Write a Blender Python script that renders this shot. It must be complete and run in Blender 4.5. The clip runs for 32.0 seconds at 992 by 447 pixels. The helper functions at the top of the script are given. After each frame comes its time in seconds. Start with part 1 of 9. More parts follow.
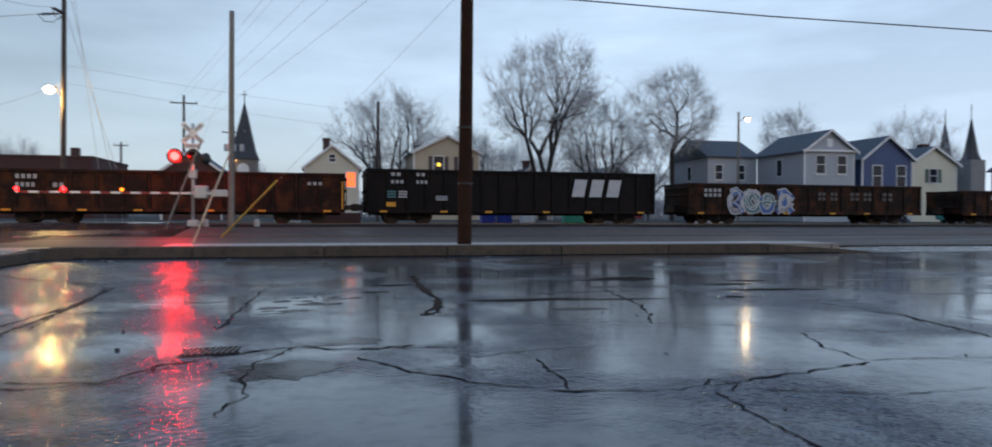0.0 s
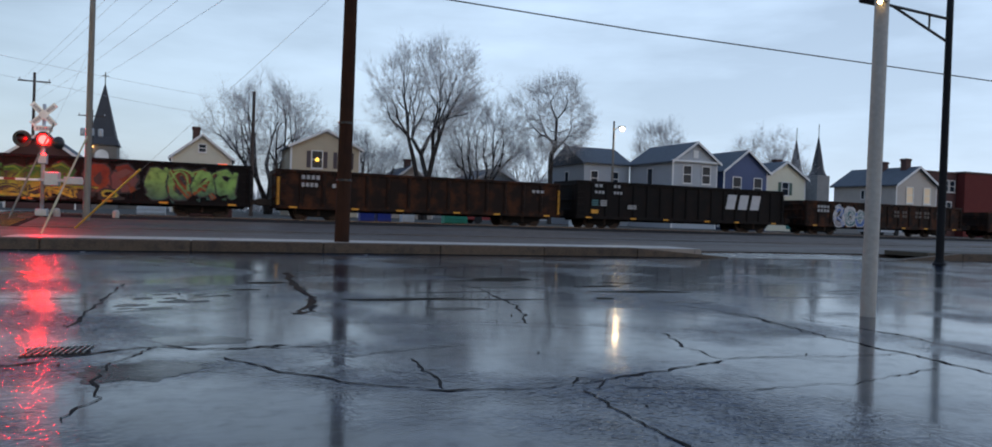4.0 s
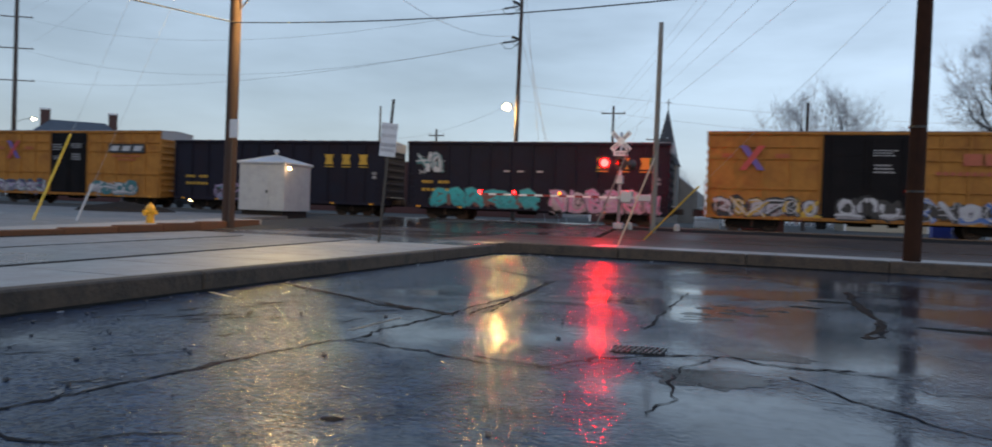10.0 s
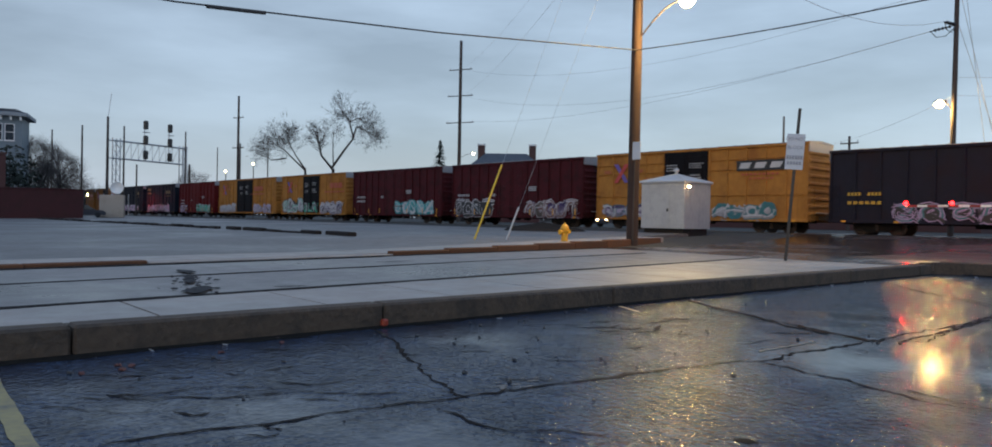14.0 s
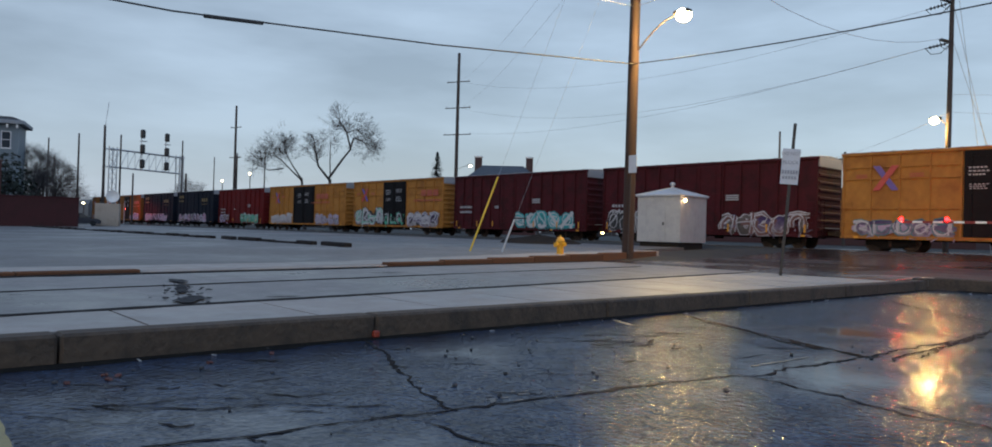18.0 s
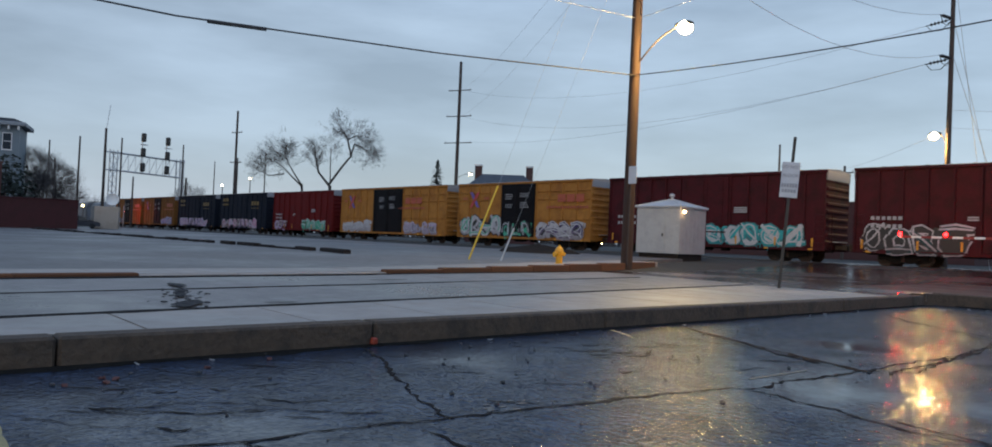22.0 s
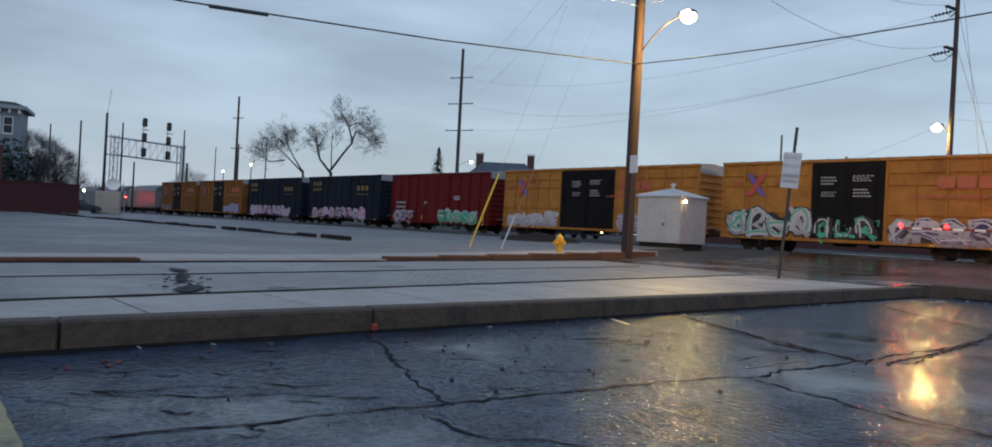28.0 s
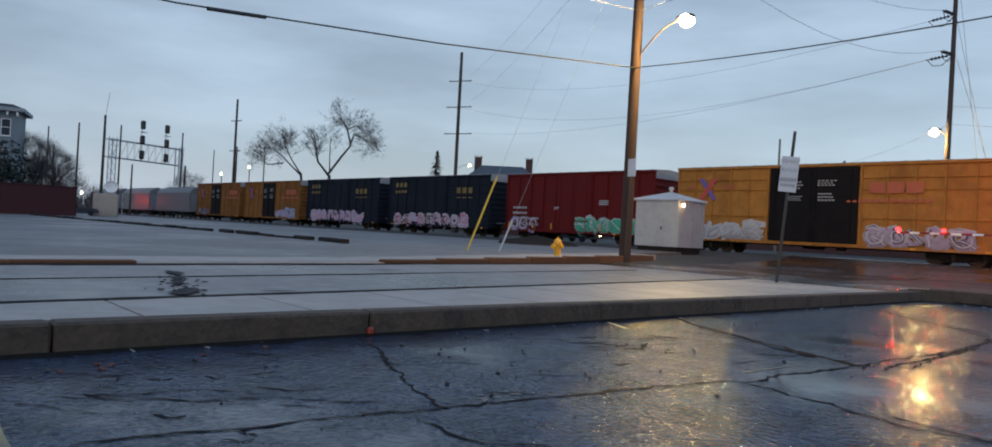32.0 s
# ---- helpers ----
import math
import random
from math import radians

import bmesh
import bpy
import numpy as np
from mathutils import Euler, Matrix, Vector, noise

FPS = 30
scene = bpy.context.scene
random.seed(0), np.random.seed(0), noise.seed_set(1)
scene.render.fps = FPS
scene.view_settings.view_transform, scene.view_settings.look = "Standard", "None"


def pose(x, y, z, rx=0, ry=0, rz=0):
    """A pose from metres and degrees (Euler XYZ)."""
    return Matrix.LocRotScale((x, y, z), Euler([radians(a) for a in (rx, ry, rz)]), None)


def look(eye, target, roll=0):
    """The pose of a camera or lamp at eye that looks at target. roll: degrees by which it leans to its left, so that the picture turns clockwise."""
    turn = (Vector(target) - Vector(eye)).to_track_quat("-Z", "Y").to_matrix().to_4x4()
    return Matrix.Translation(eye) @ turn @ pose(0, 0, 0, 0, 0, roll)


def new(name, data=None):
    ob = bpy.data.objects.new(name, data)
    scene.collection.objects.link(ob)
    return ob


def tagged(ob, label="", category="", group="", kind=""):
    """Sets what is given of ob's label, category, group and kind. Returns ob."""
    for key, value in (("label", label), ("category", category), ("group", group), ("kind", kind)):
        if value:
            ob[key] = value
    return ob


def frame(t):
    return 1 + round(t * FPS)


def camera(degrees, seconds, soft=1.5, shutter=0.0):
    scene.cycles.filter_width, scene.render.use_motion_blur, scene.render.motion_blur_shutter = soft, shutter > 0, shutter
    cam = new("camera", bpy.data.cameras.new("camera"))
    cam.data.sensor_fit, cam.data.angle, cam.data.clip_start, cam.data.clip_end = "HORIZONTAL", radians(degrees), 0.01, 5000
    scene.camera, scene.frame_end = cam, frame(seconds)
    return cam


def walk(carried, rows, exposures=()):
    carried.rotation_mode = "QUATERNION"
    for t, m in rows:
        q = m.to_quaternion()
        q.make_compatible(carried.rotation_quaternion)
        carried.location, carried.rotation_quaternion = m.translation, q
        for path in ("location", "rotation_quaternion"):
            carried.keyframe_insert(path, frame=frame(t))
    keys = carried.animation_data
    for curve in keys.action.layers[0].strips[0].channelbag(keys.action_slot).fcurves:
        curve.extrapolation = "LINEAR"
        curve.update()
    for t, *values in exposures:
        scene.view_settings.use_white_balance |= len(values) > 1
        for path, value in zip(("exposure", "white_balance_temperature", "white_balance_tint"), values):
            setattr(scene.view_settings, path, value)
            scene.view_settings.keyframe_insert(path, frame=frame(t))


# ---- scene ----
# The lens and the carried path
cam = camera(67.96, 32.0, soft=1.7, shutter=0.4)
PATH = [
    (0.0, pose(0.079, -0.005, 1.047, 89.33, -0.23, -12.77)),
    (0.5, pose(0.084, -0.006, 1.049, 88.51, -0.78, -18.08)),
    (1.0, pose(0.085, -0.017, 1.047, 88.84, -1.24, -21.82)),
    (1.5, pose(0.084, -0.007, 1.047, 89.10, -1.51, -22.71)),
    (2.0, pose(0.078, -0.027, 1.049, 89.36, -1.63, -22.97)),
    (2.5, pose(0.081, -0.024, 1.050, 89.37, -1.89, -22.83)),
    (4.5, pose(0.082, -0.029, 1.050, 89.63, -1.79, -21.16)),
    (5.0, pose(0.087, -0.029, 1.047, 90.00, -1.31, -17.20)),
    (5.5, pose(0.087, -0.022, 1.046, 90.01, -1.21, -13.80)),
    (6.0, pose(0.094, -0.018, 1.043, 90.14, -1.07, -11.24)),
    (6.5, pose(0.086, -0.021, 1.042, 89.82, -1.21, -8.04)),
    (7.0, pose(0.074, -0.049, 1.042, 89.64, -1.51, -2.48)),
    (7.5, pose(0.069, -0.036, 1.041, 89.71, -1.20, 1.77)),
    (8.0, pose(0.035, 0.002, 1.044, 89.56, -1.69, 5.32)),
    (8.5, pose(-0.002, 0.031, 1.042, 89.52, -2.36, 7.14)),
    (9.0, pose(-0.038, 0.053, 1.045, 89.49, -1.95, 8.44)),
    (9.5, pose(-0.049, 0.050, 1.044, 89.40, -2.43, 12.74)),
    (10.0, pose(-0.026, 0.055, 1.049, 89.13, -2.09, 18.91)),
    (10.5, pose(-0.027, 0.056, 1.045, 89.48, -1.86, 23.98)),
    (11.0, pose(-0.036, 0.054, 1.046, 89.54, -2.40, 29.18)),
    (11.5, pose(-0.028, 0.040, 1.044, 89.09, -2.02, 34.01)),
    (12.0, pose(-0.036, 0.025, 1.038, 88.89, -2.09, 37.86)),
    (12.5, pose(-0.027, 0.008, 1.044, 89.24, -2.24, 40.50)),
    (13.0, pose(-0.022, -0.014, 1.050, 89.30, -1.49, 43.18)),
    (13.5, pose(-0.028, -0.019, 1.054, 89.79, -1.09, 47.20)),
    (14.0, pose(-0.037, -0.024, 1.053, 89.64, -1.06, 49.26)),
    (14.5, pose(-0.032, -0.016, 1.055, 89.63, -1.11, 49.64)),
    (15.0, pose(-0.037, -0.012, 1.053, 89.98, -1.22, 49.59)),
    (15.5, pose(-0.043, -0.001, 1.057, 90.04, -1.18, 49.67)),
    (17.5, pose(-0.035, 0.015, 1.049, 90.80, -1.37, 49.34)),
    (18.0, pose(-0.037, 0.017, 1.051, 90.59, -1.58, 48.99)),
    (18.5, pose(-0.032, 0.019, 1.054, 90.62, -1.66, 48.92)),
    (19.0, pose(-0.014, 0.023, 1.049, 90.65, -1.73, 48.61)),
    (19.5, pose(-0.036, 0.009, 1.053, 90.89, -1.69, 48.33)),
    (20.0, pose(-0.021, 0.003, 1.050, 91.57, -2.36, 48.26)),
    (20.5, pose(-0.025, 0.002, 1.051, 92.25, -2.67, 48.49)),
    (21.0, pose(-0.018, -0.001, 1.052, 91.97, -2.99, 47.87)),
    (21.5, pose(-0.012, 0.001, 1.051, 91.61, -2.91, 48.36)),
    (22.0, pose(-0.027, 0.004, 1.052, 91.27, -2.43, 48.92)),
    (22.5, pose(-0.031, -0.000, 1.052, 91.10, -2.26, 48.94)),
    (23.0, pose(-0.016, -0.006, 1.050, 91.01, -2.33, 49.17)),
    (23.5, pose(-0.017, 0.001, 1.050, 91.27, -2.41, 49.40)),
    (24.0, pose(-0.031, -0.010, 1.051, 91.40, -2.67, 49.42)),
    (24.5, pose(-0.023, -0.002, 1.051, 91.61, -2.48, 49.11)),
    (25.0, pose(0.000, -0.001, 1.049, 91.61, -2.50, 48.81)),
    (25.5, pose(-0.030, -0.018, 1.056, 91.50, -2.19, 48.89)),
    (27.5, pose(-0.029, -0.020, 1.055, 90.75, -2.76, 48.71)),
    (28.0, pose(-0.011, -0.010, 1.049, 90.34, -2.92, 48.97)),
    (28.5, pose(-0.022, -0.017, 1.046, 90.33, -3.01, 48.95)),
    (29.0, pose(-0.023, -0.017, 1.052, 90.52, -2.86, 49.11)),
    (29.5, pose(-0.017, -0.010, 1.051, 90.77, -2.80, 49.04)),
    (30.0, pose(-0.021, -0.010, 1.050, 90.80, -2.71, 48.97)),
    (30.5, pose(-0.029, -0.007, 1.050, 90.81, -2.87, 48.94)),
    (31.0, pose(-0.031, 0.005, 1.051, 90.64, -2.71, 49.18)),
    (31.5, pose(-0.025, 0.011, 1.048, 90.65, -2.89, 49.09)),
    (32.0, pose(-0.021, 0.020, 1.048, 90.61, -3.05, 48.84)),
]
walk(cam, PATH)

# Dusk light: an overcast sky, a broad weak sun behind the clouds
world = bpy.data.worlds.new("dusk_sky")
scene.world = world
world.use_nodes = True
wn, wl = world.node_tree.nodes, world.node_tree.links
wn.clear()
w_out = wn.new("ShaderNodeOutputWorld")
w_bg = wn.new("ShaderNodeBackground")
w_sky = wn.new("ShaderNodeTexSky")
w_sky.sky_type, w_sky.sun_disc = "NISHITA", False
w_sky.sun_elevation, w_sky.sun_rotation = radians(6), radians(160)
w_geo = wn.new("ShaderNodeTexCoord")
w_map = wn.new("ShaderNodeMapping")
w_map.inputs["Scale"].default_value = (1.5, 1.5, 6.5)
w_noise = wn.new("ShaderNodeTexNoise")
w_noise.inputs["Scale"].default_value = 1.5
w_noise.inputs["Detail"].default_value = 8
w_noise.inputs["Roughness"].default_value = 0.52
w_ramp = wn.new("ShaderNodeValToRGB")
w_ramp.color_ramp.elements[0].position, w_ramp.color_ramp.elements[0].color = 0.36, (0.27, 0.35, 0.47, 1)
w_ramp.color_ramp.elements[1].position, w_ramp.color_ramp.elements[1].color = 0.64, (0.47, 0.60, 0.78, 1)
w_sep = wn.new("ShaderNodeSeparateXYZ")
w_hor = wn.new("ShaderNodeMapRange")
w_hor.inputs["From Min"].default_value, w_hor.inputs["From Max"].default_value = 0.0, 0.30
w_hor.inputs["To Min"].default_value, w_hor.inputs["To Max"].default_value = 0.55, 0.0
w_mix = wn.new("ShaderNodeMixRGB")
w_mix.inputs["Color2"].default_value = (0.44, 0.55, 0.72, 1)
w_side = wn.new("ShaderNodeMapRange")
w_side.inputs["From Min"].default_value, w_side.inputs["From Max"].default_value = -0.4, 0.7
w_side.inputs["To Min"].default_value, w_side.inputs["To Max"].default_value = 0.88, 1.56
w_mul = wn.new("ShaderNodeMixRGB")
w_mul.blend_type = "MULTIPLY"
w_mul.inputs["Fac"].default_value = 1
w_top = wn.new("ShaderNodeMapRange")
w_top.inputs["From Min"].default_value, w_top.inputs["From Max"].default_value = 0.28, 0.75
w_top.inputs["To Min"].default_value, w_top.inputs["To Max"].default_value = 0.0, 0.75
w_zen = wn.new("ShaderNodeMixRGB")
w_zen.inputs["Color2"].default_value = (0.25, 0.43, 0.82, 1)
w_add = wn.new("ShaderNodeMixRGB")
w_add.inputs["Fac"].default_value = 0.04
wl.new(w_geo.outputs["Generated"], w_map.inputs["Vector"])
wl.new(w_map.outputs["Vector"], w_noise.inputs["Vector"])
wl.new(w_noise.outputs["Fac"], w_ramp.inputs["Fac"])
wl.new(w_geo.outputs["Generated"], w_sep.inputs["Vector"])
wl.new(w_sep.outputs["Z"], w_hor.inputs["Value"])
wl.new(w_sep.outputs["X"], w_side.inputs["Value"])
wl.new(w_hor.outputs["Result"], w_mix.inputs["Fac"])
wl.new(w_ramp.outputs["Color"], w_mix.inputs["Color1"])
wl.new(w_mix.outputs["Color"], w_mul.inputs["Color1"])
wl.new(w_side.outputs["Result"], w_mul.inputs["Color2"])
wl.new(w_sep.outputs["Z"], w_top.inputs["Value"])
wl.new(w_top.outputs["Result"], w_zen.inputs["Fac"])
wl.new(w_mul.outputs["Color"], w_zen.inputs["Color1"])
wl.new(w_zen.outputs["Color"], w_add.inputs["Color1"])
wl.new(w_sky.outputs["Color"], w_add.inputs["Color2"])
wl.new(w_add.outputs["Color"], w_bg.inputs["Color"])
w_bg.inputs["Strength"].default_value = 1.0
wl.new(w_bg.outputs["Background"], w_out.inputs["Surface"])

sun = new("sun", bpy.data.lights.new("sun", "SUN"))
sun.data.energy, sun.data.angle, sun.data.color = 0.25, radians(60), (0.86, 0.92, 1.0)
sun.matrix_world = look((20, -40, 60), (0, 10, 0))


def point_lamp(name, at, watts, colour, radius=0.12):
    lamp = new(name, bpy.data.lights.new(name, "POINT"))
    lamp.data.energy, lamp.data.color, lamp.data.shadow_soft_size = watts, colour, radius
    lamp.location = at
    return lamp


point_lamp("street_light_glow", (-15.35, 21.8, 8.30), 1950, (1.0, 0.66, 0.22))
point_lamp("street_light_glow", (-15.95, 47.85, 7.78), 1050, (1.0, 0.62, 0.19), 0.25)
point_lamp("shed_light_glow", (-20.8, 30.0, 2.75), 6, (1.0, 0.60, 0.28), 0.05)
point_lamp("street_light_glow", (36.85, 59.7, 9.35), 90, (1.0, 0.68, 0.30))
# Materials
MATS = {}


def nodes_of(name):
    m = bpy.data.materials.new(name)
    m.use_nodes = True
    nt = m.node_tree
    return m, nt.nodes, nt.links, nt.nodes["Principled BSDF"]


def link_coord(n, l, scale, generated=False):
    tc = n.new("ShaderNodeTexCoord")
    mp = n.new("ShaderNodeMapping")
    mp.inputs["Scale"].default_value = scale
    l.new(tc.outputs["Object"], mp.inputs["Vector"])
    return mp


def mat(name, colour, rough=0.7, metal=0.0, grain=(6, 6, 6), vary=0.35, stain=None, stain_amt=0.4, bump=0.15, spec=0.5, stain_scale=0.6, rand=0.0):
    """A surface with grain at two scales: fine variation, broad stains in a second colour, and fine relief."""
    if name in MATS:
        return MATS[name]
    m, n, l, b = nodes_of(name)
    mp = link_coord(n, l, grain)
    fine = n.new("ShaderNodeTexNoise")
    fine.inputs["Scale"].default_value, fine.inputs["Detail"].default_value = 3.0, 6
    l.new(mp.outputs["Vector"], fine.inputs["Vector"])
    mp2 = link_coord(n, l, (stain_scale, stain_scale, stain_scale))
    broad = n.new("ShaderNodeTexNoise")
    broad.inputs["Scale"].default_value, broad.inputs["Detail"].default_value, broad.inputs["Roughness"].default_value = 1.6, 8, 0.62
    l.new(mp2.outputs["Vector"], broad.inputs["Vector"])
    base = n.new("ShaderNodeMixRGB")
    c = Vector(colour[:3])
    base.inputs["Color1"].default_value = (*(c * (1 - vary)), 1)
    base.inputs["Color2"].default_value = (*(c * (1 + vary)), 1)
    l.new(fine.outputs["Fac"], base.inputs["Fac"])
    ramp = n.new("ShaderNodeValToRGB")
    ramp.color_ramp.elements[0].position, ramp.color_ramp.elements[1].position = 0.46, 0.70
    ramp.color_ramp.elements[0].color, ramp.color_ramp.elements[1].color = (0, 0, 0, 1), (stain_amt, stain_amt, stain_amt, 1)
    l.new(broad.outputs["Fac"], ramp.inputs["Fac"])
    mix = n.new("ShaderNodeMixRGB")
    mix.inputs["Color2"].default_value = (*(stain or tuple(c * 0.55)), 1)
    l.new(ramp.outputs["Color"], mix.inputs["Fac"])
    l.new(base.outputs["Color"], mix.inputs["Color1"])
    last = mix.outputs["Color"]
    if rand:
        info = n.new("ShaderNodeObjectInfo")
        hsv = n.new("ShaderNodeHueSaturation")
        mr = n.new("ShaderNodeMapRange")
        mr.inputs["To Min"].default_value, mr.inputs["To Max"].default_value = 1 - rand, 1 + rand
        l.new(info.outputs["Random"], mr.inputs["Value"])
        l.new(mr.outputs["Result"], hsv.inputs["Value"])
        l.new(last, hsv.inputs["Color"])
        last = hsv.outputs["Color"]
    l.new(last, b.inputs["Base Color"])
    rr = n.new("ShaderNodeMapRange")
    rr.inputs["To Min"].default_value, rr.inputs["To Max"].default_value = max(0.02, rough - 0.12), min(1, rough + 0.12)
    l.new(fine.outputs["Fac"], rr.inputs["Value"])
    l.new(rr.outputs["Result"], b.inputs["Roughness"])
    b.inputs["Metallic"].default_value = metal
    b.inputs["Specular IOR Level"].default_value = spec
    if bump:
        bp = n.new("ShaderNodeBump")
        bp.inputs["Strength"].default_value, bp.inputs["Distance"].default_value = bump, 0.02
        l.new(fine.outputs["Fac"], bp.inputs["Height"])
        l.new(bp.outputs["Normal"], b.inputs["Normal"])
    MATS[name] = m
    return m


def wet(name, dry, film, rough_dry=0.34, rough_wet=0.06, scale=0.30, cover=(0.42, 0.62), bump=0.25, fine=26.0, pitch=(1, 1, 1), spots=(0.4, 0.4, 0.4), lean=0.0, spec=0.5, keep=0.12, glint=0.0, film_gloss=0.0):
    """Wet paving: rough aggregate with a water film that lies in shallow hollows."""
    m, n, l, b = nodes_of(name)
    mp = link_coord(n, l, (1, 1, 1))
    agg = n.new("ShaderNodeTexNoise")
    agg.inputs["Scale"].default_value, agg.inputs["Detail"].default_value, agg.inputs["Roughness"].default_value = fine, 2.5 if film_gloss else 5, 0.5 if film_gloss else 0.7
    l.new(mp.outputs["Vector"], agg.inputs["Vector"])
    mp2 = link_coord(n, l, pitch)
    pool = n.new("ShaderNodeTexNoise")
    pool.inputs["Scale"].default_value, pool.inputs["Detail"].default_value, pool.inputs["Roughness"].default_value = scale, 2.5 if film_gloss else 7, 0.5
    l.new(mp2.outputs["Vector"], pool.inputs["Vector"])
    rmp = n.new("ShaderNodeMapRange")
    rmp.inputs["From Min"].default_value, rmp.inputs["From Max"].default_value = cover
    low = n.new("ShaderNodeSeparateXYZ")
    l.new(mp.outputs["Vector"], low.inputs["Vector"])
    tip = n.new("ShaderNodeMath")
    tip.operation = "MULTIPLY"
    tip.inputs[1].default_value = lean
    cap = n.new("ShaderNodeClamp")
    cap.inputs["Min"].default_value, cap.inputs["Max"].default_value = -8.0, 0.8
    l.new(low.outputs["X"], cap.inputs["Value"])
    l.new(cap.outputs["Result"], tip.inputs[0])
    tot = n.new("ShaderNodeMath")
    tot.operation = "ADD"
    l.new(pool.outputs["Fac"], tot.inputs[0])
    l.new(tip.outputs["Value"], tot.inputs[1])
    mid = n.new("ShaderNodeTexNoise")
    mid.inputs["Scale"].default_value, mid.inputs["Detail"].default_value, mid.inputs["Roughness"].default_value = 2.2, 6, 0.65
    l.new(mp.outputs["Vector"], mid.inputs["Vector"])
    ragged = n.new("ShaderNodeMath")
    ragged.operation = "MULTIPLY_ADD"
    ragged.inputs[1].default_value = 0.14 if film_gloss else 0.30
    l.new(mid.outputs["Fac"], ragged.inputs[0])
    l.new(tot.outputs["Value"], ragged.inputs[2])
    even = n.new("ShaderNodeMath")
    even.operation = "SUBTRACT"
    even.inputs[1].default_value = 0.07 if film_gloss else 0.15
    l.new(ragged.outputs["Value"], even.inputs[0])
    l.new(even.outputs["Value"], rmp.inputs["Value"])
    col = n.new("ShaderNodeMixRGB")
    col.inputs["Color1"].default_value, col.inputs["Color2"].default_value = (*dry, 1), (*film, 1)
    l.new(rmp.outputs["Result"], col.inputs["Fac"])
    tone = n.new("ShaderNodeMixRGB")
    tone.blend_type = "MULTIPLY"
    tone.inputs["Fac"].default_value = 0.7
    shade = n.new("ShaderNodeValToRGB")
    shade.color_ramp.elements[0].position, shade.color_ramp.elements[1].position = 0.35, 0.68
    shade.color_ramp.elements[0].color = (*spots, 1)
    l.new(mid.outputs["Fac"], shade.inputs["Fac"])
    l.new(col.outputs["Color"], tone.inputs["Color1"])
    l.new(shade.outputs["Color"], tone.inputs["Color2"])
    l.new(tone.outputs["Color"], b.inputs["Base Color"])
    rr = n.new("ShaderNodeMapRange")
    rr.inputs["To Min"].default_value, rr.inputs["To Max"].default_value = rough_dry, rough_wet
    l.new(rmp.outputs["Result"], rr.inputs["Value"])
    grit = n.new("ShaderNodeMath")
    grit.operation = "MULTIPLY_ADD"
    grit.inputs[1].default_value = glint
    l.new(agg.outputs["Fac"], grit.inputs[0])
    l.new(rr.outputs["Result"], grit.inputs[2])
    level = n.new("ShaderNodeMath")
    level.operation = "SUBTRACT"
    level.inputs[1].default_value = 0.5 * glint
    level.use_clamp = True
    l.new(grit.outputs["Value"], level.inputs[0])
    l.new(level.outputs["Value"], b.inputs["Roughness"])
    amt = n.new("ShaderNodeMapRange")
    amt.inputs["From Max"].default_value = 0.62 if film_gloss else 1.0
    amt.inputs["To Min"].default_value, amt.inputs["To Max"].default_value = bump, bump * keep
    l.new(rmp.outputs["Result"], amt.inputs["Value"])
    add = n.new("ShaderNodeMath")
    add.operation = "MULTIPLY_ADD"
    add.inputs[1].default_value = 0.35 if film_gloss else 2.0
    l.new(mid.outputs["Fac"], add.inputs[0])
    l.new(agg.outputs["Fac"], add.inputs[2])
    bp = n.new("ShaderNodeBump")
    bp.inputs["Distance"].default_value = 0.020 if film_gloss else 0.012
    l.new(amt.outputs["Result"], bp.inputs["Strength"])
    l.new(add.outputs["Value"], bp.inputs["Height"])
    l.new(bp.outputs["Normal"], b.inputs["Normal"])
    b.inputs["Specular IOR Level"].default_value = spec
    if film_gloss:
        # silt in the pits dulls the stone
        pits = n.new("ShaderNodeTexNoise")
        pits.inputs["Scale"].default_value, pits.inputs["Detail"].default_value, pits.inputs["Roughness"].default_value = 5.5, 7, 0.68
        l.new(mp.outputs["Vector"], pits.inputs["Vector"])
        dull = n.new("ShaderNodeMapRange")
        dull.inputs["From Min"].default_value, dull.inputs["From Max"].default_value = 0.36, 0.52
        dull.inputs["To Min"].default_value, dull.inputs["To Max"].default_value = spec * 0.35, spec
        l.new(pits.outputs["Fac"], dull.inputs["Value"])
        sheen = n.new("ShaderNodeMapRange")
        sheen.inputs["To Min"].default_value, sheen.inputs["To Max"].default_value = 0.45, 1.0
        l.new(rmp.outputs["Result"], sheen.inputs["Value"])
        both = n.new("ShaderNodeMath")
        both.operation = "MULTIPLY"
        l.new(dull.outputs["Result"], both.inputs[0])
        l.new(sheen.outputs["Result"], both.inputs[1])
        l.new(both.outputs["Value"], b.inputs["Specular IOR Level"])
        # dark pits between the stones
        speck = n.new("ShaderNodeTexNoise")
        speck.inputs["Scale"].default_value, speck.inputs["Detail"].default_value, speck.inputs["Roughness"].default_value = 17.0, 5, 0.7
        l.new(mp.outputs["Vector"], speck.inputs["Vector"])
        hole = n.new("ShaderNodeMapRange")
        hole.inputs["From Min"].default_value, hole.inputs["From Max"].default_value = 0.36, 0.50
        hole.inputs["To Min"].default_value = 0.30
        l.new(speck.outputs["Fac"], hole.inputs["Value"])
        pitted = n.new("ShaderNodeMixRGB")
        pitted.blend_type = "MULTIPLY"
        pitted.inputs["Fac"].default_value = 1.0
        l.new(tone.outputs["Color"], pitted.inputs["Color1"])
        l.new(hole.outputs["Result"], pitted.inputs["Color2"])
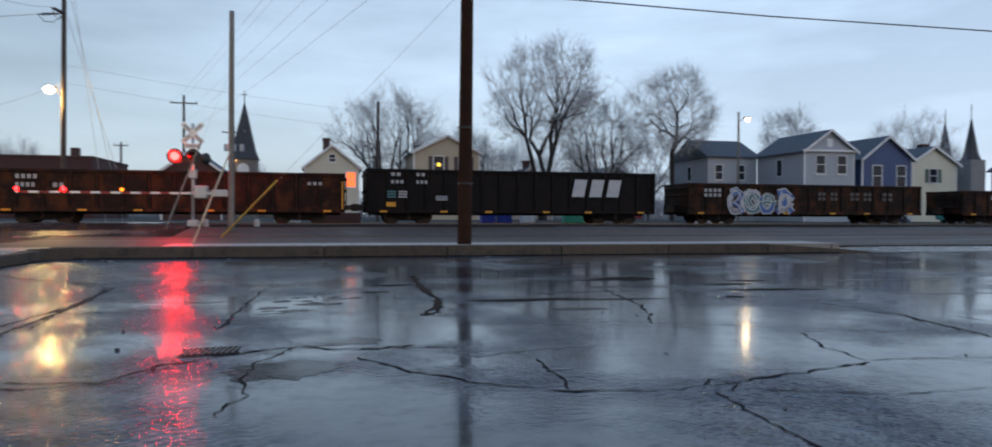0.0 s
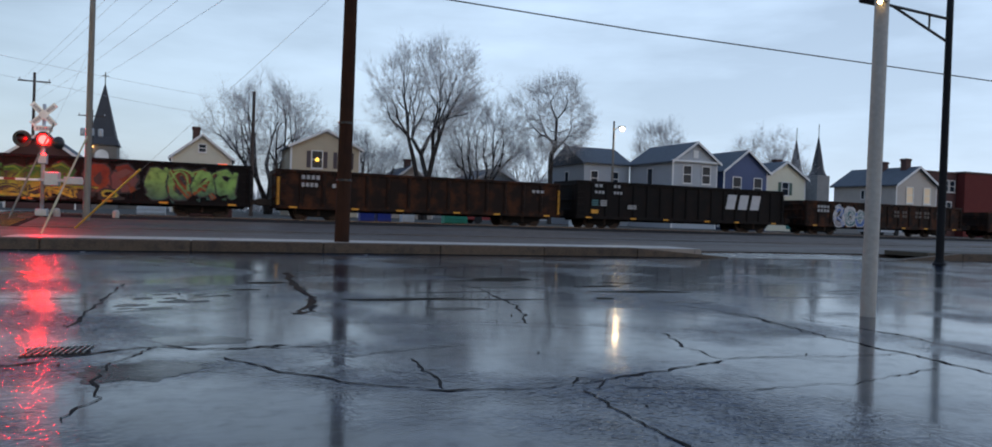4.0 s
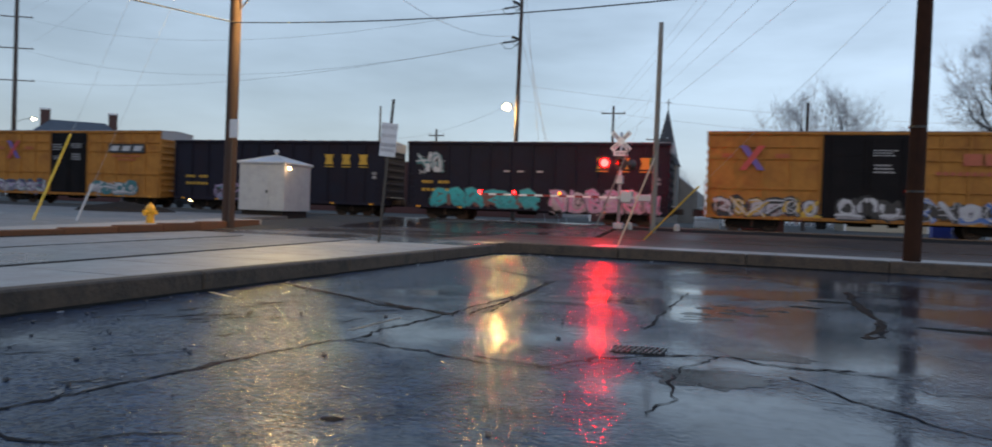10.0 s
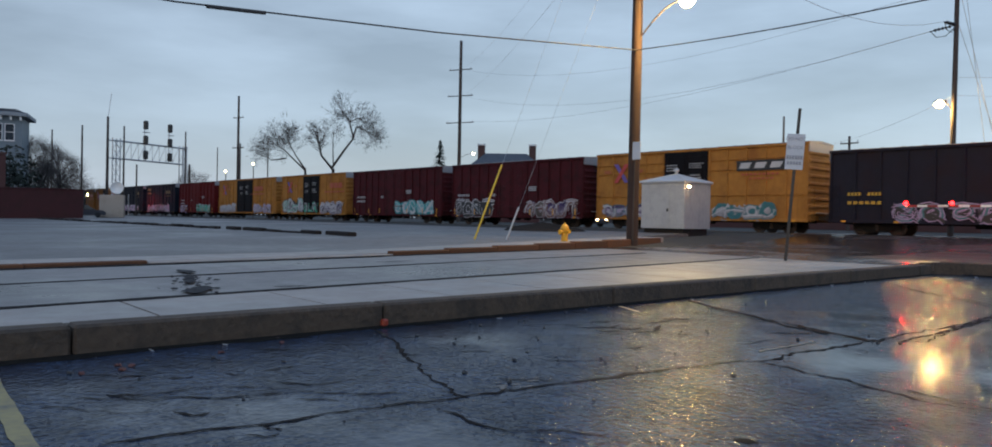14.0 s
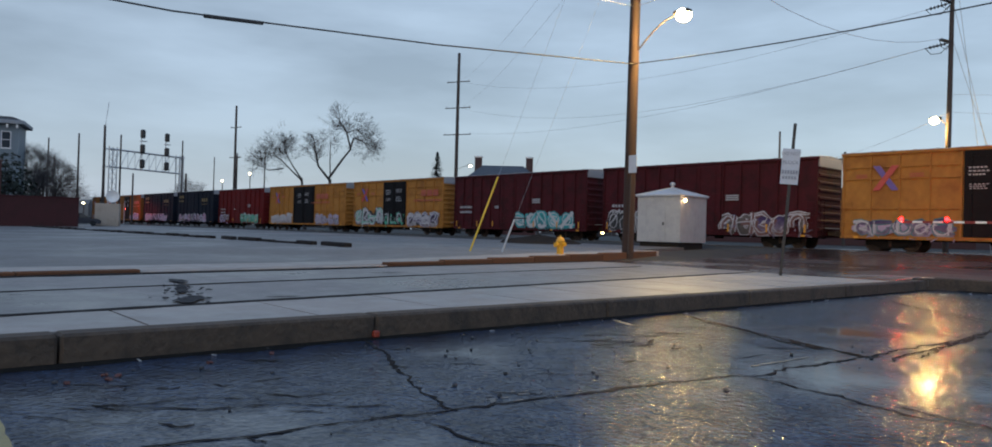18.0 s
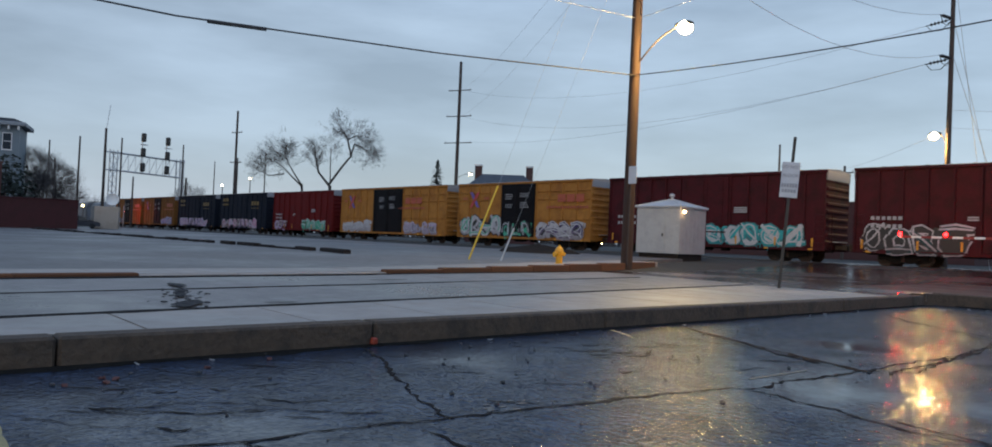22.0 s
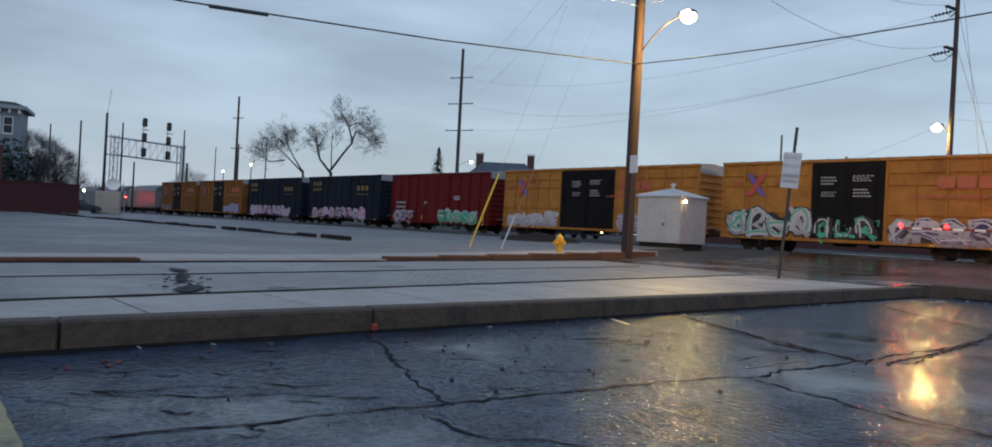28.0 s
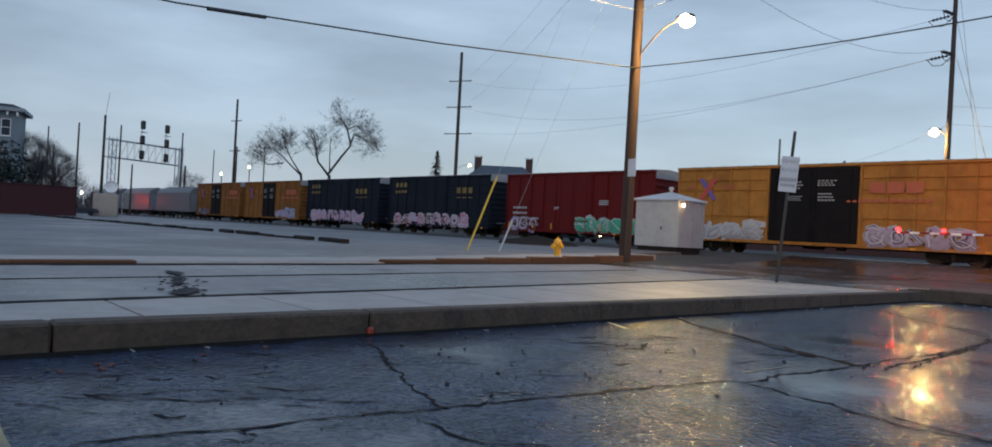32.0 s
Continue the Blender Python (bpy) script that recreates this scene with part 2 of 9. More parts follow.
        l.new(pitted.outputs["Color"], b.inputs["Base Color"])
        # the standing water itself: a clear, nearly still skin over the stone
        skin = n.new("ShaderNodeMapRange")
        skin.inputs["To Min"].default_value, skin.inputs["To Max"].default_value = 0.04 * film_gloss, film_gloss
        l.new(rmp.outputs["Result"], skin.inputs["Value"])
        l.new(skin.outputs["Result"], b.inputs["Coat Weight"])
        b.inputs["Coat Roughness"].default_value = 0.065
        b.inputs["Coat IOR"].default_value = 1.33
        still = n.new("ShaderNodeBump")
        still.inputs["Distance"].default_value = 0.009
        calm = n.new("ShaderNodeMapRange")
        calm.inputs["From Min"].default_value, calm.inputs["From Max"].default_value = 0.25, 0.60
        calm.inputs["To Min"].default_value, calm.inputs["To Max"].default_value = 0.27, 0.05
        l.new(rmp.outputs["Result"], calm.inputs["Value"])
        l.new(calm.outputs["Result"], still.inputs["Strength"])
        ripple = n.new("ShaderNodeTexNoise")
        ripple.inputs["Scale"].default_value, ripple.inputs["Detail"].default_value, ripple.inputs["Roughness"].default_value = 24.0, 2, 0.5
        l.new(mp.outputs["Vector"], ripple.inputs["Vector"])
        l.new(ripple.outputs["Fac"], still.inputs["Height"])
        l.new(still.outputs["Normal"], b.inputs["Coat Normal"])
    MATS[name] = m
    return m


def glow(name, colour, strength):
    if name in MATS:
        return MATS[name]
    m, n, l, b = nodes_of(name)
    b.inputs["Base Color"].default_value = (*colour, 1)
    b.inputs["Emission Color"].default_value = (*colour, 1)
    b.inputs["Emission Strength"].default_value = strength
    MATS[name] = m
    return m


def glass(name, tint=(0.02, 0.025, 0.03), rough=0.06):
    """A window pane over a dark room: glossy, nearly black behind."""
    if name in MATS:
        return MATS[name]
    m, n, l, b = nodes_of(name)
    b.inputs["Base Color"].default_value = (*tint, 1)
    b.inputs["Roughness"].default_value = rough
    b.inputs["Specular IOR Level"].default_value = 0.5
    MATS[name] = m
    return m


ASPHALT = wet("wet_asphalt", (0.035, 0.053, 0.088), (0.010, 0.016, 0.030), 0.12, 0.17, 0.42, (0.38, 0.62), 0.95, fine=18.0, lean=0.040, spec=0.22, keep=0.04, spots=(0.10, 0.10, 0.12), glint=0.16, film_gloss=0.55)
ROADTOP = wet("wet_road", (0.195, 0.172, 0.156), (0.115, 0.103, 0.095), 0.46, 0.27, 0.22, (0.42, 0.66), 0.35, spots=(0.50, 0.50, 0.51), glint=0.15, spec=0.40)
LANE = wet("wet_gravel_lane", (0.098, 0.068, 0.050), (0.055, 0.039, 0.030), 0.60, 0.46, 0.30, (0.40, 0.62), 0.40, spec=0.12, spots=(0.45, 0.43, 0.42), pitch=(0.35, 1.6, 1))
ROADDARK = wet("wet_dark_road", (0.074, 0.058, 0.050), (0.040, 0.033, 0.030), 0.34, 0.13, 0.25, (0.36, 0.60), 0.12, spots=(0.45, 0.45, 0.45), spec=0.34)
WALKWAY = wet("wet_concrete", (0.34, 0.297, 0.258), (0.19, 0.166, 0.146), 0.56, 0.30, 0.5, (0.44, 0.66), 0.2, spec=0.40, spots=(0.6, 0.59, 0.58))
KERB = mat("worn_kerb_concrete", (0.080, 0.057, 0.040), 0.8, spec=0.3, grain=(7, 7, 7), vary=0.5, stain=(0.034, 0.029, 0.024), stain_amt=0.8, bump=0.9, stain_scale=2.2, rand=0.12)
RUSTKERB = mat("rust_stained_kerb", (0.115, 0.048, 0.021), 0.75, spec=0.25, grain=(5, 5, 5), stain=(0.07, 0.045, 0.03), stain_amt=0.7, bump=0.4, rand=0.15)
SOIL = mat("wet_dead_grass", (0.055, 0.045, 0.030), 0.8, grain=(9, 9, 9), stain=(0.03, 0.03, 0.02), bump=0.9)
GRAVEL = mat("track_ballast", (0.034, 0.029, 0.026), 0.9, grain=(7, 7, 7), vary=0.6, stain=(0.018, 0.015, 0.013), bump=1.0, spec=0.0)
EARTH = mat("far_ground", (0.045, 0.042, 0.038), 0.9, spec=0.2, grain=(1, 1, 1), stain=(0.05, 0.055, 0.04))
CRACK = mat("crack_shadow", (0.026, 0.024, 0.023), 0.9, bump=0.4, spec=0.02)
FAINTPAINT = mat("almost_gone_line", (0.075, 0.070, 0.055), 0.4, vary=0.6, stain=(0.02, 0.028, 0.045), stain_amt=0.95, stain_scale=5)
LINEPAINT = mat("worn_yellow_line", (0.24, 0.19, 0.07), 0.5, vary=0.6, stain=(0.03, 0.035, 0.045), stain_amt=0.95, stain_scale=3)
STEEL = mat("rail_steel", (0.16, 0.13, 0.11), 0.4, 0.7)
TIE = mat("creosoted_timber", (0.018, 0.015, 0.014), 0.9, grain=(2, 20, 20), spec=0.2)
POLEWOOD = mat("brown_pole_timber", (0.044, 0.021, 0.012), 0.85, grain=(14, 14, 0.9), vary=0.6, stain=(0.03, 0.02, 0.015), stain_amt=0.6, bump=0.6)
# darker copy of POLEWOOD: the near pole's shaded side is put into the colour
POLESHADE = mat("shaded_brown_timber", (0.036, 0.016, 0.0095), 0.9, spec=0.1, grain=(14, 14, 0.9), vary=0.6, stain=(0.012, 0.009, 0.008), stain_amt=0.7, bump=0.6)
POLEDARK = mat("dark_pole_timber", (0.05, 0.036, 0.03), 0.8, grain=(10, 10, 0.8), vary=0.5, bump=0.5)
POLEGREY = mat("weathered_grey_timber", (0.16, 0.145, 0.125), 0.75, grain=(14, 14, 0.8), vary=0.5, bump=0.5)
GALV = mat("galvanised_steel", (0.42, 0.43, 0.44), 0.45, 0.5, vary=0.2, bump=0.05)
CONCPOLE = mat("painted_grey_post", (0.30, 0.29, 0.27), 0.55, stain=(0.2, 0.19, 0.17), vary=0.25, bump=0.3)
BLACKMET = mat("black_painted_metal", (0.015, 0.016, 0.017), 0.4, 0.2, bump=0.05)
BLACKPOST = mat("wet_black_post", (0.010, 0.011, 0.013), 0.7, spec=0.12, bump=0.05)
WIRE = mat("cable_black", (0.02, 0.02, 0.022), 0.6, bump=0.0)
WIREGREY = mat("cable_grey", (0.34, 0.36, 0.39), 0.5, 0.4, bump=0.0)
YELLOWTUBE = mat("yellow_guard_plastic", (0.62, 0.42, 0.03), 0.4, vary=0.15, bump=0.05)
WHITEPAINT = mat("white_paint", (0.72, 0.72, 0.70), 0.5, vary=0.1, stain=(0.5, 0.48, 0.44), stain_amt=0.5, bump=0.05)
REDPAINT = mat("red_reflective_paint", (0.20, 0.012, 0.012), 0.4, vary=0.1, bump=0.05)
ALUSHED = mat("white_sheet_metal", (0.34, 0.35, 0.37), 0.42, 0.25, vary=0.16, stain=(0.25, 0.26, 0.28), stain_amt=0.6, bump=0.08, stain_scale=1.2)
HYDRANT = mat("yellow_hydrant_paint", (0.70, 0.33, 0.01), 0.4, vary=0.12, stain=(0.4, 0.2, 0.02))
SIGNWHITE = mat("sign_white", (0.55, 0.55, 0.56), 0.45, vary=0.08, bump=0.0)
SIGNINK = mat("sign_ink", (0.30, 0.30, 0.32), 0.5, bump=0.0)
ROOF = mat("asphalt_shingles", (0.058, 0.070, 0.086), 0.8, grain=(4, 4, 14), vary=0.4, bump=0.5)
BARK = mat("tree_bark", (0.026, 0.022, 0.021), 0.9, grain=(8, 8, 3), vary=0.45, bump=0.7)
# pale grey carries the crowns' haze against the sky; thin branches share it
TWIG = mat("pale_hazy_twigs", (0.40, 0.385, 0.385), 0.9, vary=0.3, bump=0.0)
TWIGDARK = mat("dark_twigs", (0.070, 0.062, 0.062), 0.9, vary=0.3, bump=0.0)
PINE = mat("conifer_needles", (0.014, 0.022, 0.015), 0.85, vary=0.5)
RED_ON = glow("lit_red_lens", (1.0, 0.0010, 0.0009), 520)
RED_SMALL = glow("lit_red_gate_lens", (1.0, 0.0026, 0.0028), 80)
AMBER_ON = glow("lit_amber_lens", (1.0, 0.30, 0.015), 2.2)
LAMP_WARM = glow("lit_street_lamp", (1.0, 0.74, 0.34), 160)
LAMP_SMALL = glow("lit_small_lamp", (1.0, 0.62, 0.24), 14)
LAMP_FAR = glow("lit_far_lamp", (1.0, 0.72, 0.40), 24)
LAMP_WHITE = glow("lit_white_lamp", (1.0, 0.76, 0.36), 30)
# Builders
def mesh_of(bm, name, material, smooth=False):
    me = bpy.data.meshes.new(name)
    bm.normal_update()
    bm.to_mesh(me)
    bm.free()
    for m in material if isinstance(material, (list, tuple)) else [material]:
        me.materials.append(m)
    if smooth:
        for p in me.polygons:
            p.use_smooth = True
    return me


def thing(name, label, category, at=(0, 0, 0), rz=0, group="", kind=""):
    ob = new(name)
    ob.empty_display_size = 0.2
    ob.matrix_basis = pose(*at, 0, 0, rz)
    return tagged(ob, label, category, group, kind)


def part(name, bm, material, parent, label="", smooth=False, kind=""):
    ob = new(name, mesh_of(bm, name, material, smooth) if isinstance(bm, bmesh.types.BMesh) else bm)
    ob.parent = parent
    return tagged(ob, label, kind=kind)


def solid(name, bm, material, label="", category="", group="", kind="", smooth=False):
    return tagged(new(name, mesh_of(bm, name, material, smooth)), label, category, group, kind)


def B():
    return bmesh.new()


def box(bm, x0, x1, y0, y1, z0, z1, bevel=0.0):
    r = bmesh.ops.create_cube(bm, size=1.0)
    vs = r["verts"]
    for v in vs:
        v.co = Vector((x0 + (v.co.x + 0.5) * (x1 - x0), y0 + (v.co.y + 0.5) * (y1 - y0), z0 + (v.co.z + 0.5) * (z1 - z0)))
    if bevel:
        es = list({e for v in vs for e in v.link_edges})
        bmesh.ops.bevel(bm, geom=es, offset=bevel, segments=1, affect="EDGES")
    return bm


def tube(bm, a, b, r0, r1=None, sides=8, caps=True):
    """A tapered round bar from a to b."""
    a, b = Vector(a), Vector(b)
    r1 = r0 if r1 is None else r1
    q = (b - a).to_track_quat("Z", "Y").to_matrix()
    rings = []
    for p, r in ((a, r0), (b, r1)):
        rings.append([bm.verts.new(p + q @ Vector((r * math.cos(i * math.tau / sides), r * math.sin(i * math.tau / sides), 0))) for i in range(sides)])
    for i in range(sides):
        bm.faces.new((rings[0][i], rings[0][(i + 1) % sides], rings[1][(i + 1) % sides], rings[1][i]))
    if caps:
        bm.faces.new(rings[0][::-1])
        bm.faces.new(rings[1])
    return bm


def lathe(bm, profile, at=(0, 0, 0), sides=16):
    """Turns a profile of (radius, height) round the upright axis."""
    rings = []
    for r, z in profile:
        rings.append([bm.verts.new((at[0] + r * math.cos(i * math.tau / sides), at[1] + r * math.sin(i * math.tau / sides), at[2] + z)) for i in range(sides)])
    for a, b in zip(rings, rings[1:]):
        for i in range(sides):
            bm.faces.new((a[i], a[(i + 1) % sides], b[(i + 1) % sides], b[i]))
    bm.faces.new(rings[0][::-1])
    bm.faces.new(rings[-1])
    return bm


def prism(bm, outline, y0, y1):
    """Closes an outline of (x, z) between two depths."""
    a = [bm.verts.new((x, y0, z)) for x, z in outline]
    b = [bm.verts.new((x, y1, z)) for x, z in outline]
    bm.faces.new(a)
    bm.faces.new(b[::-1])
    for i in range(len(a)):
        j = (i + 1) % len(a)
        bm.faces.new((a[j], a[i], b[i], b[j]))
    bmesh.ops.recalc_face_normals(bm, faces=bm.faces[:])
    return bm


def moved(bm, m):
    bmesh.ops.transform(bm, matrix=m, verts=bm.verts[:])
    return bm


def street_left(y):
    return -13.9 - 0.165 * max(-40.0, min(30.0, y))


def street_right(y):
    return -7.55 - 0.13 * max(-40.0, min(19.0, y))


def ground_z(x, y):
    """Height of the land outside the lot: flat street and lane, a yard that rises, and the railway bank."""
    if y > 44:
        return 0.50
    if x > street_left(y):
        return 0.09 + 0.45 * min(1, max(0, (y - 30.5) / 6.0))
    return min(0.56, max(0.10, 0.08 + 0.50 * (y - 8) / 27))


# ---- the land ----
def lay_ground():
    xs = sorted({*range(-400, -60, 20), *range(-60, 64, 2), *range(64, 420, 20), -6.12, -6.08, 900, -900, 2000, -2000})
    ys = sorted({*range(-60, 0, 6), *range(0, 60, 2), *range(60, 420, 20), 18.35, 18.45, 900, 2000, -400})
    bm = B()
    grid = []
    for y in ys:
        row = []
        for x in xs:
            z = ground_z(x, y) - 0.02
            if -6.1 < x < 300 and -80 < y < 18.4:
                z = -0.06
            elif y < 33:
                z -= 0.10
            row.append(bm.verts.new((x, y, z)))
        grid.append(row)
    for a, b in zip(grid, grid[1:]):
        for i in range(len(xs) - 1):
            bm.faces.new((a[i], a[i + 1], b[i + 1], b[i]))
    solid("ground", bm, EARTH, "dark wet ground reaching to the horizon", "ground", kind="structure")


lay_ground()


def sheet(name, material, x0, x1, y0, y1, zf, nx, ny, label, category="pavement", lift=0.0):
    """A paved surface that follows the land, with a skirt so that it has thickness. x0 and x1 may be functions of y."""
    fx0, fx1 = (x0 if callable(x0) else lambda y: x0), (x1 if callable(x1) else lambda y: x1)
    bm = B()
    rows = []
    for j in range(ny + 1):
        y = y0 + (y1 - y0) * j / ny
        a, b = fx0(y), fx1(y)
        rows.append([bm.verts.new((a + (b - a) * i / nx, y, zf(a + (b - a) * i / nx, y) + lift)) for i in range(nx + 1)])
    for a, b in zip(rows, rows[1:]):
        for i in range(nx):
            bm.faces.new((a[i], a[i + 1], b[i + 1], b[i]))
    rim = rows[0] + [r[-1] for r in rows[1:-1]] + rows[-1][::-1] + [r[0] for r in rows[1:-1]][::-1]
    low = [bm.verts.new((v.co.x, v.co.y, v.co.z - 0.16)) for v in rim]
    for i in range(len(rim)):
        j = (i + 1) % len(rim)
        bm.faces.new((rim[j], rim[i], low[i], low[j]))
    return solid(name, bm, material, label, category, kind="structure")


def lot_z(x, y):
    """Shallow swells in the old asphalt."""
    return 0.006 * noise.noise((x * 0.16, y * 0.16, 3.1)) + 0.0015 * noise.noise((x * 0.6, y * 0.6, 7.7))


sheet("parking_lot", ASPHALT, -6.2, 64, -30, 18.4, lot_z, 140, 96, "dark wet cracked asphalt of an empty parking lot", "pavement")
sheet("side_street", ROADTOP, lambda y: street_left(y) + 0.02, lambda y: max(street_right(y), -10.0) - 0.07, -60, 19.5, lambda x, y: ground_z(x + 0.5, y) + 0.004 + 0.008 * noise.noise((x * 0.3, y * 0.3, 1)), 12, 90, "worn grey street with a wet sheen", "road")
sheet("crossing_road", ROADDARK, lambda y: street_left(y) + 0.02, lambda y: -10.08, 19.5, 46, lambda x, y: ground_z(x + 0.5, y) + 0.004 + 0.035 * (36.5 < y < 43.5), 10, 53, "dark wet asphalt road over the railway crossing", "road")
sheet("crossing_road_side", ROADDARK, -10.08, -6.2, 31.0, 46, lambda x, y: ground_z(0, y) + 0.006 + 0.035 * (36.5 < y < 43.5), 6, 30, "dark wet asphalt at the railway crossing", "road")
sheet("lane_by_railway", LANE, -10.06, 200, 20.57, 31.0, lambda x, y: ground_z(0, y) + 0.004, 60, 6, "wet lane along the railway", "road")
sheet("drive_apron", ROADDARK, 15.3, 23.2, 18.3, 20.56, lambda x, y: 0.01 + 0.028 * (y - 18.3), 4, 4, "wet ramp from the lot to the lane", "road")
sheet("verge_right", SOIL, 24.6, 80, 18.75, 20.56, lambda x, y: 0.27, 6, 2, "brown winter verge behind the kerb", "verge")
YARD = wet("wet_yard", (0.130, 0.116, 0.106), (0.080, 0.072, 0.067), 0.52, 0.32, 0.16, (0.42, 0.70), 0.35, spots=(0.55, 0.54, 0.54), glint=0.15, spec=0.35)
sheet("yard_beyond_street", YARD, -120, lambda y: street_left(y) - 1.9, -40, 30.0, lambda x, y: ground_z(x - 2, y), 40, 40, "broad grey gravel and asphalt yard, wet", "pavement", 0.02)
sheet("ballast_bed", GRAVEL, -320, 260, 31.2, 47.5, lambda x, y: ground_z(0, y) - 0.015 + 0.03 * noise.noise((x * 0.4, y * 0.9, 5)), 160, 20, "dark wet track ballast", "ballast")


def slabs():
    """Concrete sidewalk slabs with open joints."""
    y = -24.0
    while y < 16.7:
        y2 = min(16.9, y + 1.52)
        bm = B()
        lo = [(street_right(y), y + 0.012), (-6.375, y + 0.012), (-6.375, y2 - 0.012), (street_right(y2), y2 - 0.012)]
        t = [bm.verts.new((px, py, 0.205)) for px, py in lo]
        b = [bm.verts.new((px, py, -0.05)) for px, py in lo]
        bm.faces.new(t)
        for i in range(4):
            bm.faces.new((t[(i + 1) % 4], t[i], b[i], b[(i + 1) % 4]))
        bmesh.ops.recalc_face_normals(bm, faces=bm.faces[:])
        solid("sidewalk_slab", bm, WALKWAY, "pale damp concrete sidewalk slab beside the lot", "sidewalk", "sidewalk slabs", "structure")
        y = y2
    x = -3.9
    while x < 14.4:
        bm = box(B(), x + 0.006, min(14.6, x + 1.52) - 0.006, 18.72, 20.55, 0.0, 0.262, 0.008)
        solid("sidewalk_slab", bm, WALKWAY, "pale damp concrete sidewalk slab behind the kerb", "sidewalk", "sidewalk slabs", "structure")
        x += 1.52
    y = -24.0
    while y < 24.5:
        y2 = y + 1.52
        bm = B()
        lo = [(street_left(y) - 1.88, y + 0.006), (street_left(y) - 0.27, y + 0.006), (street_left(y2) - 0.27, y2 - 0.006), (street_left(y2) - 1.88, y2 - 0.006)]
        t = [bm.verts.new((px, py, ground_z(-30, py) + 0.035)) for px, py in lo]
        b = [bm.verts.new((px, py, -0.05)) for px, py in lo]
        bm.faces.new(t)
        for i in range(4):
            bm.faces.new((t[(i + 1) % 4], t[i], b[i], b[(i + 1) % 4]))
        bmesh.ops.recalc_face_normals(bm, faces=bm.faces[:])
        solid("sidewalk_slab", bm, WALKWAY, "pale damp concrete sidewalk slab across the street", "sidewalk", "sidewalk slabs across the street", "structure")
        y = y2


slabs()
sheet("corner_apron", ROADDARK, lambda y: street_right(y) if y < 18.7 else -10.07, lambda y: -6.376 if y < 18.05 else (-6.1 if y < 18.7 else -3.9), 16.9, 20.58, lambda x, y: 0.204 + 0.026 * (y - 16.9) if y < 18.8 else 0.253 + (ground_z(0, 20.58) + 0.002 - 0.253) * (y - 18.8) / 1.78, 4, 40, "dark wet asphalt ramp at the corner of the sidewalk", "road")
# dark strip on the slabs' top paints in the gutter's shade and wet line
sheet("gutter_shade_strip", CRACK, lambda y: street_right(y) - 0.01 + 0.03 * noise.noise((3, y * 2.1, 2)), lambda y: street_right(y) + 0.16 + 0.05 * noise.noise((7, y * 1.7, 2)), -24, 16.9, lambda x, y: 0.209, 1, 220, "dark strip laid along the sidewalk's edge for gutter shade and wet", "joint")
sheet("far_gutter", CRACK, lambda y: street_left(y) + 0.02, lambda y: street_left(y) + 0.20 + 0.10 * (2.6 < y < 9.4) + 0.04 * noise.noise((1, y * 1.9, 4)), -12, 24, lambda x, y: ground_z(x + 0.4, y) + 0.018, 1, 160, "dark wet gutter at the far kerb", "joint")


def kerbs():
    group = "kerb stones"
    y = -19.25
    k = 0
    while y < 18.0:
        n = 2.66 if abs(y - 1.15) < 0.2 else 3.4
        y2 = min(18.12, y + n)
        bm = box(B(), -6.37, -6.12, y + 0.008, y2 - 0.008, -0.08, 0.215, 0.022)
        solid("kerb_stone", bm, KERB, "worn tan concrete kerb stone along the lot", "kerb", group, "structure")
        y, k = y2, k + 1
    x = -6.1
    while x < 15.0:
        x2 = min(15.45, x + 3.03) if x < 11.5 else 15.45
        tip = x2 > 15.4
        bm = box(B(), x + 0.008, x2 - 0.008, 18.42, 18.70, -0.08, 0.275, 0.022)
        if tip:
            for v in bm.verts:
                if v.co.z > 0.1 and v.co.x > x + 1.0:
                    v.co.z = 0.03
        solid("kerb_stone", bm, KERB, "worn tan concrete kerb stone along the lot", "kerb", group, "structure")
        x = x2
    # rounded corner where the two lines meet
    bm = B()
    prev = None
    for i in range(9):
        a = radians(180 - 90 * i / 8)
        ci, co = (-5.72 + 0.40 * math.cos(a), 18.02 + 0.40 * math.sin(a)), (-5.72 + 0.66 * math.cos(a), 18.02 + 0.66 * math.sin(a))
        ring = [bm.verts.new((*ci, -0.08)), bm.verts.new((*ci, 0.25)), bm.verts.new((*co, 0.25)), bm.verts.new((*co, -0.08))]
        if prev:
            for j in range(4):
                bm.faces.new((prev[j], prev[(j + 1) % 4], ring[(j + 1) % 4], ring[j]))
        prev = ring
    bmesh.ops.recalc_face_normals(bm, faces=bm.faces[:])
    solid("kerb_corner", bm, KERB, "rounded concrete kerb corner of the lot", "kerb", kind="structure")
    # far side of the street: two raised lengths, rust-brown, with a dropped stretch between
    y = -8.0
    while y < 24.0:
        y2 = y + 2.0
        low = 2.6 < y < 8.6
        top = ground_z(-30, (y + y2) / 2) + (0.03 if low else 0.065)
        bm = box(B(), -0.25, 0.0, 0.01, 2.03, -0.1, top, 0.02)
        ob = solid("kerb_stone", bm, WALKWAY if low else RUSTKERB, "low rust-brown kerb stone across the street", "kerb", "kerb stones across the street", "structure")
        ob.matrix_basis = pose(street_left(y) - 0.01, y, 0, 0, 0, math.degrees(math.atan2(0.165, 1)))
        y = y2
    x = 23.0
    while x < 60:
        bm = box(B(), x + 0.01, x + 2.99, 18.42, 18.70, -0.08, 0.27, 0.022)
        for v in bm.verts:
            if x < 24 and v.co.z > 0.1 and v.co.x < x + 1.0:
                v.co.z = 0.03
        solid("kerb_stone", bm, KERB, "worn concrete kerb stone past the drive", "kerb", group, "structure")
        x += 3.0


kerbs()


# ---- railway ----
SLOPE = math.tan(radians(1.2))
RAIL_TOP = 0.56


